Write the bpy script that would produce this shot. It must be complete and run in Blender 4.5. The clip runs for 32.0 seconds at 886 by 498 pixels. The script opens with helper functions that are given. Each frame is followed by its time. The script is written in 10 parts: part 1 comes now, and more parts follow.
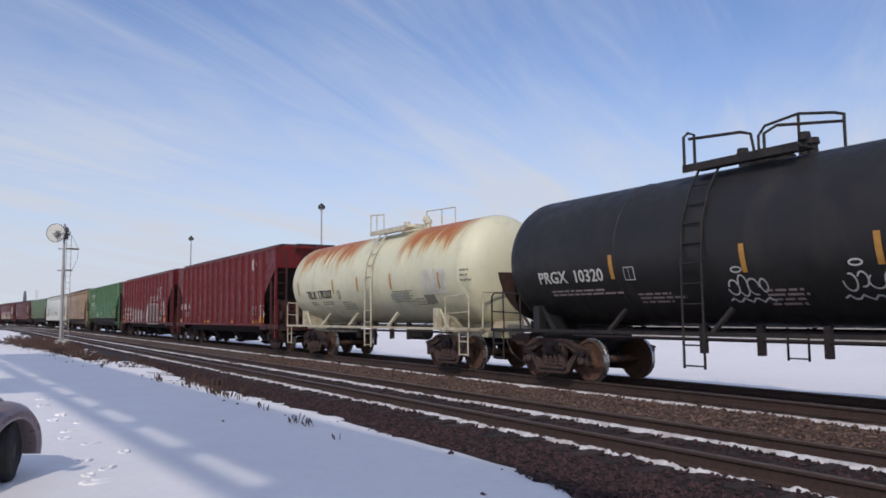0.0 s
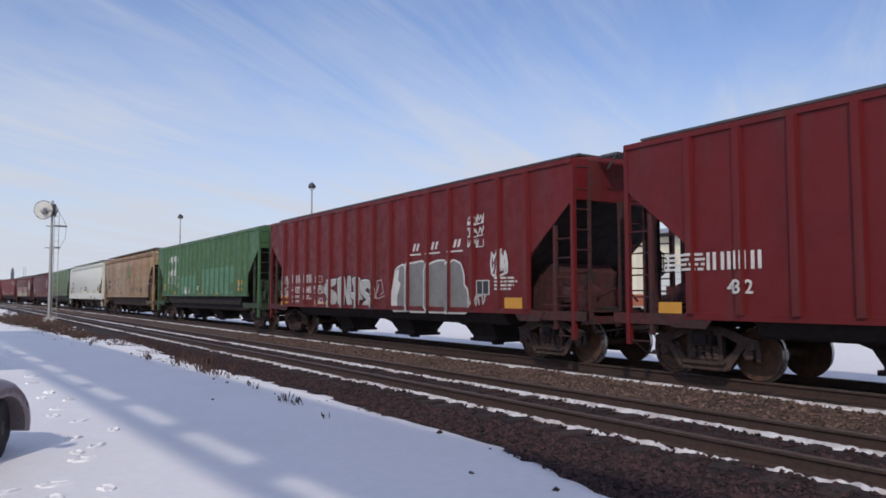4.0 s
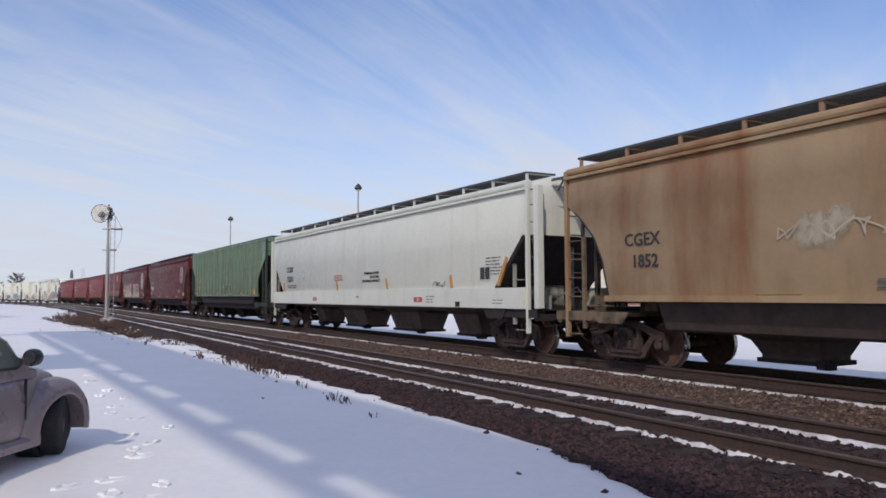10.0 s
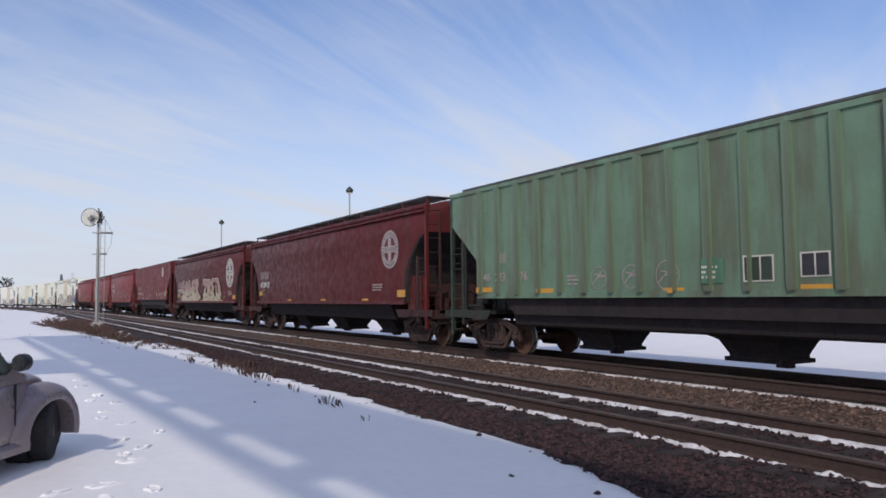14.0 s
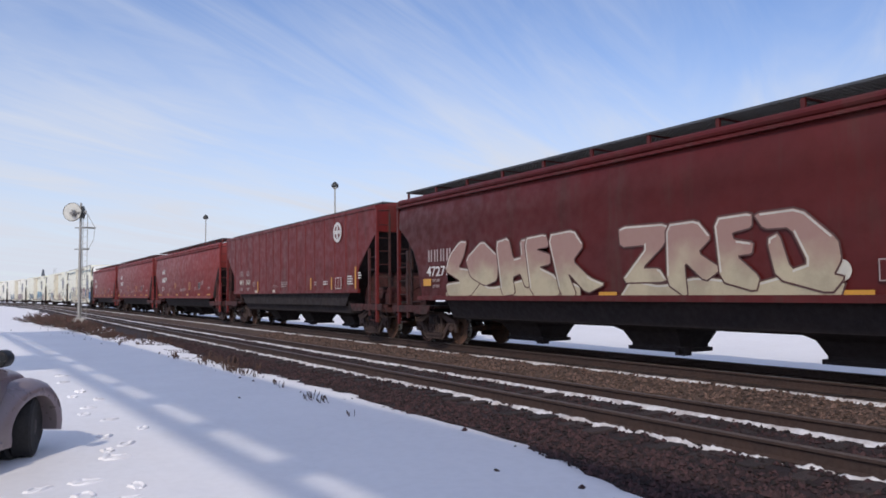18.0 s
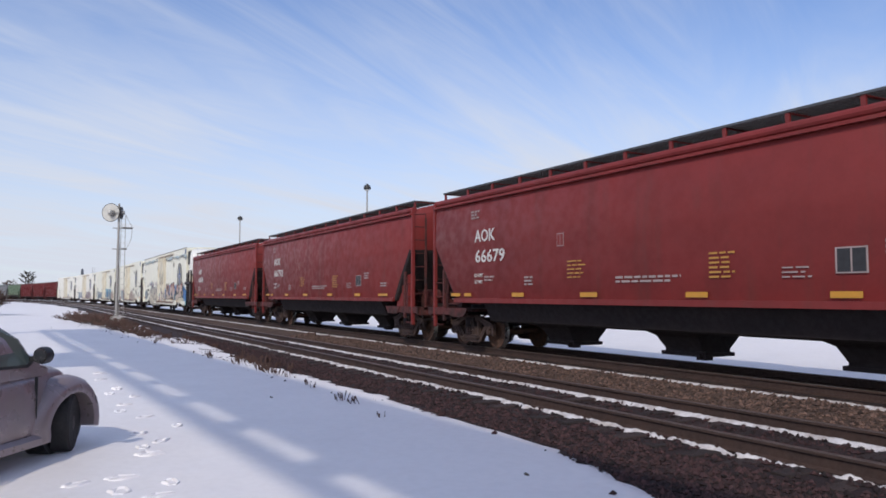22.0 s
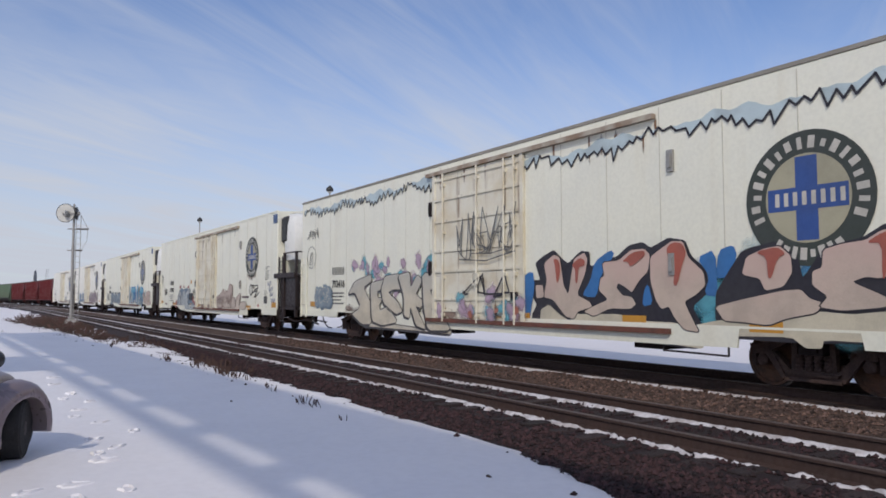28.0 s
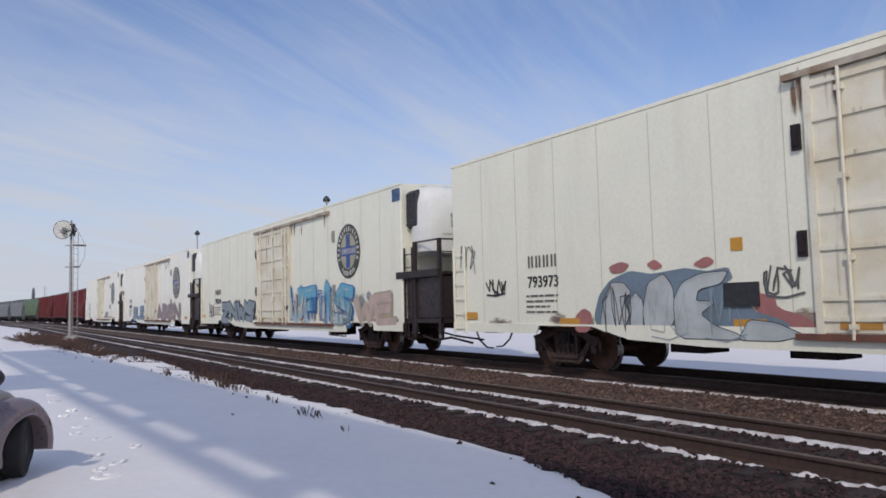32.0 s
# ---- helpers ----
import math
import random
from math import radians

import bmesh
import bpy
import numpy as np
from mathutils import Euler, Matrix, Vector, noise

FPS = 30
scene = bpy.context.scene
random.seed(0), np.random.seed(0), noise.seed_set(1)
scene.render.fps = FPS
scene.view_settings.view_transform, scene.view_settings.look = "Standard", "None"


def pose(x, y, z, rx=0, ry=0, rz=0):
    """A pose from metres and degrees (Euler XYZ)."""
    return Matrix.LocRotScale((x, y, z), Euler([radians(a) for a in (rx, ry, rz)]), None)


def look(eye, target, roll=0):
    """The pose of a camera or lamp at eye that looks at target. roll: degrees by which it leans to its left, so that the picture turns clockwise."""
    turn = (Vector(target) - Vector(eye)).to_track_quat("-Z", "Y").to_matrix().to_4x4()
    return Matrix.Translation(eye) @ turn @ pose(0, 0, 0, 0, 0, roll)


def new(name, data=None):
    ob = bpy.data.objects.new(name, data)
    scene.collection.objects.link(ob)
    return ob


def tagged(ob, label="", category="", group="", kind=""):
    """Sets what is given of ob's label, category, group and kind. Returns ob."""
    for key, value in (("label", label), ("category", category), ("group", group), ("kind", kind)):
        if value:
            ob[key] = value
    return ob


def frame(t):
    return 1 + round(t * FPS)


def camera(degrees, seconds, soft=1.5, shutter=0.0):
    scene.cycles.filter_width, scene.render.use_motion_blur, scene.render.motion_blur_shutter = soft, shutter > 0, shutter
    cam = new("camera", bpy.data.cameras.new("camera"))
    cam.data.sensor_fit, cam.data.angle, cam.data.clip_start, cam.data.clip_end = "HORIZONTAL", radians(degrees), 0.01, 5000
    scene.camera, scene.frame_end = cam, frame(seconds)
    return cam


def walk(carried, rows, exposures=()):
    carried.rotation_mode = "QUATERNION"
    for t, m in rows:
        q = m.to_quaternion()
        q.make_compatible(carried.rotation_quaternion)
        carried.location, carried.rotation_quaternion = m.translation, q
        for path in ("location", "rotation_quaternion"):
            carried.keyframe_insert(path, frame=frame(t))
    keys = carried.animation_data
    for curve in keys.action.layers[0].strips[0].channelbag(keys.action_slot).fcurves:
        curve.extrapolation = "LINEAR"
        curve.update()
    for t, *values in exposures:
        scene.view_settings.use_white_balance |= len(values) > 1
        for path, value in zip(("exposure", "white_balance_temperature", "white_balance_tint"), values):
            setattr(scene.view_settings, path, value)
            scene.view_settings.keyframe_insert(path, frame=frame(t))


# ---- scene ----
# Axes: x runs along the railway in the train's direction, y away from the viewer, z up from the rail tops.
# ---- camera ----
EYE = (0.0, 0.0, 1.5)
# seconds, heading, pitch, roll of a hand-held camera that stands in one spot
CAMERA_ROWS = [
    (0.0, 57.34, 4.99, 0.56),
    (0.5, 58.21, 4.86, 0.32),
    (1.0, 58.64, 4.77, 0.34),
    (1.5, 58.20, 4.68, 0.15),
    (2.0, 58.03, 4.32, -0.16),
    (2.5, 57.82, 3.76, 0.26),
    (4.5, 56.32, 3.53, 0.14),
    (5.0, 56.22, 3.60, 0.25),
    (5.5, 56.11, 3.65, -0.24),
    (6.0, 56.05, 3.81, -0.38),
    (6.5, 55.49, 3.83, -0.54),
    (7.0, 55.21, 3.78, -0.45),
    (7.5, 55.53, 3.74, 0.13),
    (8.0, 57.81, 3.75, 0.78),
    (8.5, 59.48, 3.75, 0.70),
    (9.0, 60.31, 3.67, -0.11),
    (9.5, 60.56, 3.60, 0.25),
    (10.0, 60.11, 3.50, 0.29),
    (10.5, 60.06, 3.47, 0.18),
    (11.0, 59.73, 3.43, 0.26),
    (11.5, 59.78, 3.45, 0.59),
    (12.0, 59.76, 3.50, 0.52),
    (12.5, 59.72, 3.52, 0.88),
    (13.0, 59.74, 3.56, 0.56),
    (13.5, 59.56, 3.63, 0.49),
    (14.0, 59.49, 3.69, 0.57),
    (14.5, 59.20, 3.66, 0.63),
    (16.5, 56.70, 3.34, 0.79),
    (17.0, 56.91, 3.31, 0.56),
    (17.5, 57.21, 3.29, 0.59),
    (18.0, 58.38, 3.32, 0.59),
    (18.5, 59.70, 3.36, 0.40),
    (19.0, 60.41, 3.31, 0.46),
    (19.5, 60.89, 3.29, 0.17),
    (20.0, 61.29, 3.32, 0.14),
    (20.5, 61.62, 3.33, 0.20),
    (21.0, 61.50, 3.32, 0.06),
    (21.5, 61.44, 3.40, -0.30),
    (22.0, 60.76, 3.52, 0.01),
    (22.5, 60.21, 3.64, -0.01),
    (23.0, 60.09, 3.67, 0.10),
    (23.5, 59.86, 3.66, -0.11),
    (24.0, 59.69, 3.62, 0.53),
    (24.5, 59.50, 3.61, 0.78),
    (26.5, 57.27, 3.76, 1.43),
    (27.0, 56.51, 3.77, 1.58),
    (27.5, 57.57, 3.80, 0.40),
    (28.0, 57.90, 3.71, 0.02),
    (28.5, 57.83, 3.61, 0.00),
    (29.0, 57.70, 3.48, -0.17),
    (29.5, 57.44, 3.37, 0.98),
    (30.0, 57.28, 3.50, 1.13),
    (30.5, 57.23, 3.67, 1.23),
    (31.0, 57.30, 3.91, 1.09),
    (31.5, 57.40, 4.10, 1.54),
    (32.0, 57.85, 4.29, 1.41),
]
TRAIN_ROWS = [(0, -3.18), (1, 5.88), (2, 14.96), (3, 24.05), (4, 33.15), (5, 42.26), (6, 51.4), (7, 60.59), (8, 69.81), (9, 78.93), (10, 87.98), (11, 96.99), (12, 106.02), (13, 115.08), (14, 124.18), (15, 133.34), (16, 142.57), (17, 151.87), (18, 161.27), (19, 170.75), (20, 180.26), (21, 189.79), (22, 199.3), (23, 208.73), (24, 218.09), (25, 227.44), (26, 236.76), (27, 246.06), (28, 255.34), (29, 264.61), (30, 273.88), (31, 283.18), (32, 292.56)]

cam = camera(61.6, 32.0, soft=1.7)
walk(cam, [(t, pose(*EYE, 90 + p, r, h)) for t, h, p, r in CAMERA_ROWS], exposures=[(0, 0.0), (6, 0.02), (10, 0.06), (14, 0.06), (19, 0.16), (24, 0.13), (26.5, 0.12), (27, 0.09), (27.7, -0.09), (28.2, -0.16), (32, -0.14)])

# ---- light ----
SUN_ELEV, SUN_HEAD = 38.0, Vector((-0.72, 0.69, 0.0)).normalized()   # way the sunlight travels over the ground
sun_data = bpy.data.lights.new("sun", "SUN")
sun_data.energy, sun_data.angle, sun_data.color = 1.93, radians(0.9), (1.0, 0.90, 0.77)
sun = new("sun", sun_data)
sun.matrix_basis = look((0, 0, 60), Vector((0, 0, 60)) + SUN_HEAD * math.cos(radians(SUN_ELEV)) + Vector((0, 0, -math.sin(radians(SUN_ELEV)))))

world = bpy.data.worlds.new("winter_sky")
scene.world = world
world.use_nodes = True


def build_sky():
    nt = world.node_tree
    nt.nodes.clear()
    n, l = nt.nodes.new, nt.links.new
    out, bg = n("ShaderNodeOutputWorld"), n("ShaderNodeBackground")
    sky = n("ShaderNodeTexSky")
    sky.sky_type, sky.sun_disc = "NISHITA", False
    sky.sun_elevation = radians(SUN_ELEV)
    sky.sun_rotation = math.atan2(-SUN_HEAD.x, -SUN_HEAD.y)
    sky.altitude, sky.air_density, sky.dust_density, sky.ozone_density = 300, 1.0, 0.6, 1.5
    # cirrus: streaks of thin ice cloud on a flat layer high overhead
    tc, sep = n("ShaderNodeTexCoord"), n("ShaderNodeSeparateXYZ")
    l(tc.outputs["Generated"], sep.inputs[0])

    def math_node(op, a, b):
        m = n("ShaderNodeMath")
        m.operation = op
        for i, v in enumerate((a, b)):
            if isinstance(v, (int, float)):
                m.inputs[i].default_value = v
            else:
                l(v, m.inputs[i])
        return m.outputs[0]
    up = math_node("ADD", math_node("MAXIMUM", sep.outputs[2], 0.0), 0.12)
    comb = n("ShaderNodeCombineXYZ")
    l(math_node("DIVIDE", sep.outputs[0], up), comb.inputs[0])
    l(math_node("DIVIDE", sep.outputs[1], up), comb.inputs[1])
    mp = n("ShaderNodeMapping")
    mp.inputs["Scale"].default_value = (0.36, 2.1, 1)
    turn = n("ShaderNodeMapping")
    turn.inputs["Rotation"].default_value = (0, 0, radians(CIRRUS_TURN))
    l(comb.outputs[0], turn.inputs[0])
    l(turn.outputs[0], mp.inputs[0])
    n1 = n("ShaderNodeTexNoise")
    n1.inputs["Scale"].default_value, n1.inputs["Detail"].default_value, n1.inputs["Roughness"].default_value, n1.inputs["Distortion"].default_value = 1.2, 8, 0.62, 1.3
    l(mp.outputs[0], n1.inputs["Vector"])
    n2 = n("ShaderNodeTexNoise")
    n2.inputs["Scale"].default_value, n2.inputs["Detail"].default_value = 0.8, 3
    l(comb.outputs[0], n2.inputs["Vector"])
    dens = math_node("ADD", math_node("MULTIPLY", n1.outputs[0], 0.75), math_node("MULTIPLY", n2.outputs[0], 0.35))
    rng = n("ShaderNodeMapRange")
    rng.interpolation_type = "SMOOTHSTEP"
    rng.inputs[1].default_value, rng.inputs[2].default_value, rng.inputs[3].default_value, rng.inputs[4].default_value = 0.36, 0.86, 0.02, 0.58
    l(dens, rng.inputs[0])
    # thicker veil towards the horizon
    veil = n("ShaderNodeMapRange")
    veil.interpolation_type = "SMOOTHSTEP"
    veil.inputs[1].default_value, veil.inputs[2].default_value, veil.inputs[3].default_value, veil.inputs[4].default_value = 0.0, 0.40, 0.78, 0.0
    l(sep.outputs[2], veil.inputs[0])
    cover = n("ShaderNodeMath")
    cover.operation, cover.use_clamp = "ADD", True
    l(rng.outputs[0], cover.inputs[0])
    l(veil.outputs[0], cover.inputs[1])
    tint = n("ShaderNodeMix")
    tint.data_type, tint.blend_type = "RGBA", "MULTIPLY"
    tint.inputs[0].default_value = 1.0
    tint.inputs[7].default_value = SKY_TINT
    l(sky.outputs[0], tint.inputs[6])
    mix = n("ShaderNodeMix")
    mix.data_type = "RGBA"
    mix.inputs[7].default_value = CLOUD_COLOUR
    l(cover.outputs[0], mix.inputs[0])
    l(tint.outputs[2], mix.inputs[6])
    # thin cloud glares round the sun
    dot = n("ShaderNodeVectorMath")
    dot.operation = "DOT_PRODUCT"
    dot.inputs[1].default_value = (-SUN_HEAD.x * math.cos(radians(SUN_ELEV)), -SUN_HEAD.y * math.cos(radians(SUN_ELEV)), math.sin(radians(SUN_ELEV)))
    l(tc.outputs["Generated"], dot.inputs[0])
    near_sun = n("ShaderNodeMapRange")
    near_sun.inputs[1].default_value, near_sun.inputs[2].default_value = 0.2, 1.0
    l(dot.outputs["Value"], near_sun.inputs[0])
    glare = n("ShaderNodeMix")
    glare.data_type, glare.blend_type = "RGBA", "ADD"
    glare.inputs[7].default_value = SUN_GLARE
    l(math_node("POWER", near_sun.outputs[0], 2.0), glare.inputs[0])
    l(mix.outputs[2], glare.inputs[6])
    l(glare.outputs[2], bg.inputs[0])
    bg.inputs[1].default_value = SKY_STRENGTH
    l(bg.outputs[0], out.inputs[0])


SKY_STRENGTH, CIRRUS_TURN = 0.126, -119.0
SKY_TINT, CLOUD_COLOUR, SUN_GLARE = (0.80, 0.9, 1.14, 1), (4.85, 5.15, 5.88, 1), (3.0, 2.7, 2.3, 1)
build_sky()

# ---- materials ----
MATS = {}


def material(name, colour, rough=0.6, metal=0.0, second=None, scale=2.0, amount=0.5, grain=0.06, bump=0.15, bump_scale=60.0,
             streak=None, streak_amount=0.5, random_tint=0.0, stretch=(1, 1, 1), spec=0.5, streak_scale=(3.0, 3.0, 0.35), streak_edge=(0.5, 0.7)):
    """A surface with wear at two scales: patches of a second colour, fine grain, bump, and run-down streaks."""
    if name in MATS:
        return MATS[name]
    m = bpy.data.materials.new(name)
    MATS[name] = m
    m.use_nodes = True
    nt = m.node_tree
    n, l = nt.nodes.new, nt.links.new
    b = nt.nodes["Principled BSDF"]
    b.inputs["Roughness"].default_value, b.inputs["Metallic"].default_value = rough, metal
    b.inputs["Specular IOR Level"].default_value = spec
    tc = n("ShaderNodeTexCoord")
    mp = n("ShaderNodeMapping")
    mp.inputs["Scale"].default_value = stretch
    l(tc.outputs["Object"], mp.inputs[0])
    col = None

    def noise_at(sc, detail, vec=None, rough_n=0.55):
        t = n("ShaderNodeTexNoise")
        t.inputs["Scale"].default_value, t.inputs["Detail"].default_value, t.inputs["Roughness"].default_value = sc, detail, rough_n
        l(vec or mp.outputs[0], t.inputs["Vector"])
        return t.outputs[0]

    def ramp(v, lo, hi, a=0.0, z=1.0):
        r = n("ShaderNodeMapRange")
        r.interpolation_type = "SMOOTHSTEP"
        for i, q in enumerate((lo, hi, a, z)):
            r.inputs[i + 1].default_value = q
        l(v, r.inputs[0])
        return r.outputs[0]

    def mixed(f, a, c, mode="MIX"):
        x = n("ShaderNodeMix")
        x.data_type, x.blend_type = "RGBA", mode
        for i, v in ((0, f), (6, a), (7, c)):
            if isinstance(v, (int, float)):
                x.inputs[i].default_value = v
            elif isinstance(v, tuple):
                x.inputs[i].default_value = (*v[:3], 1)
            else:
                l(v, x.inputs[i])
        return x.outputs[2]
    second = second or tuple(c * 0.72 for c in colour)
    col = mixed(ramp(noise_at(scale, 5), 0.38, 0.68, 0, amount), colour, second)
    if streak:
        ms = n("ShaderNodeMapping")
        ms.inputs["Scale"].default_value = streak_scale
        l(tc.outputs["Object"], ms.inputs[0])
        sv = noise_at(1.0, 6, ms.outputs[0], 0.6)
        col = mixed(ramp(sv, streak_edge[0], streak_edge[1], 0, streak_amount), col, streak)
    fine = noise_at(bump_scale, 4)
    col = mixed(ramp(fine, 0.25, 0.75, 1 - grain * 2, 1 + grain * 0.5), (0, 0, 0), col) if grain else col
    if random_tint:
        oi, hs = n("ShaderNodeObjectInfo"), n("ShaderNodeHueSaturation")
        l(ramp(oi.outputs["Random"], 0, 1, 1 - random_tint, 1 + random_tint), hs.inputs["Value"])
        l(col, hs.inputs["Color"])
        col = hs.outputs[0]
    l(col, b.inputs["Base Color"])
    l(ramp(noise_at(scale * 4, 4), 0.3, 0.7, max(0.04, rough - 0.12), min(1, rough + 0.12)), b.inputs["Roughness"])
    if bump:
        bp = n("ShaderNodeBump")
        bp.inputs["Strength"].default_value, bp.inputs["Distance"].default_value = bump, 0.01
        l(fine, bp.inputs["Height"])
        l(bp.outputs[0], b.inputs["Normal"])
    return m


SNOW = material("snow", (0.86, 0.835, 0.84), 0.6, second=(0.81, 0.79, 0.80), scale=0.35, amount=0.5, grain=0.02, bump=0.35, bump_scale=9.0)
OLD_SNOW = material("dirty_snow", (0.66, 0.635, 0.64), 0.7, second=(0.33, 0.27, 0.245), scale=6, amount=0.7, grain=0.05, bump=0.5, bump_scale=30)
BALLAST = material("ballast", (0.0222, 0.0089, 0.0093), 0.95, second=(0.0129, 0.0057, 0.0063), scale=3, amount=0.7, grain=0.3, bump=1.0, bump_scale=35)
EDGE_BALLAST = material("brown_shoulder_ballast", (0.0287, 0.0120, 0.0127), 0.95, second=(0.0165, 0.0073, 0.0079), scale=3, amount=0.7, grain=0.3, bump=1.0, bump_scale=35)
FAR_BALLAST = material("dusty_ballast", (0.112, 0.069, 0.050), 0.95, second=(0.058, 0.036, 0.029), scale=2, amount=0.7, grain=0.3, bump=1.0, bump_scale=35)
TIE = material("creosoted_wood", (0.027, 0.017, 0.016), 0.9, second=(0.046, 0.029, 0.026), scale=4, amount=0.7, grain=0.25, bump=0.6, bump_scale=40, random_tint=0.35, stretch=(4, 1, 4))
RAIL_SIDE = material("rusty_rail", (0.055, 0.030, 0.023), 0.85, second=(0.031, 0.019, 0.0165), scale=4)
RAIL_TOP = material("worn_rail_top", (0.15, 0.115, 0.10), 0.5, metal=0.5, second=(0.08, 0.055, 0.045), scale=6)
TRUCK_IRON = material("grimy_cast_iron", (0.0734, 0.0427, 0.0368), 0.85, second=(0.0410, 0.0256, 0.0239), scale=5, amount=0.8, grain=0.2, streak=(0.12, 0.075, 0.05), streak_amount=0.4)
WHEEL_RUST = material("rusty_wheel_face", (0.125, 0.060, 0.036), 0.8, second=(0.05, 0.034, 0.028), scale=6, amount=0.8, grain=0.2)
WHEEL_BRIGHT = material("worn_wheel_tread", (0.45, 0.44, 0.43), 0.3, metal=0.9)
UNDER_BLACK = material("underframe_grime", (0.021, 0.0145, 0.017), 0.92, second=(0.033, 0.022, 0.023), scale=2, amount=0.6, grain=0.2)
STEEL = material("galvanised_steel", (0.42, 0.43, 0.43), 0.5, metal=0.5, second=(0.3, 0.3, 0.3), scale=6)
GRATE = material("weathered_grating", (0.10, 0.105, 0.11), 0.6, metal=0.5, second=(0.06, 0.06, 0.06), scale=5)
# one dark colour for grime and for the shade on the slope sheets
SHADE_GRIME = material("grime_black_slope_sheet", (0.022, 0.0155, 0.0175), 0.9, second=(0.036, 0.025, 0.025), scale=1.5, amount=0.6, grain=0.15, streak=(0.048, 0.033, 0.029), streak_amount=0.4)
DECAL_WHITE = material("white_lettering", (0.66, 0.64, 0.61), 0.6, second=(0.42, 0.40, 0.38), scale=7, amount=0.6)
DECAL_BLACK = material("black_lettering", (0.03, 0.03, 0.033), 0.6)
OCHRE_STRIP = material("aged_ochre_strip", (0.50, 0.25, 0.05), 0.5, second=(0.36, 0.17, 0.04), scale=9)
REFLECT_YELLOW = material("reflective_yellow_strip", (0.58, 0.28, 0.03), 0.45, second=(0.5, 0.25, 0.04), scale=9)


def stone_material(name, c, c2):
    m = material(name, c, 0.9, second=c2, scale=8, grain=0.15, bump=0.3, bump_scale=80)
    nt = m.node_tree
    n, l = nt.nodes.new, nt.links.new
    b = nt.nodes["Principled BSDF"]
    old = b.inputs["Base Color"].links[0].from_socket
    geo, hs, mr = n("ShaderNodeNewGeometry"), n("ShaderNodeHueSaturation"), n("ShaderNodeMapRange")
    mr.inputs[3].default_value, mr.inputs[4].default_value = 0.35, 2.6
    l(geo.outputs["Random Per Island"], mr.inputs[0])
    l(mr.outputs[0], hs.inputs["Value"])
    l(old, hs.inputs["Color"])
    l(hs.outputs[0], b.inputs["Base Color"])
    return m


STONE = stone_material("loose_ballast_stone", (0.0237, 0.0099, 0.0102), (0.0143, 0.0062, 0.0067))
MID_STONE = stone_material("dusty_tan_stone", (0.078, 0.047, 0.036), (0.046, 0.028, 0.023))
EDGE_STONE = stone_material("brown_shoulder_stone", (0.0273, 0.0120, 0.0124), (0.0165, 0.0074, 0.0080))
BARK = material("winter_bark", (0.10, 0.072, 0.055), 0.9, second=(0.05, 0.036, 0.03), scale=5, grain=0.2)
BRUSH_RED = material("red_brown_brush", (0.105, 0.048, 0.040), 0.9, second=(0.16, 0.085, 0.065), scale=5)
DRY_WEED = material("dry_weed", (0.070, 0.038, 0.030), 0.9, second=(0.115, 0.068, 0.048), scale=6)
CAR_PAINT = material("silver_car_paint", (0.3080, 0.2422, 0.2475), 0.34, metal=0.3, second=(0.2464, 0.1913, 0.1980), scale=1.2, amount=0.5, grain=0.02, bump=0.02, streak=(0.24, 0.21, 0.19), streak_amount=0.4)
RUBBER = material("worn_tyre_rubber", (0.022, 0.02, 0.02), 0.85, second=(0.04, 0.036, 0.034), scale=9)
BLACK_PLASTIC = material("black_trim_plastic", (0.02, 0.02, 0.021), 0.5)
WALL_CREAM = material("cream_metal_siding", (0.66, 0.61, 0.47), 0.6, second=(0.58, 0.54, 0.42), scale=0.6, amount=0.5, grain=0.03, random_tint=0.08)
WALL_RUST = material("rust_red_base_siding", (0.34, 0.10, 0.05), 0.7, second=(0.24, 0.08, 0.05), scale=1.0)
CONCRETE = material("weathered_concrete", (0.36, 0.34, 0.31), 0.85, second=(0.25, 0.235, 0.22), scale=3, grain=0.1, bump=0.4)
ROOF_GREY = material("grey_metal_roof", (0.30, 0.31, 0.33), 0.6, second=(0.24, 0.24, 0.26), scale=0.5)
SIGNAL_GREY = material("aluminium_signal_paint", (0.34, 0.33, 0.31), 0.5, metal=0.3, second=(0.30, 0.28, 0.25), scale=5, amount=0.6)
SIGNAL_DARK = material("signal_black", (0.03, 0.03, 0.03), 0.6)
SIGNAL_PALE = material("pale_signal_target", (0.55, 0.54, 0.49), 0.6, second=(0.42, 0.41, 0.38), scale=4)


def glass_material():
    m = bpy.data.materials.new("tinted_car_glass")
    m.use_nodes = True
    b = m.node_tree.nodes["Principled BSDF"]
    b.inputs["Base Color"].default_value = (0.55, 0.66, 0.60, 1)
    b.inputs["Roughness"].default_value, b.inputs["Transmission Weight"].default_value, b.inputs["IOR"].default_value = 0.03, 0.9, 1.45
    return m


CAR_GLASS = glass_material()

# ---- mesh kit ----
def box(bm, x0, x1, y0, y1, z0, z1):
    v = [bm.verts.new((x, y, z)) for z in (z0, z1) for x, y in ((x0, y0), (x1, y0), (x1, y1), (x0, y1))]
    for f in ((3, 2, 1, 0), (4, 5, 6, 7), (0, 1, 5, 4), (1, 2, 6, 5), (2, 3, 7, 6), (3, 0, 4, 7)):
        bm.faces.new([v[i] for i in f])
    return v


def bevelled(x0, x1, y0, y1, z0, z1, w=0.02):
    bm = bmesh.new()
    box(bm, x0, x1, y0, y1, z0, z1)
    bmesh.ops.bevel(bm, geom=bm.edges[:], offset=w, segments=1, affect="EDGES")
    return bm


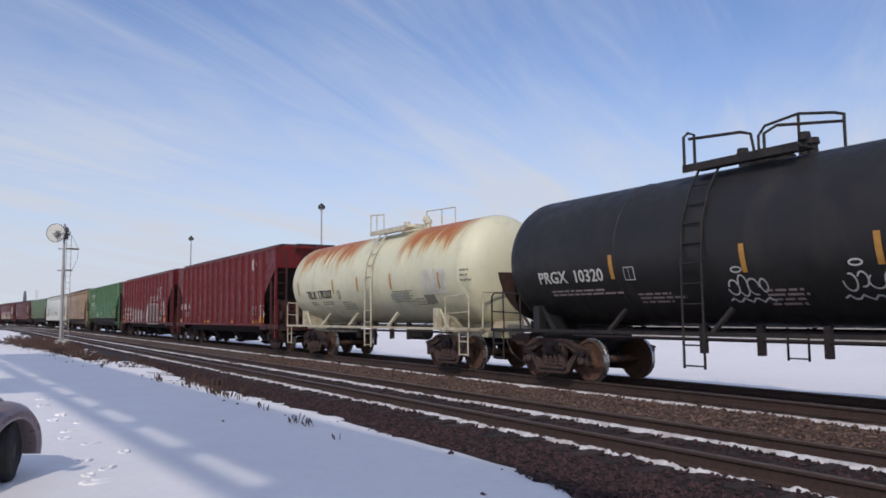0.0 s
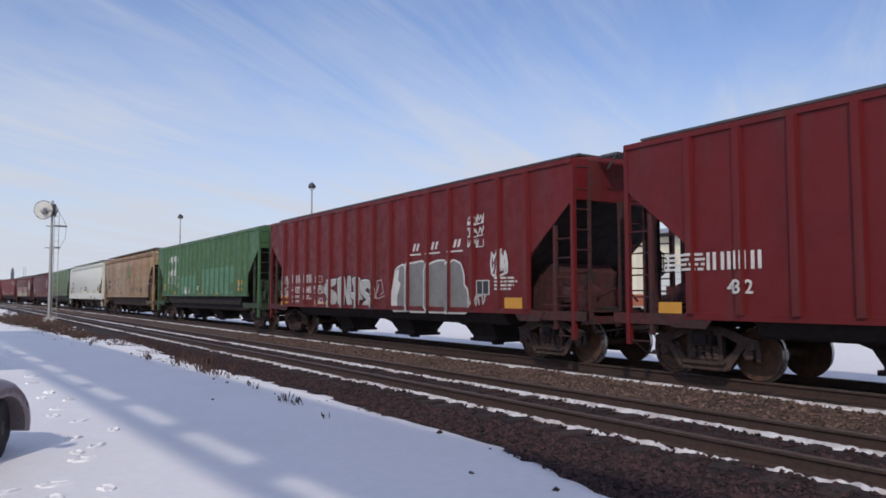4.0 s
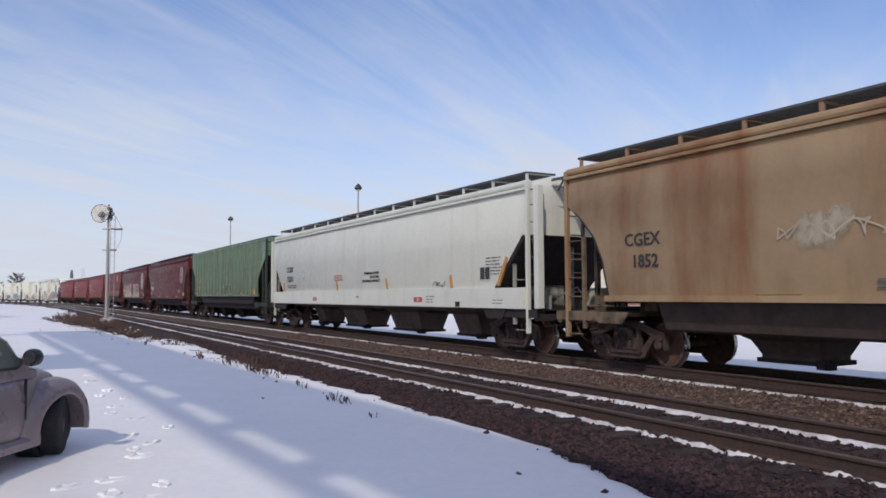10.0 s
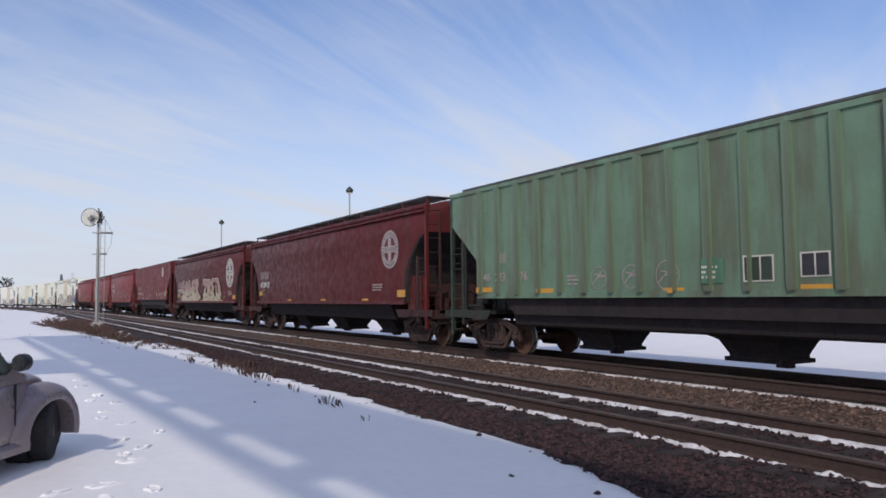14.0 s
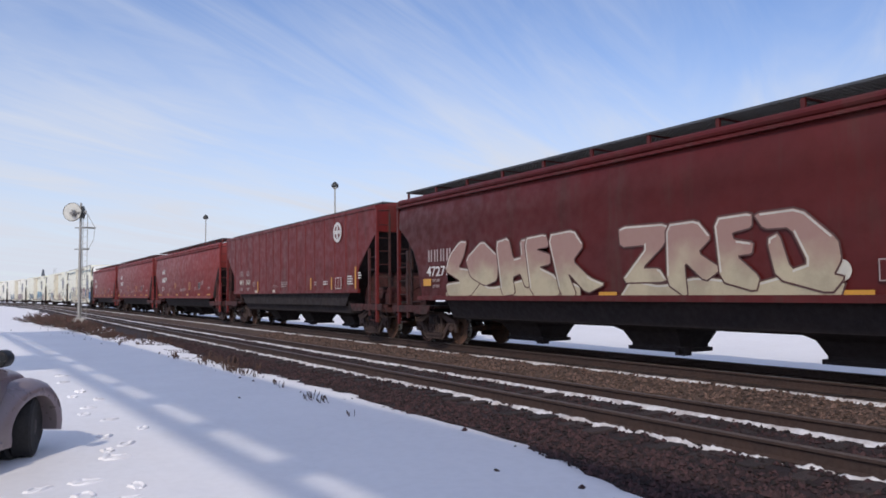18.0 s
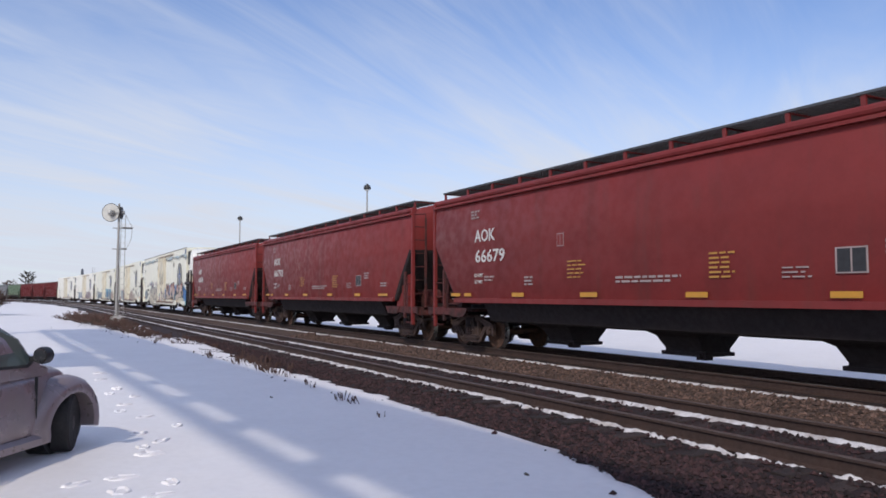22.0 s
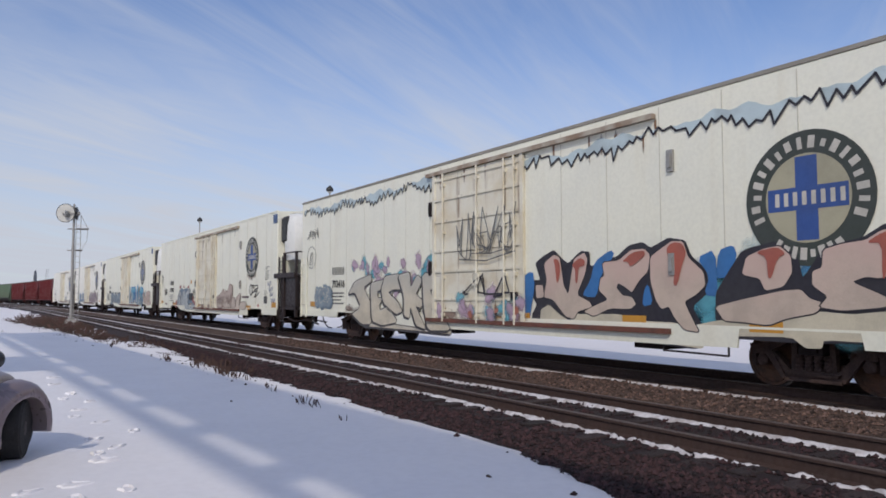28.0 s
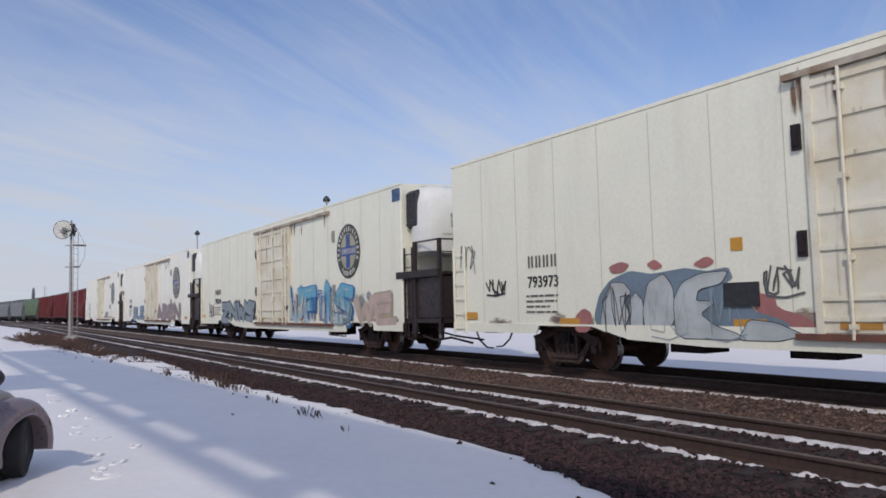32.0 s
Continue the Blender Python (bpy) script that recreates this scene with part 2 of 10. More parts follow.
def prism(bm, outline, a, b, axis="y"):
    """Extrudes a flat outline (pairs) between a and b along an axis; the pairs are the two other axes in order."""
    def at(p, q):
        return {"x": (q, p[0], p[1]), "y": (p[0], q, p[1]), "z": (p[0], p[1], q)}[axis]
    lo = [bm.verts.new(at(p, a)) for p in outline]
    hi = [bm.verts.new(at(p, b)) for p in outline]
    n = len(outline)
    faces = [bm.faces.new(lo), bm.faces.new(hi[::-1])]
    for i in range(n):
        faces.append(bm.faces.new((lo[i], hi[i], hi[(i + 1) % n], lo[(i + 1) % n])))
    bmesh.ops.recalc_face_normals(bm, faces=faces)


def loft(bm, rings, closed_ends=True):
    """Joins rings of equally many points, one after the other."""
    vs = [[bm.verts.new(p) for p in r] for r in rings]
    faces = []
    for a, b in zip(vs, vs[1:]):
        n = len(a)
        for i in range(n):
            faces.append(bm.faces.new((a[i], a[(i + 1) % n], b[(i + 1) % n], b[i])))
    if closed_ends:
        faces += [bm.faces.new(vs[0][::-1]), bm.faces.new(vs[-1])]
    bmesh.ops.recalc_face_normals(bm, faces=faces)
    return faces


def rod(bm, a, b, r, sides=6):
    a, b = Vector(a), Vector(b)
    d = (b - a).normalized()
    u = d.orthogonal().normalized()
    w = d.cross(u)
    loft(bm, [[p + (u * math.cos(2 * math.pi * i / sides) + w * math.sin(2 * math.pi * i / sides)) * r for i in range(sides)] for p in (a, b)])


def tube(bm, pts, r, sides=6):
    """A bent pipe through points."""
    pts = [Vector(p) for p in pts]
    rings, u = [], None
    for i, p in enumerate(pts):
        d = (pts[min(i + 1, len(pts) - 1)] - pts[max(i - 1, 0)]).normalized()
        u = d.orthogonal().normalized() if u is None else (u - d * u.dot(d)).normalized()
        w = d.cross(u)
        rings.append([p + (u * math.cos(2 * math.pi * k / sides) + w * math.sin(2 * math.pi * k / sides)) * r for k in range(sides)])
    loft(bm, rings)


def turned(bm, profile, centre, axis="y", sides=20):
    """A solid of revolution: profile pairs (distance along the axis, radius)."""
    c = Vector(centre)
    rings = []
    for h, r in profile:
        ring = []
        for i in range(sides):
            a = 2 * math.pi * i / sides
            p, q = math.cos(a) * r, math.sin(a) * r
            ring.append(c + Vector({"x": (h, p, q), "y": (p, h, q), "z": (p, q, h)}[axis]))
        rings.append(ring)
    loft(bm, rings)


def mesh_of(name, bm, mat, smooth=False):
    me = bpy.data.meshes.new(name)
    bm.to_mesh(me)
    bm.free()
    for m in (mat if isinstance(mat, (list, tuple)) else [mat]):
        me.materials.append(m)
    if smooth:
        me.shade_smooth()
        me.set_sharp_from_angle(angle=radians(38))
    return me


def part(name, bm, mat, parent, label="", at=None, smooth=False, kind=""):
    me = bm if isinstance(bm, bpy.types.Mesh) else mesh_of(name, bm, mat, smooth)
    ob = new(name, me)
    ob.parent = parent
    if at is not None:
        ob.matrix_basis = at
    if label:
        ob["label"] = label
    if kind:
        ob["kind"] = kind
    return ob


def thing(name, m=None, label="", category="", group="", kind=""):
    ob = new(name)
    ob.empty_display_size = 0.2
    if m is not None:
        ob.matrix_basis = m
    return tagged(ob, label, category, group, kind)


def solid(name, bm, mat, label="", category="", group="", kind="", at=None, smooth=False):
    ob = new(name, mesh_of(name, bm, mat, smooth))
    if at is not None:
        ob.matrix_basis = at
    return tagged(ob, label, category, group, kind)


def lettering(body, size, mat, depth=0.004):
    """A mesh of raised letters, centred, in the x-z plane, facing -y."""
    cu = bpy.data.curves.new("letters", "FONT")
    cu.body, cu.size, cu.align_x, cu.align_y, cu.extrude, cu.resolution_u = body, size, "CENTER", "CENTER", depth, 2
    cu.offset = 0.014 * size
    ob = bpy.data.objects.new("letters", cu)
    me = bpy.data.meshes.new_from_object(ob)
    bpy.data.objects.remove(ob)
    bpy.data.curves.remove(cu)
    me.transform(Matrix.Rotation(radians(90), 4, "X"))
    me.materials.clear()
    me.materials.append(mat)
    return me


# ---- railway line ----
NEAR_TRACK, FAR_TRACK = 7.45, 12.33
BEND_X, BEND_R = 100.0, 800.0   # beyond x = -100 the line bends towards the viewer's side


def on_line(s, off):
    """World place and heading of a point s along the line and off across it."""
    if s > -BEND_X:
        return s, off, 0.0
    a = (-BEND_X - s) / BEND_R
    r = BEND_R + (off - FAR_TRACK)
    return -BEND_X - r * math.sin(a), FAR_TRACK - BEND_R + r * math.cos(a), a

# ---- ground ----
def hills(x, y):
    """Gentle unevenness of the snow cover."""
    return 0.05 * noise.noise((x * 0.12, y * 0.12, 3.1)) + 0.022 * noise.noise((x * 0.7, y * 0.7, 9.2)) + 0.008 * noise.noise((x * 2.6, y * 2.6, 1.7))


def axis_steps(stops):
    """Coordinates with a step that changes from stretch to stretch: (from, to, step)."""
    out = []
    for a, b, st in stops:
        k = max(1, round((b - a) / st))
        out += [a + (b - a) * i / k for i in range(k)]
    return out + [stops[-1][1]]


def track_side(x, y):
    """Distance across from the line's middle, by its bend."""
    if x > -BEND_X:
        return y
    return math.hypot(x + BEND_X, y - (FAR_TRACK - BEND_R)) - BEND_R + FAR_TRACK


def ground_height(x, y):
    o = track_side(x, y)
    z = -0.24 + hills(x, y) * min(1, 400 / (1 + abs(x)))
    # the edge of the gravel wanders towards the viewer close by
    edge = 5.5 + min(0.3, 0.012 * max(0.0, -x - 10)) - 0.6 / (1 + math.exp(min(50, (-5.9 - x) / 1.0))) + 0.16 * noise.noise((x * 0.35, 0.0, 4.4)) + 0.10 * noise.noise((x * 1.7, y, 2.4)) + 0.07 * noise.noise((x * 5.1, y * 3, 6.4))
    if edge - 0.1 < o < 15.6:
        k = min(1, (o - edge + 0.1) / 0.32, (15.6 - o) / 0.6)
        z -= 0.4 * max(0.0, k)
    if o > 15.2:   # the ground falls off a little behind the line, then rises to a long low snow bank
        z -= 0.16 * min(1, (o - 15.2) / 1.5) * max(0.0, 1 - max(0.0, o - 34) / 6)
    if 19.0 < o < 37:
        z += (0.72 + 0.25 * noise.noise((x * 0.11, 2.2, 8.1))) * math.sin(math.pi * (o - 19.0) / 18.0) ** 2
    if -90 > x > -190 and o < 3.5:
        z += 0.5 * math.exp(-((x + 140) / 30) ** 2) * min(1, (3.5 - o) / 8)
    return z


def build_ground():
    xs = axis_steps([(-2500, -400, 150), (-400, -150, 12), (-150, -60, 2.5), (-60, -26, 0.7), (-26, 6, 0.16), (6, 40, 3), (40, 900, 120)])
    ys = axis_steps([(-900, -60, 90), (-60, -6, 4), (-6, 0, 0.3), (0, 6.2, 0.13), (6.2, 15, 1.1), (15, 24, 0.7), (24, 36, 1.5), (36, 80, 6), (80, 400, 30), (400, 2600, 200)])
    verts = [(x, y, ground_height(x, y)) for y in ys for x in xs]
    n = len(xs)
    faces = [(j * n + i, j * n + i + 1, (j + 1) * n + i + 1, (j + 1) * n + i) for j in range(len(ys) - 1) for i in range(n - 1)]
    me = bpy.data.meshes.new("ground")
    me.from_pydata(verts, [], faces)
    me.materials.append(SNOW)
    me.shade_smooth()
    return tagged(new("ground", me), "wind-smoothed snow cover with footprints beside the railway", "snow ground", kind="structure")


ground = build_ground()


# ---- trackbed ----
def bed_height(s, o):
    """Ballast profile across the two tracks."""
    pts = ((4.1, -0.60), (4.6, -0.36), (5.0, -0.285), (5.5, -0.235), (6.1, -0.205), (6.5, -0.19), (8.5, -0.19), (8.95, -0.25), (9.7, -0.33), (10.3, -0.24), (10.9, -0.18), (13.7, -0.18), (14.4, -0.3), (15.6, -0.62))
    for (a, za), (b, zb) in zip(pts, pts[1:]):
        if o <= b:
            z = za + (zb - za) * max(0, (o - a) / (b - a))
            break
    else:
        z = zb
    return z + 0.03 * noise.noise((s * 1.3, o * 1.3, 0.2)) + 0.012 * noise.noise((s * 6, o * 6, 5.2))


def build_trackbed():
    ss = axis_steps([(-420, -120, 8), (-120, -45, 1.5), (-45, -22, 0.4), (-22, 4, 0.14), (4, 90, 6)])
    os_ = axis_steps([(4.1, 4.5, 0.2), (4.5, 10.9, 0.16), (10.9, 15.6, 0.45)])
    verts = [(*on_line(s, o)[:2], bed_height(s, o)) for o in os_ for s in ss]
    n = len(ss)
    faces = [(j * n + i, j * n + i + 1, (j + 1) * n + i + 1, (j + 1) * n + i) for j in range(len(os_) - 1) for i in range(n - 1)]
    me = bpy.data.meshes.new("trackbed")
    me.from_pydata(verts, [], faces)
    me.materials.append(BALLAST)
    me.materials.append(FAR_BALLAST)
    me.materials.append(EDGE_BALLAST)
    for k, p in enumerate(me.polygons):
        o = os_[k // (n - 1)]
        p.material_index = 1 if 8.9 < o < 11.2 else 2 if o < 6.1 else 0
    me.shade_smooth()
    return tagged(new("trackbed", me), "dark crushed-stone ballast bed under two railway tracks", "trackbed", kind="structure")


trackbed = build_trackbed()


def rail_section():
    """Half of a flat-bottomed rail's outline, then mirrored."""
    half = [(0.0, -0.175), (0.07, -0.175), (0.07, -0.165), (0.012, -0.145), (0.009, -0.05), (0.036, -0.036), (0.036, -0.008), (0.028, 0.0), (0.0, 0.0)]
    return half + [(-a, b) for a, b in half[-2:0:-1]]


def build_track(name, centre, label):
    base = thing(name, label=label, category="railway track", kind="structure")
    sec = rail_section()
    ss = axis_steps([(-420, -100, 8), (-100, 90, 190)])
    for side in (-0.7535, 0.7535):
        bm = bmesh.new()
        rings = []
        for s in ss:
            rings.append([Vector((*on_line(s, centre + side + a)[:2], z)) for a, z in sec])
        loft(bm, rings)
        for f in bm.faces:
            f.material_index = 1 if f.normal.z > 0.6 and f.calc_center_median().z > -0.02 else 0
        part("rail", bm, [RAIL_SIDE, RAIL_TOP], base, "rust-brown steel rail with a worn top")
    return base


near_track = build_track("track_near", NEAR_TRACK, "empty railway track with rusty rails and dark ties, snow lying along it")
far_track = build_track("track_far", FAR_TRACK, "railway track that carries the passing freight train")


def snow_ridge(name, off, width, height, seed, base_z, gap, label, ends=(-330, 12), notch=0.0):
    """A lumpy, broken ridge of old snow along the line."""
    ss = axis_steps([(ends[0], -120, 4), (-120, -45, 0.8), (-45, -20, 0.22), (-20, 4, 0.04), (4, ends[1], 1)])
    across = (-1.0, -0.75, -0.4, 0.0, 0.4, 0.75, 1.0)
    verts = []
    for s in ss:
        big = noise.noise((s * 0.42, seed, 0.5)) + 0.6 * noise.noise((s * 1.5, seed, 1.5)) + 0.5 * noise.noise((s * 5.5, seed, 2.5)) + 0.55 * noise.noise((s * 14, seed, 4.5)) + 0.35 * noise.noise((s * 31, seed, 7.5))
        h = height * min(1.25, max(-0.9, (big + gap) * 1.9))
        w = width * (0.75 + 0.35 * min(1, max(-1, big)) + 0.4 * noise.noise((s * 4.3, seed, 6.5)) + 0.35 * noise.noise((s * 19, seed, 5.1)))
        shift = 0.04 * noise.noise((s * 1.1, seed, 8.5))
        if notch:   # the snow lies between the tie ends and breaks off over them
            c = math.cos(math.tau * (s - 5.0) / 0.535)
            w *= 1 - notch * c
            shift -= 0.022 * (1 - c) * (1 + noise.noise((s * 0.8, seed, 3.3)))
        for q in across:
            o = off + shift + q * w * 0.5
            z = base_z + h * (1 - q * q) - 0.03 * abs(q) + 0.012 * noise.noise((s * 11, o * 14, seed))
            verts.append((*on_line(s, o)[:2], z))
    n = len(across)
    faces = [(i * n + j, (i + 1) * n + j, (i + 1) * n + j + 1, i * n + j + 1) for i in range(len(ss) - 1) for j in range(n - 1)]
    me = bpy.data.meshes.new(name)
    me.from_pydata(verts, [], faces)
    me.materials.append(OLD_SNOW)
    me.shade_smooth()
    return tagged(new(name, me), label, "snow ridge", kind="stuff")


snow_ridge("snow_ridge", NEAR_TRACK - 0.84, 0.15, 0.028, 11, -0.170, 0.85, "broken ridge of old snow along a rail of the empty track", notch=0.16)
snow_ridge("snow_ridge", NEAR_TRACK + 0.65, 0.16, 0.028, 23, -0.170, 0.95, "lumpy ridge of old snow between the rails of the empty track")
snow_ridge("snow_ridge", 10.95, 0.2, 0.03, 37, -0.178, 1.0, "grey ridge of dirty snow between the two tracks")
snow_ridge("snow_ridge", 9.4, 0.12, 0.035, 51, -0.285, -0.25, "thin remnants of snow between the tracks")

# ---- freight cars: shared parts ----
def truck_meshes():
    """Meshes of a three-piece freight truck, origin on the rail tops midway between its axles."""
    out = {}
    r, half = 0.457, 0.89
    bm = bmesh.new()   # wheelset about its own axle
    for sg in (-1, 1):
        turned(bm, [(sg * 0.66, 0.08), (sg * 0.66, r + 0.028), (sg * 0.695, r + 0.028), (sg * 0.70, r), (sg * 0.79, r - 0.004), (sg * 0.795, r - 0.055),
                    (sg * 0.765, r - 0.075), (sg * 0.745, 0.2), (sg * 0.79, 0.14), (sg * 0.80, 0.09)], (0, 0, 0), "y", 28)
    turned(bm, [(-0.66, 0.085), (0.66, 0.085)], (0, 0, 0), "y", 12)
    for f in bm.faces:
        c = f.calc_center_median()
        rad = math.hypot(c.x, c.z)
        f.material_index = 1 if rad > r - 0.03 else 0
    out["wheelset"] = mesh_of("wheelset", bm, [WHEEL_RUST, WHEEL_BRIGHT], True)
    bm = bmesh.new()   # bearing cap with three bolts
    turned(bm, [(0.9, 0.1), (1.06, 0.1), (1.075, 0.085), (1.085, 0.03)], (0, 0, 0), "y", 14)
    for k in range(3):
        a = 2.1 * k
        turned(bm, [(1.07, 0.02), (1.095, 0.018)], (0.06 * math.cos(a), 0, 0.06 * math.sin(a)), "y", 6)
    out["bearing"] = mesh_of("bearing_cap", bm, TRUCK_IRON)
    bm = bmesh.new()   # side frame: arched top member, tension member, columns, open windows between
    prism(bm, [(-1.10, 0.60), (-1.10, 0.70), (-0.80, 0.76), (-0.42, 0.90), (0.42, 0.90), (0.80, 0.76), (1.10, 0.70), (1.10, 0.60), (0.78, 0.60), (0.42, 0.76), (-0.42, 0.76), (-0.78, 0.60)], 0.93, 1.06)
    prism(bm, [(-0.84, 0.61), (-0.68, 0.61), (-0.40, 0.33), (0.40, 0.33), (0.68, 0.61), (0.84, 0.61), (0.48, 0.16), (-0.48, 0.16)], 0.936, 1.052)
    for sg in (-1, 1):
        prism(bm, [(sg * 0.28, 0.31), (sg * 0.38, 0.31), (sg * 0.36, 0.78), (sg * 0.27, 0.78)], 0.942, 1.044)
        prism(bm, [(sg * 1.03, 0.34), (sg * 1.10, 0.36), (sg * 1.11, 0.62), (sg * 1.02, 0.62)], 0.945, 1.04)
        prism(bm, [(sg * 0.77, 0.55), (sg * 1.02, 0.55), (sg * 1.02, 0.61), (sg * 0.77, 0.61)], 0.93, 1.075)
        prism(bm, [(sg * 0.40, 0.925), (sg * 0.82, 0.78), (sg * 1.10, 0.715), (sg * 1.10, 0.675), (sg * 0.80, 0.735), (sg * 0.40, 0.875)], 1.058, 1.095)
        prism(bm, [(sg * 0.70, 0.62), (sg * 0.86, 0.62), (sg * 0.52, 0.17), (sg * 0.46, 0.21)], 1.05, 1.08)
    prism(bm, [(-0.42, 0.925), (0.42, 0.925), (0.42, 0.88), (-0.42, 0.88)], 1.056, 1.10)
    prism(bm, [(-0.46, 0.30), (0.46, 0.30), (0.42, 0.25), (-0.42, 0.25)], 1.05, 1.11)
    prism(bm, [(-0.48, 0.20), (0.48, 0.20), (0.46, 0.15), (-0.46, 0.15)], 1.048, 1.085)
    out["side_frame"] = mesh_of("side_frame", bm, TRUCK_IRON)
    bm = bmesh.new()   # spring nest
    for k in range(4):
        x = -0.24 + 0.16 * k
        turned(bm, [(0.33, 0.062), (0.36, 0.07), (0.39, 0.055), (0.42, 0.07), (0.45, 0.055), (0.48, 0.07), (0.51, 0.055), (0.54, 0.07), (0.57, 0.062)], (x, 1.03, 0), "z", 10)
    out["spring_nest"] = mesh_of("spring_nest", bm, TRUCK_IRON)
    bm = bmesh.new()   # bolster end and brake beams
    box(bm, -0.2, 0.2, -1.12, 1.12, 0.58, 0.84)
    box(bm, -0.13, 0.13, -1.17, -1.12, 0.62, 0.78)
    box(bm, -0.13, 0.13, 1.12, 1.17, 0.62, 0.78)
    for sg in (-1, 1):
        box(bm, sg * 0.38 - 0.04, sg * 0.38 + 0.04, -0.8, 0.8, 0.32, 0.42)
    out["bolster"] = mesh_of("bolster", bm, UNDER_BLACK)
    return out


TRUCK = truck_meshes()
AXLE_HALF = 0.89
WHEELSETS = []


def add_truck(car, x):
    t = thing("truck", pose(x, 0, 0))
    t.parent = car
    for sg in (-1, 1):
        turn = Matrix.Identity(4) if sg > 0 else pose(0, 0, 0, 0, 0, 180)
        part("side_frame", TRUCK["side_frame"], None, t, at=turn)
        part("spring_nest", TRUCK["spring_nest"], None, t, at=turn)
        w = part("wheelset", TRUCK["wheelset"], None, t, at=pose(sg * AXLE_HALF, 0, 0.457))
        WHEELSETS.append((car, w, sg * AXLE_HALF))
        for end in (-1, 1):
            part("bearing_cap", TRUCK["bearing"], None, t, at=pose(sg * AXLE_HALF, 0, 0.457, 0, 0, 0 if end > 0 else 180))
    part("bolster", TRUCK["bolster"], None, t)
    return t


def coupler_mesh():
    bm = bmesh.new()
    box(bm, 0.0, 0.55, -0.09, 0.09, 0.74, 0.92)
    prism(bm, [(0.45, -0.16), (0.72, -0.15), (0.80, -0.04), (0.70, 0.0), (0.80, 0.12), (0.66, 0.19), (0.45, 0.15)], 0.69, 0.98, "z")
    tube(bm, [(0.3, -0.35, 0.8), (0.5, -0.36, 0.5), (0.75, -0.3, 0.3), (0.95, -0.22, 0.28)], 0.025)
    return mesh_of("coupler", bm, TRUCK_IRON)


COUPLER = coupler_mesh()


def add_couplers(car, half):
    part("coupler", COUPLER, None, car, "rusty knuckle coupler with an air hose", at=pose(half - 0.72, 0, 0))
    part("coupler", COUPLER, None, car, "rusty knuckle coupler with an air hose", at=pose(-half + 0.72, 0, 0, 0, 0, 180))


def ladder(car, mat, x, y, z0, z1, width=0.42, along="x", step=0.38, name="ladder"):
    bm = bmesh.new()
    ends = [(x - width / 2, y), (x + width / 2, y)] if along == "x" else [(x, y - width / 2), (x, y + width / 2)]
    for e in ends:
        box(bm, e[0] - 0.022, e[0] + 0.022, e[1] - 0.022, e[1] + 0.022, z0, z1)
    z = z0 + 0.12
    while z < z1:
        rod(bm, (*ends[0], z), (*ends[1], z), 0.014, 5)
        z += step
    return part(name, bm, mat, car)


def side_text(car, body, size, x, z, mat, y=-1.66, name="lettering", stretch=1.0):
    me = lettering(body, size, mat)
    me.transform(Matrix.Diagonal((stretch, 1, 1, 1)))
    return part(name, me, None, car, at=pose(x, y, z))


def plate(car, name, mat, x0, x1, z0, z1, y=-1.66, depth=0.012, label=""):
    bm = bmesh.new()
    box(bm, x0, x1, y, y + depth, z0, z1)
    return part(name, bm, mat, car, label)


def text_bars(car, mat, x, z, rows, width, h=0.05, gap=0.1, y=-1.66, seed=0):
    """Small unreadable stencilling as bars."""
    rnd = random.Random(seed)
    bm = bmesh.new()
    for r in range(rows):
        u, end = x, x + width * rnd.uniform(0.6, 1)
        while u < end:
            w = rnd.uniform(0.1, 0.32)
            box(bm, u, min(end, u + w), y, y + 0.008, z - r * gap - h, z - r * gap)
            u += w + 0.05
    return part("stencil_text", bm, mat, car, kind="stuff")


# ---- covered hoppers ----
def hull_rings(levels, corner=0.0):
    rings = []
    for z, w, xl, xr in levels:
        if corner:
            c = min(corner, w * 0.6)
            rings.append([(xl, -w + c, z), (xl + c * 0.3, -w + c * 0.3, z), (xl + c, -w, z), (xr - c, -w, z), (xr - c * 0.3, -w + c * 0.3, z), (xr, -w + c, z),
                          (xr, w - c, z), (xr - c * 0.3, w - c * 0.3, z), (xr - c, w, z), (xl + c, w, z), (xl + c * 0.3, w - c * 0.3, z), (xl, w - c, z)])
        else:
            rings.append([(xl, -w, z), (xr, -w, z), (xr, w, z), (xl, w, z)])
    return rings


def hopper_bay(car, mat, xc, half_top, z_top, gap=1.5, z_gap=0.86, z_bot=0.26):
    """Outlet funnel; between two of them a gap of the given width opens below z_gap."""
    bm = bmesh.new()
    hk = half_top - gap / 2
    hb = max(0.4, hk - 0.06)
    loft(bm, [[(xc - hx, -hy, z), (xc + hx, -hy, z), (xc + hx, hy, z), (xc - hx, hy, z)]
              for z, hx, hy in ((z_top, half_top, 1.46), (z_gap + 0.06, half_top - 0.004, 1.24), (z_gap + 0.01, half_top - 0.05, 1.12), (z_gap, hk + 0.16, 0.8), (z_gap - 0.1, hk + 0.03, 0.6), (z_bot + 0.12, hb, 0.42), (z_bot + 0.06, hb, 0.42))])
    bay = part("hopper_bay", bm, mat, car)
    bm = bmesh.new()
    box(bm, xc - hb - 0.08, xc + hb + 0.08, -0.46, 0.46, z_bot - 0.02, z_bot + 0.06)
    box(bm, xc + hb + 0.02, xc + hb + 0.26, -0.6, -0.4, z_bot - 0.06, z_bot + 0.1)
    turned(bm, [(-0.7, 0.05), (-0.56, 0.05)], (xc + hb + 0.16, 0, z_bot + 0.02), "y", 8)
    part("outlet_gate", bm, UNDER_BLACK, bay)
    return bay


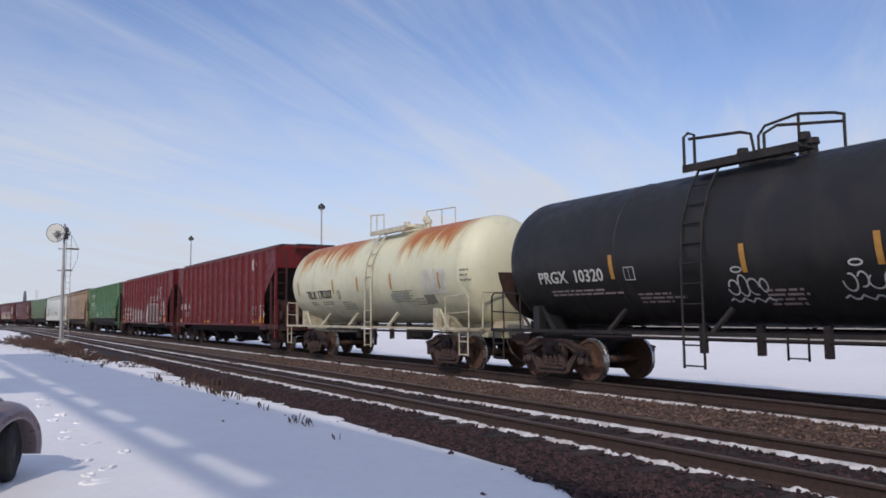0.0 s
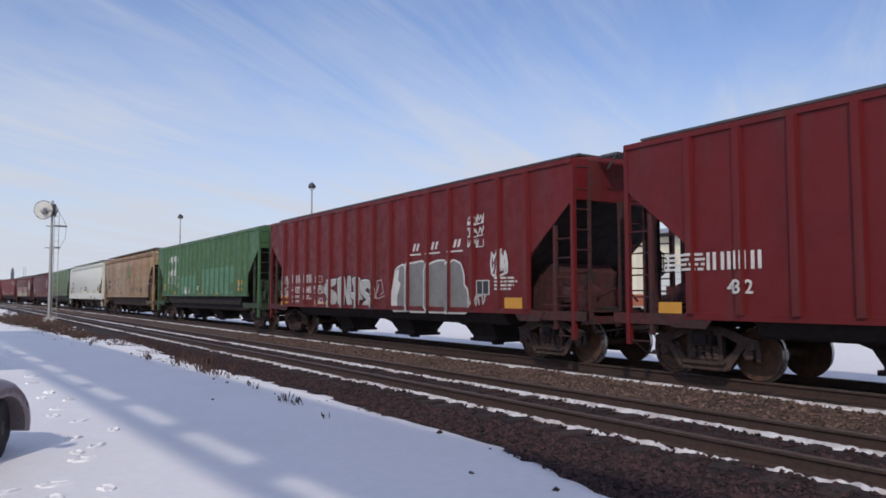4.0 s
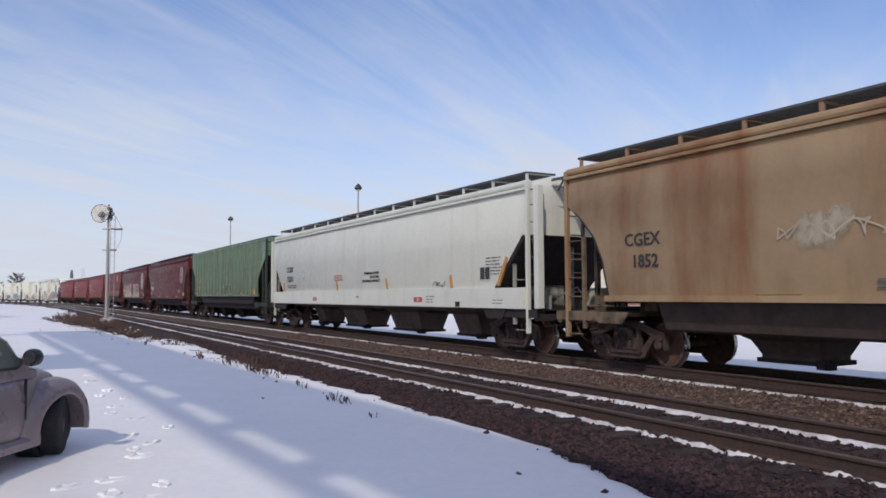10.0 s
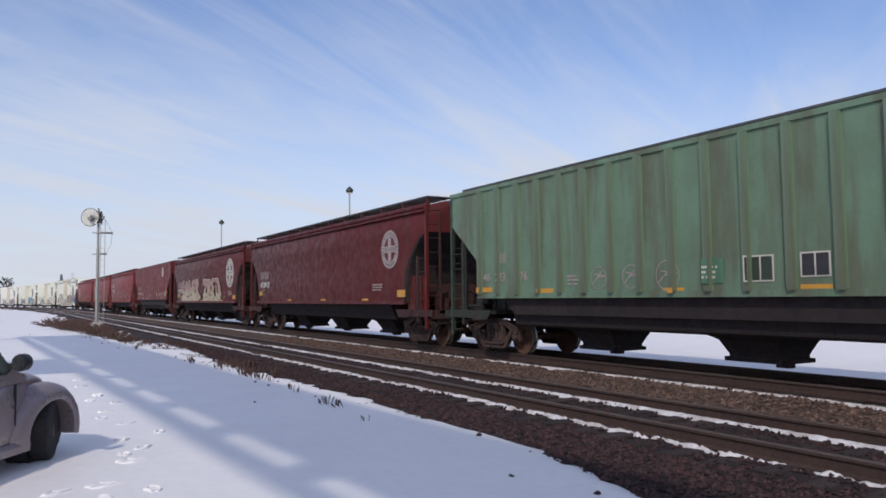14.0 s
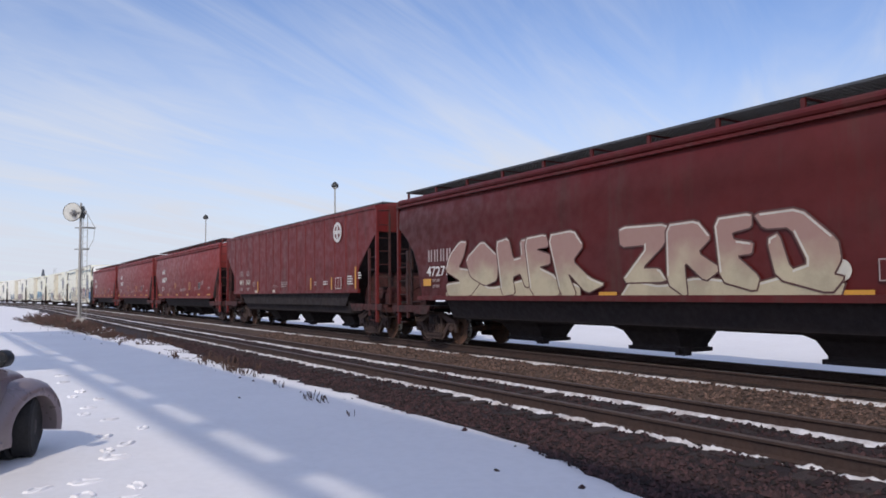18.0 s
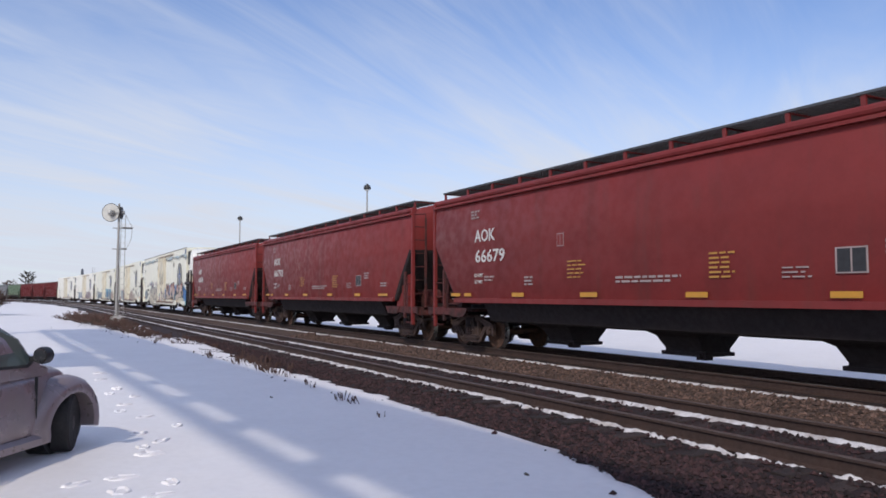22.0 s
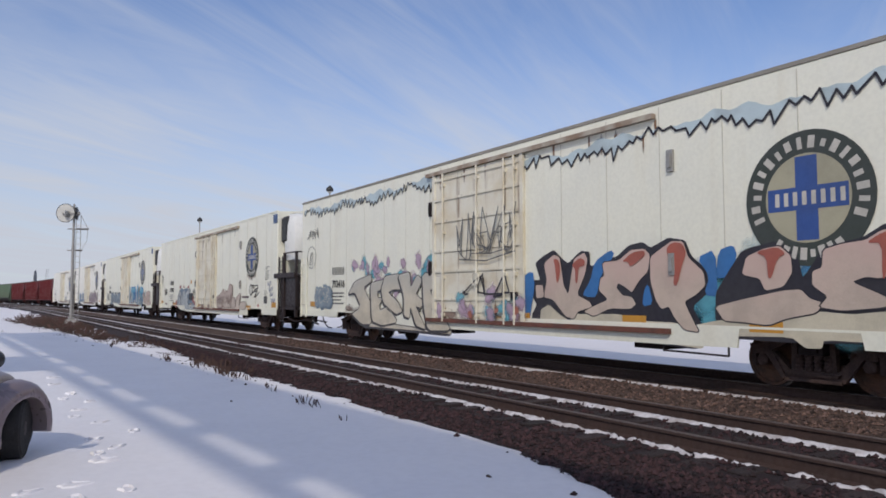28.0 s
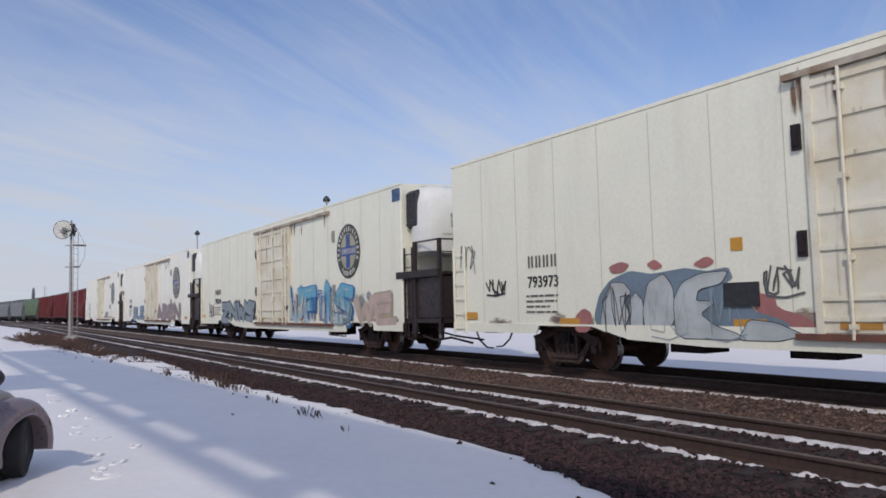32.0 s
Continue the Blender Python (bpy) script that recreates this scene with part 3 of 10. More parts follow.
def grimed_and_shaded(mat):
    """The same paint under heavy road grime, with the car ends' shade mixed in."""
    c = mat.node_tree.nodes["Mix"].inputs[6].default_value
    return material("grimy_" + mat.name, tuple(0.5 * v + 0.012 for v in c[:3]), 0.85, second=(0.026, 0.018, 0.018), scale=2.2, amount=0.85, grain=0.15, streak=(0.05, 0.034, 0.03), streak_amount=0.5)


def end_gear(car, mat, half, sgn, tall, platform_z=1.12, half_w=1.54, posts_to=3.3, web=0.95, platform_mat=None, edge=0.42, stile_to=2.6):
    """Platform, stiles and rungs, air gear and bolster web at one end of a hopper car."""
    # end-gear paint: grime and the overhang's shade in one dark colour
    dirty = grimed_and_shaded(mat)
    x_in, x_out = half - 2.5, half - 0.38

    def span(a, b):
        return (sgn * a, sgn * b) if sgn > 0 else (sgn * b, sgn * a)
    bm = bmesh.new()
    box(bm, *span(x_in, x_out), -half_w + 0.2, half_w - 0.2, platform_z - 0.1, platform_z - 0.02)
    box(bm, *span(x_out - 0.14, x_out), -half_w, half_w, platform_z - 0.26, platform_z)
    for y in (-1, 1):
        box(bm, *span(x_in, x_out), y * half_w - 0.04, y * half_w + 0.04, platform_z - 0.2, platform_z)
        prism(bm, [(sgn * (half - 2.7), platform_z), (sgn * (half - 1.6), platform_z), (sgn * (half - 1.8), platform_z - 0.24), (sgn * (half - 2.5), platform_z - 0.24)], y * half_w - 0.06, y * half_w - 0.02)
    part("end_platform", bm, platform_mat or dirty, car)
    for y in (-0.42, 0.42):   # posts between the platform and the slope sheet
        bm = bmesh.new()
        x = sgn * (x_out - 0.1)
        box(bm, x - 0.05, x + 0.05, y - 0.05, y + 0.05, platform_z, posts_to)
        part("end_post", bm, dirty, car)
    for y in (-half_w, half_w):
        xc = sgn * (half - edge)
        bm = bmesh.new()   # corner stile from the step up to the roof
        box(bm, xc - 0.045, xc + 0.045, y - 0.045, y + 0.045, 0.55, tall - 0.02)
        part("corner_stile", bm, mat if y < 0 else dirty, car)
        side = bmesh.new()   # low ladder round the corner, on the side
        xi = sgn * (half - edge - 0.56)
        box(side, xi - 0.04, xi + 0.04, y - 0.035, y + 0.035, 0.75, stile_to)
        z = 0.62
        while z < stile_to - 0.05:
            rod(side, (xi if z > 0.75 else xc - sgn * 0.5, y, z), (xc, y, z), 0.016, 5)
            z += 0.41
        part("side_ladder", side, dirty, car)
        end = bmesh.new()   # ladder on the end itself
        yi = y * (1 - 0.46 / half_w)
        box(end, xc - 0.03, xc + 0.03, yi - 0.03, yi + 0.03, platform_z, tall - 0.3)
        z = platform_z + 0.42
        while z < tall - 0.25:
            rod(end, (xc, yi, z), (xc, y, z), 0.016, 5)
            z += 0.43
        tube(end, [(xc, yi, tall - 0.3), (xc, yi, tall - 0.16), (xc, y, tall - 0.2)], 0.018, 5)
        part("end_ladder", end, dirty, car)
    if web > 1.2:   # side plates between the bolster and the corner
        for y in (-1, 1):
            bm = bmesh.new()
            prism(bm, [(sgn * (half - 2.15), platform_z), (sgn * (half - 0.86), platform_z), (sgn * (half - 0.86), 2.06), (sgn * (half - 1.0), 2.16), (sgn * (half - 2.15), 2.16)], y * 1.40, y * 1.43)
            for x in (1.2, 1.62):
                box(bm, *span(half - x - 0.025, half - x + 0.025), y * 1.43 - 0.05, y * 1.43 + 0.05, platform_z, 2.12)
            part("side_web", bm, mat, car)
        web = 0.95
    bm = bmesh.new()   # web of the body bolster, with its stiffeners, set in from the sides
    prism(bm, [(sgn * (half - 2.9), platform_z), (sgn * (half - 1.95), platform_z), (sgn * (half - 1.95), 2.0), (sgn * (half - 2.15), 2.2), (sgn * (half - 2.9), 2.2)], -web, web)
    for y in (-1, 1):
        for x in (2.0, 2.45):
            box(bm, *span(half - x - 0.03, half - x + 0.03), y * web - 0.05, y * web + 0.05, platform_z, 2.05)
    part("bolster_web", bm, dirty, car)
    bm = bmesh.new()   # air reservoir, valve and pipes on the platform
    turned(bm, [(-0.62, 0.03), (-0.56, 0.2), (0.3, 0.2), (0.36, 0.03)], (sgn * (half - 1.55), -0.45, platform_z + 0.36), "y", 14)
    box(bm, *span(half - 1.32, half - 1.02), -0.95, -0.62, platform_z, platform_z + 0.34)
    box(bm, *span(half - 1.28, half - 1.1), -0.9, -0.7, platform_z + 0.34, platform_z + 0.5)
    tube(bm, [(sgn * (half - 1.2), -1.0, platform_z + 0.15), (sgn * (half - 1.2), -1.3, platform_z + 0.1), (sgn * (half - 2.0), -1.32, platform_z + 0.12)], 0.025, 5)
    tube(bm, [(sgn * (half - 1.55), 0.0, platform_z + 0.3), (sgn * (half - 0.95), 0.15, platform_z + 0.55), (sgn * (half - 0.6), 0.2, platform_z + 0.2)], 0.025, 5)
    part("air_reservoir", bm, dirty, car)
    bm = bmesh.new()   # roof crossover platform on its brackets
    for k in range(6):
        box(bm, *span(half - 0.62 + 0.085 * k, half - 0.57 + 0.085 * k), -0.85, 0.85, tall + 0.07, tall + 0.10)
    for y in (-0.85, 0.0, 0.85):
        box(bm, *span(half - 0.64, half - 0.1), y - 0.025, y + 0.025, tall + 0.03, tall + 0.075)
        rod(bm, (sgn * (half - 0.16), y, tall + 0.04), (sgn * (half - 0.42), y, tall - 0.22), 0.022)
    part("roof_crossover", bm, GRATE, car)
    bm = bmesh.new()   # uncoupling lever
    tube(bm, [(sgn * (half - 0.35), -1.45, 1.0), (sgn * (half - 0.3), -1.4, 0.72), (sgn * (half - 0.3), -0.4, 0.78), (sgn * (half - 0.25), -0.1, 0.9)], 0.016, 5)
    part("uncoupling_lever", bm, UNDER_BLACK, car)


def brake_wheel(car, mat, x, y, z):
    """Hand-brake wheel with a broad pierced rim, on its gear box."""
    bm = bmesh.new()
    n = 20
    for r, q in ((0.28, 0.022), (0.20, 0.016)):
        tube(bm, [(x, y + r * math.cos(math.tau * i / n), z + r * math.sin(math.tau * i / n)) for i in range(n + 1)], q, 5)
    for k in range(10):
        a = math.tau * k / 10
        rod(bm, (x, y + 0.20 * math.cos(a), z + 0.20 * math.sin(a)), (x, y + 0.28 * math.cos(a), z + 0.28 * math.sin(a)), 0.02, 5)
    for k in range(3):
        a = math.pi * k / 3
        rod(bm, (x, y - 0.2 * math.cos(a), z - 0.2 * math.sin(a)), (x, y + 0.2 * math.cos(a), z + 0.2 * math.sin(a)), 0.018, 5)
    sg = 1 if x < 0 else -1
    box(bm, min(x, x + sg * 0.16), max(x, x + sg * 0.16), y - 0.14, y + 0.14, z - 0.22, z + 0.22)
    box(bm, min(x, x + sg * 0.1), max(x, x + sg * 0.1), y - 0.03, y + 0.03, z - 0.9, z - 0.2)
    part("hand_brake", bm, mat, car)


BRACKETS = {}


def running_boards(car, mat_board, mat_post, half, z, y_off=0.72, width=0.46, step=2.1, lift=0.27):
    """Grated walkways along the roof on short stanchions."""
    if mat_post.name not in BRACKETS:
        bm = bmesh.new()
        box(bm, -0.04, 0.04, -0.022, 0.022, -lift, -0.028)
        box(bm, -0.03, 0.03, 0.02, width - 0.06, -0.06, -0.03)
        BRACKETS[mat_post.name] = mesh_of("walkway_bracket", bm, mat_post)
    for sg in (-1, 1):
        bm = bmesh.new()
        y0, y1 = sg * y_off - width / 2, sg * y_off + width / 2
        for k in range(11):
            y = y0 + (y1 - y0) * k / 10
            box(bm, -half, half, y - 0.014, y + 0.014, z - 0.045, z)
        x = -half
        while x <= half:
            box(bm, x - 0.012, x + 0.012, y0, y1, z - 0.04, z - 0.01)
            x += 0.11
        part("running_board", bm, mat_board, car, "grey expanded-metal walkway")
        k = max(2, round(2 * half / step))
        for i in range(k + 1):
            x = -half + 0.08 + (2 * half - 0.16) * i / k
            part("walkway_bracket", BRACKETS[mat_post.name], None, car, at=pose(x, sg * (y_off + width / 2 - 0.03), z, 0, 0, 0 if sg < 0 else 180))


def hatches(car, mat, half, z, step=1.6):
    k = int(2 * half / step)
    bm = bmesh.new()
    box(bm, -0.62, 0.62, -0.30, 0.30, -0.12, 0.05)
    bmesh.ops.bevel(bm, geom=bm.edges[:], offset=0.03, segments=1, affect="EDGES")
    me = mesh_of("roof_hatch", bm, mat)
    for i in range(k):
        part("roof_hatch", me, None, car, at=pose(-half + (2 * half) * (i + 0.5) / k, 0, z))


def side_sheets(car, body, e, width, sill, top, z_cut, outline, thick=0.02):
    """Side plates with their lower corners cut away; outline gives the cut from the sill to the top corner."""
    for sg in (-1, 1):
        bm = bmesh.new()
        right = [(e - dx, z) for dx, z in outline]
        left = [(-x, z) for x, z in reversed(right)]
        prism(bm, right + left, sg * width - thick / 2, sg * width + thick / 2)
        part("side_sheet", bm, body, car)


RIBS = {}   # post positions of each ribbed car


def ribbed_hopper(half, body, label, trim=None, name="hopper_car", top=4.36, sill=1.10, ribs=15, rib_depth=0.09, width=1.56, bays=3, boards=0.14, z_cut=3.47, bay_mat=None, end_mat=None, gap=2.95, z_gap=0.74):
    """Covered hopper with outside posts and open, sloped ends."""
    car = thing(name, label=label, category="hopper car", group="freight cars of the train")
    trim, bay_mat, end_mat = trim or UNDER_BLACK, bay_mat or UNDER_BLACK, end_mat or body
    e = half - 0.75
    bm = bmesh.new()
    low = max(1.05, sill - 0.04)
    cut = 0.12 + 2.63 * (z_cut - low) / (z_cut - 1.05)
    lev = [(low, width - 0.03, -e + cut, e - cut), (z_cut, width - 0.015, -e + 0.12, e - 0.12), (z_cut + 0.02, width - 0.005, -e, e), (top - 0.1, width - 0.005, -e, e), (top, width - 0.03, -e, e),
           (top + 0.13, 0.7, -e + 0.05, e - 0.05), (top + 0.15, 0.0001, -e + 0.05, e - 0.05)]
    loft(bm, hull_rings(lev))
    bm.normal_update()
    # end faces that turn down take the dark colour: shade painted in with grime
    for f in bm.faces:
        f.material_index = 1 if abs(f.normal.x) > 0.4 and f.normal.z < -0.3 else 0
    part("body", bm, [body, SHADE_GRIME], car)
    if low > 1.1:   # lower slope sheets below the side sill, black with grime and painted-in shade
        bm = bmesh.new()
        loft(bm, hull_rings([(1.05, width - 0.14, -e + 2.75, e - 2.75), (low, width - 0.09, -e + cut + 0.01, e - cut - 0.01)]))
        part("slope_sheet", bm, SHADE_GRIME, car)
    side_sheets(car, body, e, width, sill, top, z_cut, [(1.36, sill), (1.36, z_cut - 1.1), (0.0, z_cut), (0.0, top - 0.05)])
    bm = bmesh.new()
    for y in (-1, 1):
        box(bm, -e - 0.02, e + 0.02, y * width - 0.05, y * width + 0.06, top - 0.11, top - 0.01)
    part("top_chord", bm, body, car)
    bm = bmesh.new()
    for y in (-1, 1):
        box(bm, -e + 1.34, e - 1.34, y * width - 0.05, y * width + 0.05, sill - 0.05, sill + 0.07)
    part("side_sill", bm, body, car)
    rib = bmesh.new()
    prism(rib, [(-0.085, 0), (0.085, 0), (0.062, -rib_depth), (-0.062, -rib_depth)], 0, 1, "z")
    RIBS[car.name] = ([], rib_depth)
    rib_me = mesh_of("side_post", rib, body)
    inner = e - 1.47
    for x in [-inner + 2 * inner * i / (ribs - 1) for i in range(ribs)]:
        RIBS[car.name][0].append(x)
        lo = sill + 0.05
        for sg in (-1, 1):
            part("side_post", rib_me, None, car, at=Matrix.Translation((x, sg * (width + 0.009), lo)) @ Matrix.Rotation(0 if sg < 0 else math.pi, 4, "Z") @ Matrix.Diagonal((1, 1, top - 0.11 - lo, 1)))
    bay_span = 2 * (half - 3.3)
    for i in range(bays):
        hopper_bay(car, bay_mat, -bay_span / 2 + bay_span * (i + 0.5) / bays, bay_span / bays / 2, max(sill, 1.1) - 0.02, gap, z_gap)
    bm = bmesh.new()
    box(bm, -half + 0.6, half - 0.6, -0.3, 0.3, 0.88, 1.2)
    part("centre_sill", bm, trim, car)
    for sg in (-1, 1):
        end_gear(car, end_mat, half, sg, top, min(1.14, sill + 0.06), posts_to=z_cut, stile_to=z_cut - 0.5, edge=0.75)
        add_truck(car, sg * (half - 2.05))
    brake_wheel(car, UNDER_BLACK, half - 0.24, 0.45, 2.15)
    add_couplers(car, half)
    hatches(car, trim, half - 1.0, top + 0.14, 1.7)
    if boards:
        running_boards(car, GRATE, trim, e - 0.1, top + boards, 0.95, 0.6, 1.5, boards)
    return car


def smooth_hopper(half, body, label, trim=None, name="hopper_car", top=4.28, sill=1.30, bays=3, deep_sill=False, width=1.60, bay_mat=None, gap=2.95, z_gap=0.74, step=1.55, cut_run=0.95, cut_top=3.45, edges=None, platform_mat=None, straight=False):
    """Centre-flow covered hopper with smooth, slightly bellied sides and raised roof walkways."""
    car = thing(name, label=label, category="hopper car", group="freight cars of the train")
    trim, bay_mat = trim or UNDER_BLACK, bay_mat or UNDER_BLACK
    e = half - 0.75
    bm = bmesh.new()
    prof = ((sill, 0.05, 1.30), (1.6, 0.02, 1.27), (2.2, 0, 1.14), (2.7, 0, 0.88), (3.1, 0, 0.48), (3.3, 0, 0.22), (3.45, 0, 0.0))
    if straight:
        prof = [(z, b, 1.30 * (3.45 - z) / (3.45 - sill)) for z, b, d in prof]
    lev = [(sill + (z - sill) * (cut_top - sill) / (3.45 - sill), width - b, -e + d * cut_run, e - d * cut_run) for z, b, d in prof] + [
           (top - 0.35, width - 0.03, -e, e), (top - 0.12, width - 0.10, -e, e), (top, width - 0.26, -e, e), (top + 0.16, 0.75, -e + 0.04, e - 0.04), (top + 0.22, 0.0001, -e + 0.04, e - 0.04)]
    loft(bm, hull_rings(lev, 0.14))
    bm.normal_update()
    # the cut-away ends carry their shade in the colour, along with grime
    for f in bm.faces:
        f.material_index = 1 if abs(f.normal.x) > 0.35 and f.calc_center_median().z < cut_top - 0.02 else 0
    part("body", bm, [body, SHADE_GRIME], car, smooth=True)
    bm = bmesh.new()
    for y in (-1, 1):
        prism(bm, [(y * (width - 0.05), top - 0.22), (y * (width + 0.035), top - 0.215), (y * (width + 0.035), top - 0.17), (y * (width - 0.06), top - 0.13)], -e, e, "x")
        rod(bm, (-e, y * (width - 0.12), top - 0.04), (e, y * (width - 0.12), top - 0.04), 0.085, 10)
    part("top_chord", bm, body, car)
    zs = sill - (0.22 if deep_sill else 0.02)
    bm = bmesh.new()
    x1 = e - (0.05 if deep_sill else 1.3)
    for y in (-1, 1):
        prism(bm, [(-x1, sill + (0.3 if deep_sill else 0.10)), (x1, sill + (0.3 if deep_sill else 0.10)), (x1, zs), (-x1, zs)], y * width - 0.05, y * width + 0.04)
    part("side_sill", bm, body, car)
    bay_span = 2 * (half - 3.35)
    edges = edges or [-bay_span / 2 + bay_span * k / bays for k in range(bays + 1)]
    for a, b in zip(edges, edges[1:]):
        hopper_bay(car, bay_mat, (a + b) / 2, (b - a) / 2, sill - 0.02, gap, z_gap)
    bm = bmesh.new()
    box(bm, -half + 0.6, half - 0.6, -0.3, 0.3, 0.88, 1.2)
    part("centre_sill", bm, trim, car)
    for sg in (-1, 1):
        end_gear(car, body, half, sg, top, posts_to=cut_top - 0.3, edge=0.75, web=1.38 if sg > 0 and platform_mat is None else 0.5, platform_mat=platform_mat, stile_to=cut_top - 0.7)
        add_truck(car, sg * (half - 2.05))
    brake_wheel(car, UNDER_BLACK, -(half - 0.24), 0.45, 2.0)
    add_couplers(car, half)
    hatches(car, body, half - 1.0, top + 0.22, 2.2)
    running_boards(car, GRATE, body, e - 0.2, top + 0.29, 0.93, 0.86, step, 0.21)
    return car


# ---- tank cars ----
def tank_car(half, head, body, label, rail_mat, platform_x, ladder_x, bars, z_mid=2.70, radius=1.50, name="tank_car", bracket_mat=None):
    car = thing(name, label=label, category="tank car", group="freight cars of the train")
    bm = bmesh.new()
    prof, depth = [], 0.72
    for i in range(13):
        a = math.pi / 2 * i / 12
        prof.append((-head + depth * (1 - math.cos(a)), max(0.001, radius * math.sin(a) ** 0.85)))
    prof += [(-head * 0.45, radius), (-head * 0.449, radius + 0.008), (-head * 0.44, radius + 0.008), (-head * 0.439, radius)]
    prof += [(-x, r) for x, r in prof[::-1]]
    turned(bm, prof, (0, 0, z_mid), "x", 56)
    part("tank_shell", bm, body, car, smooth=True)
    for sg in (-1, 1):   # stub sill, saddle and end platform
        bm = bmesh.new()
        x0, x1 = sorted((sg * (half - 3.3), sg * (half - 0.55)))
        box(bm, x0, x1, -0.33, 0.33, 0.85, 1.3)
        part("stub_sill", bm, rail_mat if bracket_mat else UNDER_BLACK, car)
        bm = bmesh.new()
        xs = sg * (half - 2.15)
        for y in (-1, 1):
            box(bm, xs - 0.1, xs + 0.1, y * 1.4 - 0.08, y * 1.4 + 0.08, 1.1, 1.66)
            rod(bm, (xs + 0.1, y * 1.38, 1.6), (xs + 0.55, y * 1.42, 1.12), 0.045, 4)
        prism(bm, [(-1.3, 1.0), (1.3, 1.0), (1.2, 1.5), (0.9, 1.42), (-0.9, 1.42), (-1.2, 1.5)], xs - 0.06, xs + 0.06, "x")
        part("saddle", bm, bracket_mat or body, car)
        bm = bmesh.new()
        x0, x1 = sorted((sg * (half - 0.5), sg * (half - 1.0)))
        box(bm, x0, x1, -1.5, 1.5, 1.06, 1.12)
        part("end_platform", bm, rail_mat, car)
        for y in (-1.5, 1.5):   # corner grab rails and sill step
            bm = bmesh.new()
            xo, xi = sg * (half - 0.5), sg * (half - 1.6)
            tube(bm, [(xo, y, 1.1), (xo, y, 1.9), (sg * (half - 0.6), y, 2.0), (xi, y, 1.95), (xi, y, 1.1)], 0.022, 6)
            rod(bm, (xo, y, 1.55), (xi, y, 1.5), 0.016, 5)
            part("grab_rail", bm, rail_mat, car)
            bm = bmesh.new()
            for x in (half - 0.55, half - 0.95):
                rod(bm, (sg * x, y, 1.08), (sg * x, y, 0.42), 0.02, 5)
            for z in (0.45, 0.78):
                rod(bm, (sg * (half - 0.55), y, z), (sg * (half - 0.95), y, z), 0.02, 5)
            part("sill_step", bm, rail_mat, car)
        bm = bmesh.new()
        tube(bm, [(sg * (half - 0.45), -1.1, 1.1), (sg * (half - 0.42), -1.1, 2.05), (sg * (half - 0.42), 1.1, 2.05), (sg * (half - 0.45), 1.1, 1.1)], 0.022, 6)
        part("end_rail", bm, rail_mat, car)
        add_truck(car, sg * (half - 2.2))
    for y in (-1.52, 1.52):
        bm = bmesh.new()
        box(bm, -half + 0.5, half - 0.5, y - 0.03, y + 0.03, 1.07, 1.14)
        part("side_rail", bm, rail_mat, car)
        for x in (-half * 0.42, -half * 0.1, half * 0.3):
            bm = bmesh.new()
            rod(bm, (x, y, 1.12), (x + 0.28, y * 0.86, 1.55), 0.05, 4)
            part("rail_bracket", bm, rail_mat, car)
    # rounded side ladder up to the platform
    for sg in (-1, 1):
        bm = bmesh.new()
        path = [(-1.56, 0.5), (-1.56, 1.2), (-1.56, 2.4), (-1.5, 3.1), (-1.25, 3.7), (-0.95, 4.12)]
        for dx in (-0.22, 0.22):
            tube(bm, [(ladder_x + dx, -sg * y, z) for y, z in path], 0.025, 5)
        for z in [0.55 + 0.36 * i for i in range(10)]:
            for (ya, za), (yb, zb) in zip(path, path[1:]):
                if za <= z <= zb:
                    y = ya + (yb - ya) * (z - za) / (zb - za)
                    rod(bm, (ladder_x - 0.22, -sg * y, z), (ladder_x + 0.22, -sg * y, z), 0.016, 5)
        part("ladder", bm, rail_mat, car)
    # top platform, fittings and hand rails
    deck = thing("top_platform", pose(0, 0, 0))
    deck.parent = car
    for k in range(9):
        y = -0.95 + 0.2 * k
        if abs(y) > 0.35:
            bm = bmesh.new()
            box(bm, platform_x - 1.15, platform_x + 1.15, y - 0.07, y + 0.07, 4.18, 4.22)
            part("platform_slat", bm, rail_mat, deck)
    for y in (-1.05, 0.74):
        bm = bmesh.new()
        box(bm, platform_x - 1.15, platform_x + 1.15, y, y + 0.05, 4.1, 4.24)
        part("platform_edge", bm, rail_mat, deck)
    bm = bmesh.new()
    turned(bm, [(4.1, 0.42), (4.3, 0.42), (4.34, 0.36), (4.42, 0.34), (4.44, 0.1)], (platform_x, 0, 0), "z", 16)
    for dx, h in ((-0.65, 0.5), (0.6, 0.55), (0.75, 0.42)):
        turned(bm, [(4.1, 0.09), (4.1 + h * 0.7, 0.08), (4.12 + h * 0.7, 0.12), (4.1 + h, 0.1)], (platform_x + dx, 0.1, 0), "z", 8)
    part("manway", bm, rail_mat, car)
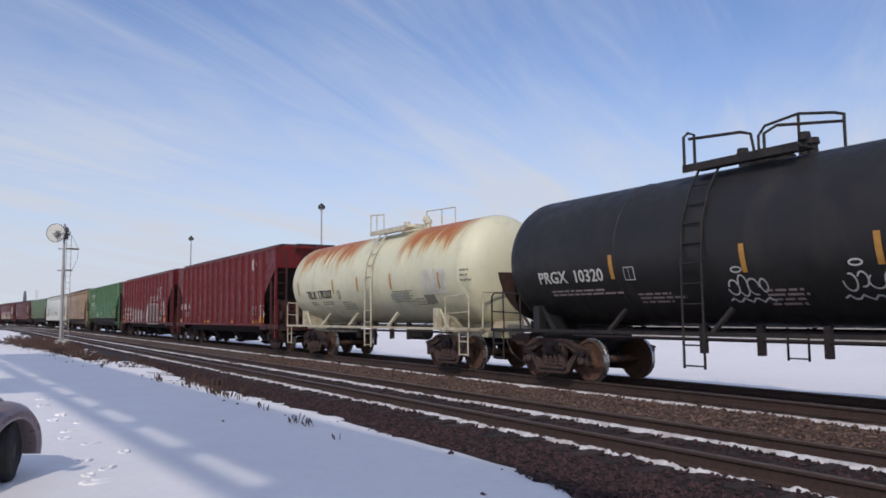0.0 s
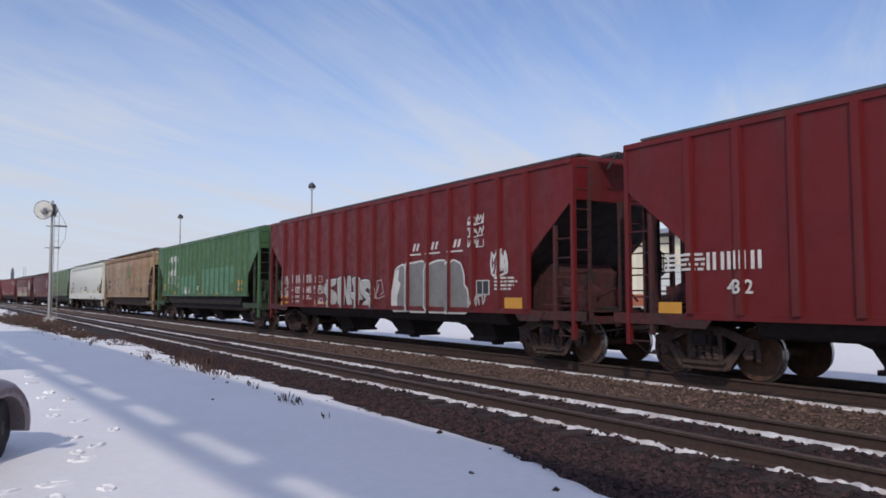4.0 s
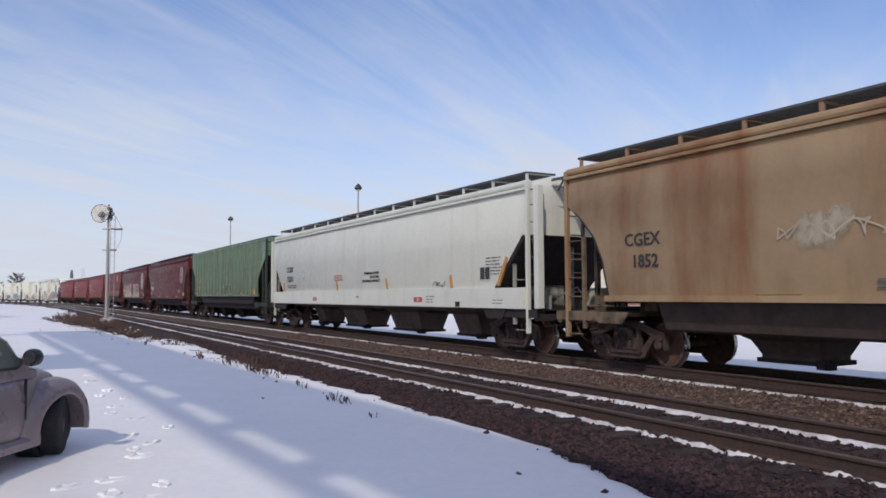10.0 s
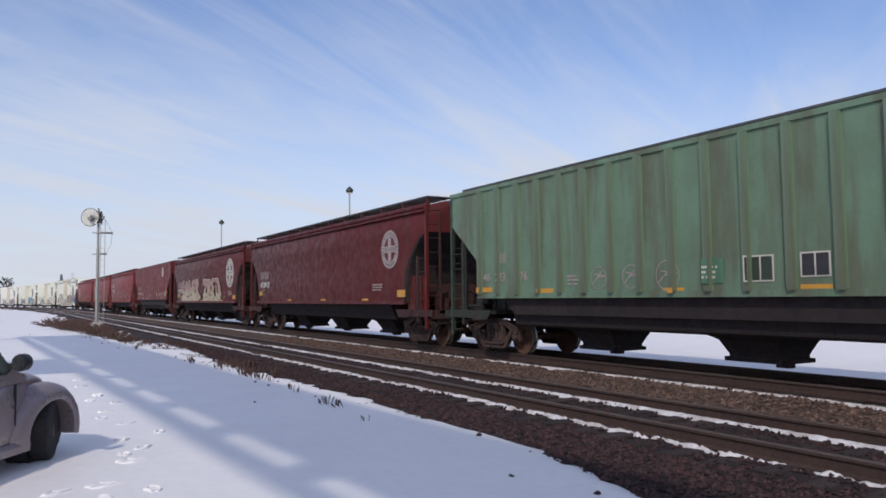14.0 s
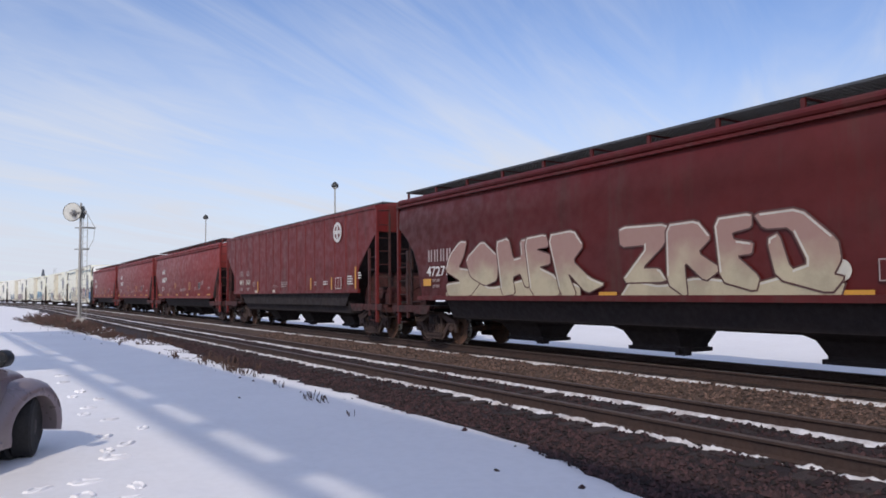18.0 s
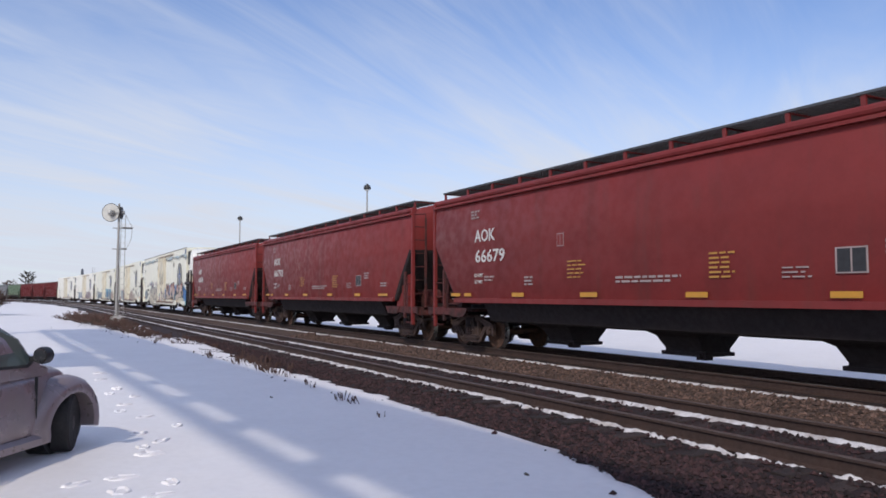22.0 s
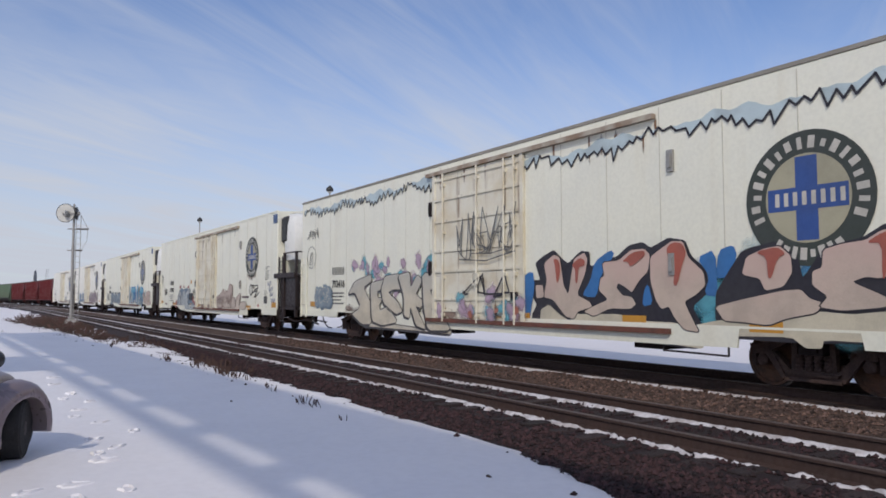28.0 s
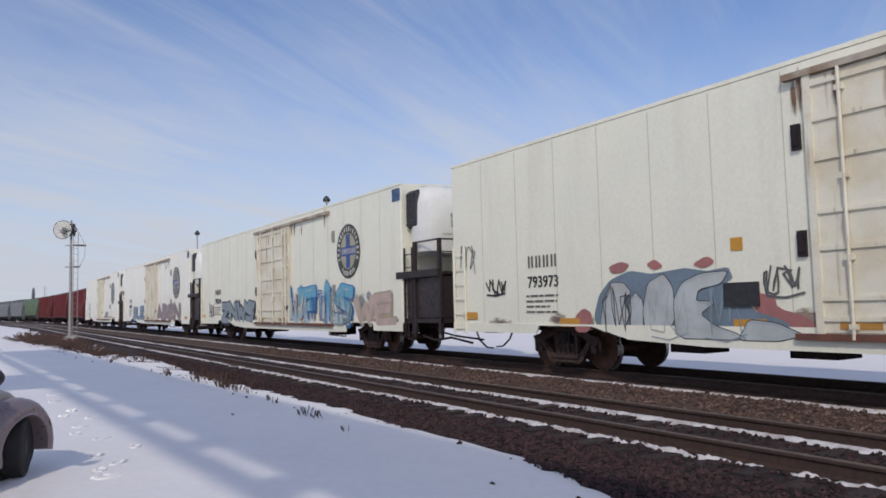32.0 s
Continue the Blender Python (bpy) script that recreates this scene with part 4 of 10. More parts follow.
    rails = ([[(-1.12, -1.02, 4.2), (-1.12, -1.02, 4.8), (-0.2, -1.02, 4.72), (-0.2, -1.02, 4.2)], [(-0.45, 0.76, 4.2), (-0.45, 0.76, 4.98), (1.3, 0.76, 4.9), (1.3, 0.76, 4.2)], [(0.5, 0.76, 4.2), (0.5, 0.76, 4.94)], [(-0.7, -1.02, 4.2), (-0.7, -1.02, 4.76)]] if bracket_mat else
             [[(-1.12, -1.02, 4.2), (-1.12, -1.02, 4.78), (-1.02, -1.02, 4.84), (-0.88, -1.02, 4.78), (-0.88, -1.02, 4.2)],
                [(-1.0, -1.02, 4.72), (0.1, -1.02, 4.62), (0.3, -1.02, 4.55), (0.36, -1.02, 4.2)],
                [(-0.75, 0.76, 4.2), (-0.75, 0.76, 4.95), (-0.6, 0.76, 5.12), (0.1, 0.76, 5.2), (0.8, 0.72, 5.05), (1.05, 0.6, 4.95), (1.1, 0.5, 4.7)],
                [(0.1, 0.76, 4.2), (0.1, 0.76, 5.2)],
                [(0.55, -1.02, 4.2), (0.55, -1.02, 4.5), (0.65, -0.8, 4.65), (1.1, 0.5, 4.8)],
                [(1.1, 0.5, 4.2), (1.1, 0.5, 4.85)]])
    for pts in rails:
        bm = bmesh.new()
        tube(bm, [(platform_x + x, y, z) for x, y, z in pts], 0.02 if bracket_mat else 0.028, 6)
        part("hand_rail", bm, rail_mat, car)
    bm = bmesh.new()   # brake reservoir and piping under the belly
    turned(bm, [(-0.5, 0.05), (-0.45, 0.2), (0.45, 0.2), (0.5, 0.05)], (half * 0.33, -0.5, 0.92), "x", 12)
    for x in (-1.6, -0.4, 0.8, 1.9):
        box(bm, x - 0.05, x + 0.05, -0.75, -0.62, 0.72, 1.25)
    tube(bm, [(-half + 2.5, -0.7, 0.98), (half - 2.5, -0.7, 0.98)], 0.035, 5)
    tube(bm, [(-half + 2.5, -0.55, 1.12), (half - 2.5, -0.55, 1.12)], 0.03, 5)
    part("brake_piping", bm, UNDER_BLACK, car)
    add_couplers(car, half)
    for x, z in bars:   # upright reflector strips follow the shell
        bm = bmesh.new()
        grid = [[bm.verts.new((x + u, 0.0, z - 0.24 + 0.06 * k)) for u in (-0.05, 0.05)] for k in range(9)]
        for p, q in zip(grid, grid[1:]):
            bm.faces.new((p[0], p[1], q[1], q[0]))
        on_shell(part("reflector_strip", bm, OCHRE_STRIP, car), z_mid, radius, 0.014)
    return car


# ---- refrigerator cars ----
def reefer(half, body, label, name="refrigerator_car", door=(-2.65, 1.35), rail_to=5.3, top=5.16, eave_mat=None, deck=2.42):
    car = thing(name, label=label, category="refrigerator car", group="freight cars of the train")
    x0, x1 = -half + 0.4, half - deck
    w = 1.585
    bm = bmesh.new()
    lev = [(0.98, w - 0.05, x0, x1), (1.0, w, x0, x1), (top - 0.06, w, x0, x1), (top, w - 0.06, x0, x1), (top + 0.06, 0.3, x0, x1)]
    loft(bm, hull_rings(lev, 0.05))
    part("body", bm, body, car)
    # skirt: drops lower between the trucks
    for sg in (-1, 1):
        bm = bmesh.new()
        prism(bm, [(x0, 1.02), (x0, 0.80), (x0 + 3.4, 0.80), (x0 + 3.5, 0.98), (x0 + 5.2, 0.98), (x0 + 6.2, 0.74), (x0 + 8, 0.66), (x1 - 5.5, 0.64), (x1 - 3.95, 0.66), (x1 - 3.9, 0.98),
                   (x1 - 1.9, 0.98), (x1 - 1.85, 0.74), (x1, 0.74), (x1, 1.02)], sg * w - 0.03, sg * w + 0.012)
        part("side_skirt", bm, body, car)
    bm = bmesh.new()   # dark eave strip
    for sg in (-1, 1):
        box(bm, x0, x1, sg * (w - 0.03) - 0.04, sg * (w - 0.03) + 0.04, top - 0.04, top + 0.03)
    part("eave", bm, eave_mat or body, car)
    seam = material("panel_seam", (0.60, 0.57, 0.47), 0.7)
    bm = bmesh.new()
    box(bm, -0.008, 0.008, -0.004, 0.004, 1.05, top - 0.1)
    seam_me = mesh_of("panel_seam", bm, seam)
    n = 17
    for i in range(1, n):
        x = x0 + (x1 - x0) * i / n
        if not door[0] - 0.2 < x < door[1] + 0.2:
            part("panel_seam", seam_me, None, car, at=pose(x, -w - 0.003, 0))
    # plug door with frame, bars, locking rods
    d0, d1 = door
    frame_mat = material("stained_door_steel", (0.76, 0.725, 0.60), 0.6, second=(0.60, 0.50, 0.33), scale=1.5, amount=0.55, streak=(0.18, 0.095, 0.045), streak_amount=0.75, streak_scale=(6, 6, 0.35), streak_edge=(0.56, 0.72))
    dr = thing("plug_door", pose(0, 0, 0))
    dr.parent = car
    bm = bmesh.new()
    box(bm, d0, d1, -w - 0.05, -w + 0.01, 0.95, 4.82)
    part("door_panel", bm, frame_mat, dr)
    for x in (d0 + 0.04, d1 - 0.04):
        bm = bmesh.new()
        box(bm, x - 0.06, x + 0.06, -w - 0.09, -w - 0.045, 0.92, 4.86)
        part("door_edge", bm, frame_mat, dr)
    for z in (1.15, 1.45, 2.2, 2.75, 3.55, 4.15, 4.7):
        bm = bmesh.new()
        box(bm, d0 + 0.1, d1 - 0.1, -w - 0.085, -w - 0.045, z - 0.035, z + 0.035)
        part("door_rib", bm, frame_mat, dr)
    for k, x in enumerate((d0 + 0.55, (d0 + d1) / 2 + 0.15, d1 - 0.7, d1 - 0.3)):
        bm = bmesh.new()
        rod(bm, (x, -w - 0.11, 0.85), (x, -w - 0.11, 4.85), 0.028, 6)
        for z in (1.0, 2.0, 3.2, 4.5):
            box(bm, x - 0.06, x + 0.06, -w - 0.13, -w - 0.05, z, z + 0.08)
        part("locking_rod", bm, frame_mat, dr, "rust-streaked locking rod")
    bm = bmesh.new()
    tube(bm, [((d0 + d1) / 2 + 0.15 + 0.16 * math.cos(a * 0.5), -w - 0.15, 1.95 + 0.16 * math.sin(a * 0.5)) for a in range(14)], 0.018, 5)
    part("door_wheel", bm, frame_mat, dr)
    track_top = material("stained_door_track", (0.25, 0.17, 0.11), 0.7, second=(0.5, 0.46, 0.38), scale=2, amount=0.8)
    track_low = material("rust_brown_door_track", (0.17, 0.065, 0.042), 0.75, second=(0.10, 0.05, 0.04), scale=3, amount=0.8)
    for k, x in enumerate((d0 + 0.55, d1 - 0.9)):   # orange strips and the lock box low on the door
        bm = bmesh.new()
        box(bm, x - 0.3, x + 0.3, -w - 0.062, -w - 0.05, 1.0, 1.1)
        part("reflector_strip", bm, OCHRE_STRIP, dr)
    bm = bevelled(d1 - 0.46, d1 - 0.2, -w - 0.11, -w - 0.05, 1.42, 1.62, 0.015)
    part("lock_box", bm, UNDER_BLACK, dr)
    for z, dz in ((4.90, 0.05), (0.88, 0.05)):
        bm = bmesh.new()
        box(bm, d0 - 0.35, rail_to if z > 2 else rail_to + 0.3, -w - 0.12, -w, z - dz, z + dz)
        part("door_track", bm, track_top if z > 2 else track_low, car)
    for x in (d0 - 0.2, rail_to + 0.35):
        for z in ((3.95, 2.3) if x < 0 else (4.0, 2.1)):
            bm = bmesh.new()
            box(bm, x - 0.07, x + 0.07, -w - 0.06, -w, z - 0.2, z + 0.2)
            box(bm, x - 0.04, x + 0.04, -w - 0.09, -w - 0.05, z - 0.13, z + 0.13)
            part("door_stop", bm, UNDER_BLACK if x < 0 else SIGNAL_GREY, car)
    # cooling unit on the front end
    unit = thing("cooling_unit", pose(0, 0, 0))
    unit.parent = car
    shell = material("cooling_unit_white", (0.78, 0.78, 0.74), 0.35, second=(0.66, 0.65, 0.6), scale=2, amount=0.4)
    bm = bmesh.new()
    loft(bm, hull_rings([(2.98, 1.20, x1, x1 + 1.05), (3.06, 1.36, x1, x1 + 1.28), (3.6, 1.42, x1, x1 + 1.36), (4.5, 1.40, x1, x1 + 1.30), (4.85, 1.33, x1, x1 + 1.12), (5.0, 1.2, x1, x1 + 0.85), (5.06, 1.0, x1, x1 + 0.6)], 0.42))
    part("housing", bm, shell, unit, smooth=True)
    bm = bevelled(x1 + 0.03, x1 + 0.74, -1.45, -1.2, 3.78, 4.9, 0.09)
    part("grille_back", bm, DECAL_BLACK, unit, "black rounded louvre panel")
    for i in range(8):
        bm = bmesh.new()
        box(bm, x1 + 0.12, x1 + 0.66, -1.464, -1.44, 3.88 + 0.125 * i, 3.93 + 0.125 * i)
        part("louvre", bm, BLACK_PLASTIC, unit)
    for z in (3.55, 3.0):
        bm = bmesh.new()
        box(bm, x1 + 1.34, x1 + 1.372, -0.95, 0.95, z - 0.012, z + 0.012)
        part("housing_seam", bm, seam, unit)
    for y, z, dy, dz in ((-0.2, 4.35, 0.16, 0.14), (-0.25, 3.95, 0.42, 0.2), (0.55, 3.7, 0.2, 0.08)):
        bm = bmesh.new()
        box(bm, x1 + 1.31, x1 + 1.372, y - dy, y + dy, z - dz, z + dz)
        part("notice", bm, material("notice_print", (0.3, 0.3, 0.28), 0.6, second=(0.7, 0.7, 0.66), scale=14, amount=1.0), unit)
    bm = bmesh.new()
    box(bm, x1 - 0.5, x1 - 0.02, -w - 0.016, -w - 0.004, top - 0.5, top - 0.12)
    part("blue_notice", bm, material("dark_blue_notice", (0.03, 0.07, 0.17), 0.5, second=(0.12, 0.18, 0.3), scale=8, amount=0.6), car)
    # black end deck with rails, fuel tank and ladder
    dark = material("black_end_frame", (0.026, 0.018, 0.019), 0.65, second=(0.05, 0.033, 0.03), scale=3)
    bm = bmesh.new()
    box(bm, x1, half - 0.45, -1.5, 1.5, 2.35, 2.43)
    for y in (-1.56, 1.56):
        box(bm, x1 - 0.32, half - 0.4, y - 0.05, y + 0.05, 2.3, 2.5)
    part("end_deck", bm, dark, car)
    bm = bmesh.new()
    box(bm, x1 - 0.1, half - 0.4, -1.5, 1.5, 1.0, 1.12)
    part("end_sill", bm, dark, car)
    tank_bm = bevelled(x1 + 0.04, half - 0.5, -1.46, 1.46, 1.1, 2.33, 0.05)
    part("fuel_tank", tank_bm, material("brown_fuel_tank", (0.032, 0.022, 0.022), 0.55, second=(0.022, 0.017, 0.018), scale=2), car)
    for x in (x1 + 0.62, half - 0.45):
        for y in (-1.48, 1.48):
            bm = bmesh.new()
            box(bm, x - 0.05, x + 0.05, y - 0.05, y + 0.05, 0.7, 3.35)
            part("deck_post", bm, dark, car)
    for z in (3.33,):
        for y in (-1.48, 1.48):
            bm = bmesh.new()
            rod(bm, (x1 + 0.62, y, z), (half - 0.45, y, z), 0.025, 6)
            part("deck_rail", bm, dark, car)
        bm = bmesh.new()
        rod(bm, (half - 0.45, -1.48, z), (half - 0.45, 1.48, z), 0.025, 6)
        part("deck_rail", bm, dark, car)
    for y in (-1.53, 1.53):
        ladder(car, dark, x1 + 0.3, y, 0.6, 3.2, 0.46)
    ladder(car, body, x0 + 0.36, -w - 0.05, 0.75, 3.0, 0.5)
    bm = bmesh.new()
    for x in (0.2, 0.6):
        rod(bm, (x1 + x, -1.5, 1.02), (x1 + x, -1.5, 0.5), 0.02, 5)
    rod(bm, (x1 + 0.2, -1.5, 0.52), (x1 + 0.6, -1.5, 0.52), 0.02, 5)
    part("sill_step", bm, dark, car)
    bm = bmesh.new()
    tube(bm, [(half - 1.7, -1.3, 0.62), (half - 1.2, -1.2, 0.5), (half - 0.7, -1.0, 0.58), (half - 0.2, -0.6, 0.42)], 0.035, 6)
    tube(bm, [(half - 1.6, -0.9, 0.75), (half - 0.8, -0.8, 0.62), (half - 0.1, -0.3, 0.5)], 0.03, 6)
    part("brake_hose", bm, UNDER_BLACK, car)
    bm = bmesh.new()
    box(bm, x0 + 0.4, half - 0.6, -0.35, 0.35, 0.8, 1.02)
    for x in (x0 + 7.0, x0 + 9.5, x1 - 6.5):
        box(bm, x - 0.4, x + 0.4, -0.9, -0.2, 0.48, 0.98)
    part("underframe", bm, UNDER_BLACK, car)
    bm = bmesh.new()
    tube(bm, [(x1 - 4.2, -1.5, 0.5), (x1 - 5.6, -1.5, 0.52)], 0.02, 5)
    for x in (x1 - 4.2, x1 - 5.6):
        rod(bm, (x, -1.5, 0.5), (x, -1.5, 0.7), 0.02, 5)
    part("side_step", bm, dark, car)
    for x in (-half + 4.15, x1 - 2.98):
        add_truck(car, x)
    add_couplers(car, half)
    return car

# ---- painted marks on the cars ----
def colour_mat(name, c, rough=0.6):
    return material(name, c, rough, second=tuple(v * 0.68 + 0.02 for v in c), scale=1.7, amount=0.7, grain=0.05, bump=0.03)


# letter-like strokes in a unit box: each stroke is a run of corner points
STROKES = {
    "K": (((0, 0), (0.05, 1)), ((0.85, 1), (0.1, 0.5), (0.9, 0))), "E": (((0.9, 1), (0.05, 0.95), (0, 0), (0.95, 0.05)), ((0.05, 0.5), (0.7, 0.55))),
    "R": (((0, 0), (0.05, 1), (0.8, 0.95), (0.85, 0.6), (0.1, 0.45), (0.95, 0)),), "S": (((0.9, 0.9), (0.3, 1), (0.05, 0.7), (0.9, 0.4), (0.7, 0.02), (0, 0.1)),),
    "J": (((0.2, 1), (0.9, 1), (0.7, 0.2), (0.3, 0), (0, 0.3)),), "M": (((0, 0), (0.1, 1), (0.5, 0.4), (0.9, 1), (1, 0)),),
    "B": (((0, 0), (0.05, 1), (0.75, 0.9), (0.1, 0.52), (0.95, 0.3), (0.6, 0), (0, 0)),), "I": (((0.5, 0), (0.5, 1)),),
    "C": (((0.9, 0.85), (0.4, 1), (0.05, 0.5), (0.4, 0), (0.95, 0.15)),), "U": (((0.05, 1), (0.05, 0.2), (0.5, 0), (0.95, 0.25), (0.95, 1)),),
    "F": (((0.95, 1), (0.1, 0.95), (0, 0)), ((0.08, 0.5), (0.7, 0.55))), "O": (((0.5, 1), (0.05, 0.6), (0.3, 0), (0.9, 0.3), (0.85, 0.85), (0.5, 1)),),
    "H": (((0.05, 0), (0.05, 1)), ((0.95, 0), (0.95, 1)), ((0.05, 0.5), (0.95, 0.55))), "Z": (((0, 1), (0.95, 1), (0.05, 0.02), (1, 0)),),
    "D": (((0, 0), (0.05, 1), (0.8, 0.85), (0.95, 0.35), (0.5, 0), (0, 0)),), "N": (((0, 0), (0.05, 1), (0.9, 0), (0.95, 1)),),
    "T": (((0, 1), (1, 0.95)), ((0.5, 1), (0.5, 0))), "L": (((0.1, 1), (0.05, 0), (0.95, 0.05)),),
    "W": (((0, 1), (0.25, 0), (0.5, 0.7), (0.75, 0), (1, 1)),), "A": (((0, 0), (0.5, 1), (1, 0)), ((0.2, 0.35), (0.8, 0.35))),
}


def ribbon(bm, pts, r, y, step, cut=False):
    """A flat band through points in the x-z plane; every piece lies a hair proud of the last. With cut its ends are square and its strokes taper downwards."""
    zs = [p[1] for p in pts]
    span = max(0.05, max(zs) - min(zs))

    def radius(z):
        return r * (0.86 + 0.26 * (z - min(zs)) / span) if cut else r
    pts = list(pts)
    if cut:   # run past the ends a little
        for i, j in ((0, 1), (-1, -2)):
            (ax, az), (bx, bz) = pts[i], pts[j]
            d = math.hypot(ax - bx, az - bz) or 1e-6
            pts[i] = (ax + (ax - bx) / d * r * 0.8, az + (az - bz) / d * r * 0.8)
    for (ax, az), (bx, bz) in zip(pts, pts[1:]):
        d = math.hypot(bx - ax, bz - az) or 1e-6
        nx, nz = -(bz - az) / d, (bx - ax) / d
        ra, rb = radius(az), radius(bz)
        yy = y - step[0]
        step[0] += 0.00012
        bm.faces.new([bm.verts.new(p) for p in ((ax + nx * ra, yy, az + nz * ra), (ax - nx * ra, yy, az - nz * ra), (bx - nx * rb, yy, bz - nz * rb), (bx + nx * rb, yy, bz + nz * rb))])
    for px_, pz in (pts[1:-1] if cut else pts):
        yy = y - step[0]
        step[0] += 0.00012
        q = radius(pz)
        bm.faces.new([bm.verts.new((px_ + q * math.cos(a * 0.7854), yy, pz + q * math.sin(a * 0.7854))) for a in range(7, -1, -1)])


def fade_mat(name, low, high, z0, z1):
    """Sprayed paint that passes from one colour below to another above, in soft clouds."""
    m = colour_mat(name, low)
    nt = m.node_tree
    n, l = nt.nodes.new, nt.links.new
    b = nt.nodes["Principled BSDF"]
    old = b.inputs["Base Color"].links[0].from_socket
    tc, sep, ns, mul, add, mr, mx = n("ShaderNodeTexCoord"), n("ShaderNodeSeparateXYZ"), n("ShaderNodeTexNoise"), n("ShaderNodeMath"), n("ShaderNodeMath"), n("ShaderNodeMapRange"), n("ShaderNodeMix")
    l(tc.outputs["Object"], sep.inputs[0])
    l(tc.outputs["Object"], ns.inputs["Vector"])
    ns.inputs["Scale"].default_value, ns.inputs["Detail"].default_value = 1.6, 4
    mul.operation, add.operation = "MULTIPLY", "ADD"
    mul.inputs[1].default_value = 1.1
    l(ns.outputs[0], mul.inputs[0])
    l(mul.outputs[0], add.inputs[0])
    l(sep.outputs[2], add.inputs[1])
    mr.interpolation_type = "SMOOTHSTEP"
    mr.inputs[1].default_value, mr.inputs[2].default_value = z0 + 0.55, z1 + 0.55
    l(add.outputs[0], mr.inputs[0])
    mx.data_type = "RGBA"
    mx.inputs[7].default_value = (*high, 1)
    l(mr.outputs[0], mx.inputs[0])
    l(old, mx.inputs[6])
    l(mx.outputs[2], b.inputs["Base Color"])
    return m


def letters_art(car, word, x0, x1, z0, z1, fat, fill, edge, y, seed=1, edge_w=0.05, halo=None, shine=None, name="graffiti", cut=True):
    """Fat sprayed letters with an outline, as thin layers of paint on the car's side."""
    rnd = random.Random(seed)
    fat = fat * 0.78
    layers = ([(fat + edge_w * 2.6, halo, 0.0, 0.0, 0.0)] if halo else []) + [(fat + edge_w * 0.9, edge, 0.003, 0.09, -0.07), (fat + edge_w, edge, 0.007, 0, 0), (fat, fill, 0.012, 0, 0)]
    n = len(word)
    cell = (x1 - x0) / n
    letters = []
    for i, ch in enumerate(word):
        lean, tall, low = rnd.uniform(-0.15, 0.22), rnd.uniform(0.9, 1.08), rnd.uniform(-0.05, 0.08)
        shapes = []
        for j, stroke in enumerate(STROKES[ch]):
            run = []
            for k, (u, v) in enumerate(stroke):
                bend = 0.10 * math.sin(3.1 * v + i + j)
                run.append((x0 + cell * (i + 0.08 + 0.84 * (u + lean * (v - 0.5) + bend)), z0 + fat + (z1 - z0 - 2 * fat) * (low + v * tall * (1 - low))))
            if len(run) < 4:   # flared, pointed ends
                (ax, az), (bx, bz) = run[-2], run[-1]
                run.append((bx + (bx - ax) * 0.12 + 0.06, bz + (bz - az) * 0.06))
            shapes.append(run)
        letters.append(shapes)
    steps = [[0.0] for q in layers]
    shade_step = [0.0]
    for shapes in letters:
        base = None
        for (r, mat, dy, sx, sz), step in zip(layers, steps):
            bm = bmesh.new()
            for sh in shapes:
                ribbon(bm, [(px_ + sx, pz + sz) for px_, pz in sh], r, y - dy, step, cut)
            ob = part(name + "_letter" if base is None else "paint_layer", bm, mat, base or car)
            base = base or ob
        if shine:   # thin highlights along the upper edges of the strokes
            bm = bmesh.new()
            for sh in shapes:
                for (ax, az), (bx, bz) in zip(sh, sh[1:]):
                    ribbon(bm, [(ax + (bx - ax) * 0.15 - fat * 0.45, az + (bz - az) * 0.15 + fat * 0.4), (ax + (bx - ax) * 0.7 - fat * 0.45, az + (bz - az) * 0.7 + fat * 0.4)], 0.018, y - 0.017, shade_step)
            part("spray_highlight", bm, shine, base, kind="stuff")


def scribble(car, x0, x1, z0, z1, mat, y, seed=3, r=0.022, turns=14, name="tag_scribble"):
    """A quick loopy marker or spray-can scrawl."""
    rnd = random.Random(seed)
    bm = bmesh.new()
    step = [0.0]
    w, h = x1 - x0, z1 - z0
    pts = []
    glyphs = max(3, turns // 3)
    for g in range(glyphs):
        lean = rnd.uniform(-0.1, 0.3)
        up = rnd.random() < 0.5
        for k in range(rnd.randrange(3, 6)):
            v = rnd.uniform(0.7, 1.0) if up else rnd.uniform(0.0, 0.35)
            up = not up if rnd.random() < 0.8 else up
            u = (g + rnd.uniform(-0.15, 1.05)) / glyphs
            a, b = x0 + w * min(1, max(0, u + lean * (v - 0.5) / glyphs)), z0 + h * v
            if pts and rnd.random() < 0.6:   # bow the stroke
                pa, pb = pts[-1]
                pts.append(((pa + a) / 2 + rnd.uniform(-0.16, 0.16) * w / glyphs, (pb + b) / 2 + rnd.uniform(-0.08, 0.08) * h))
            pts.append((a, b))
    ribbon(bm, pts, r * 0.8, y, step)
    if seed % 3 != 1:
        ribbon(bm, [(x0 + w * 0.05, z0 + h * 0.02), (x0 + w * 0.5, z0 - h * 0.04), (x0 + w * 0.95, z0 + h * 0.10)], r * 0.8, y, step)
    return part(name, bm, mat, car)


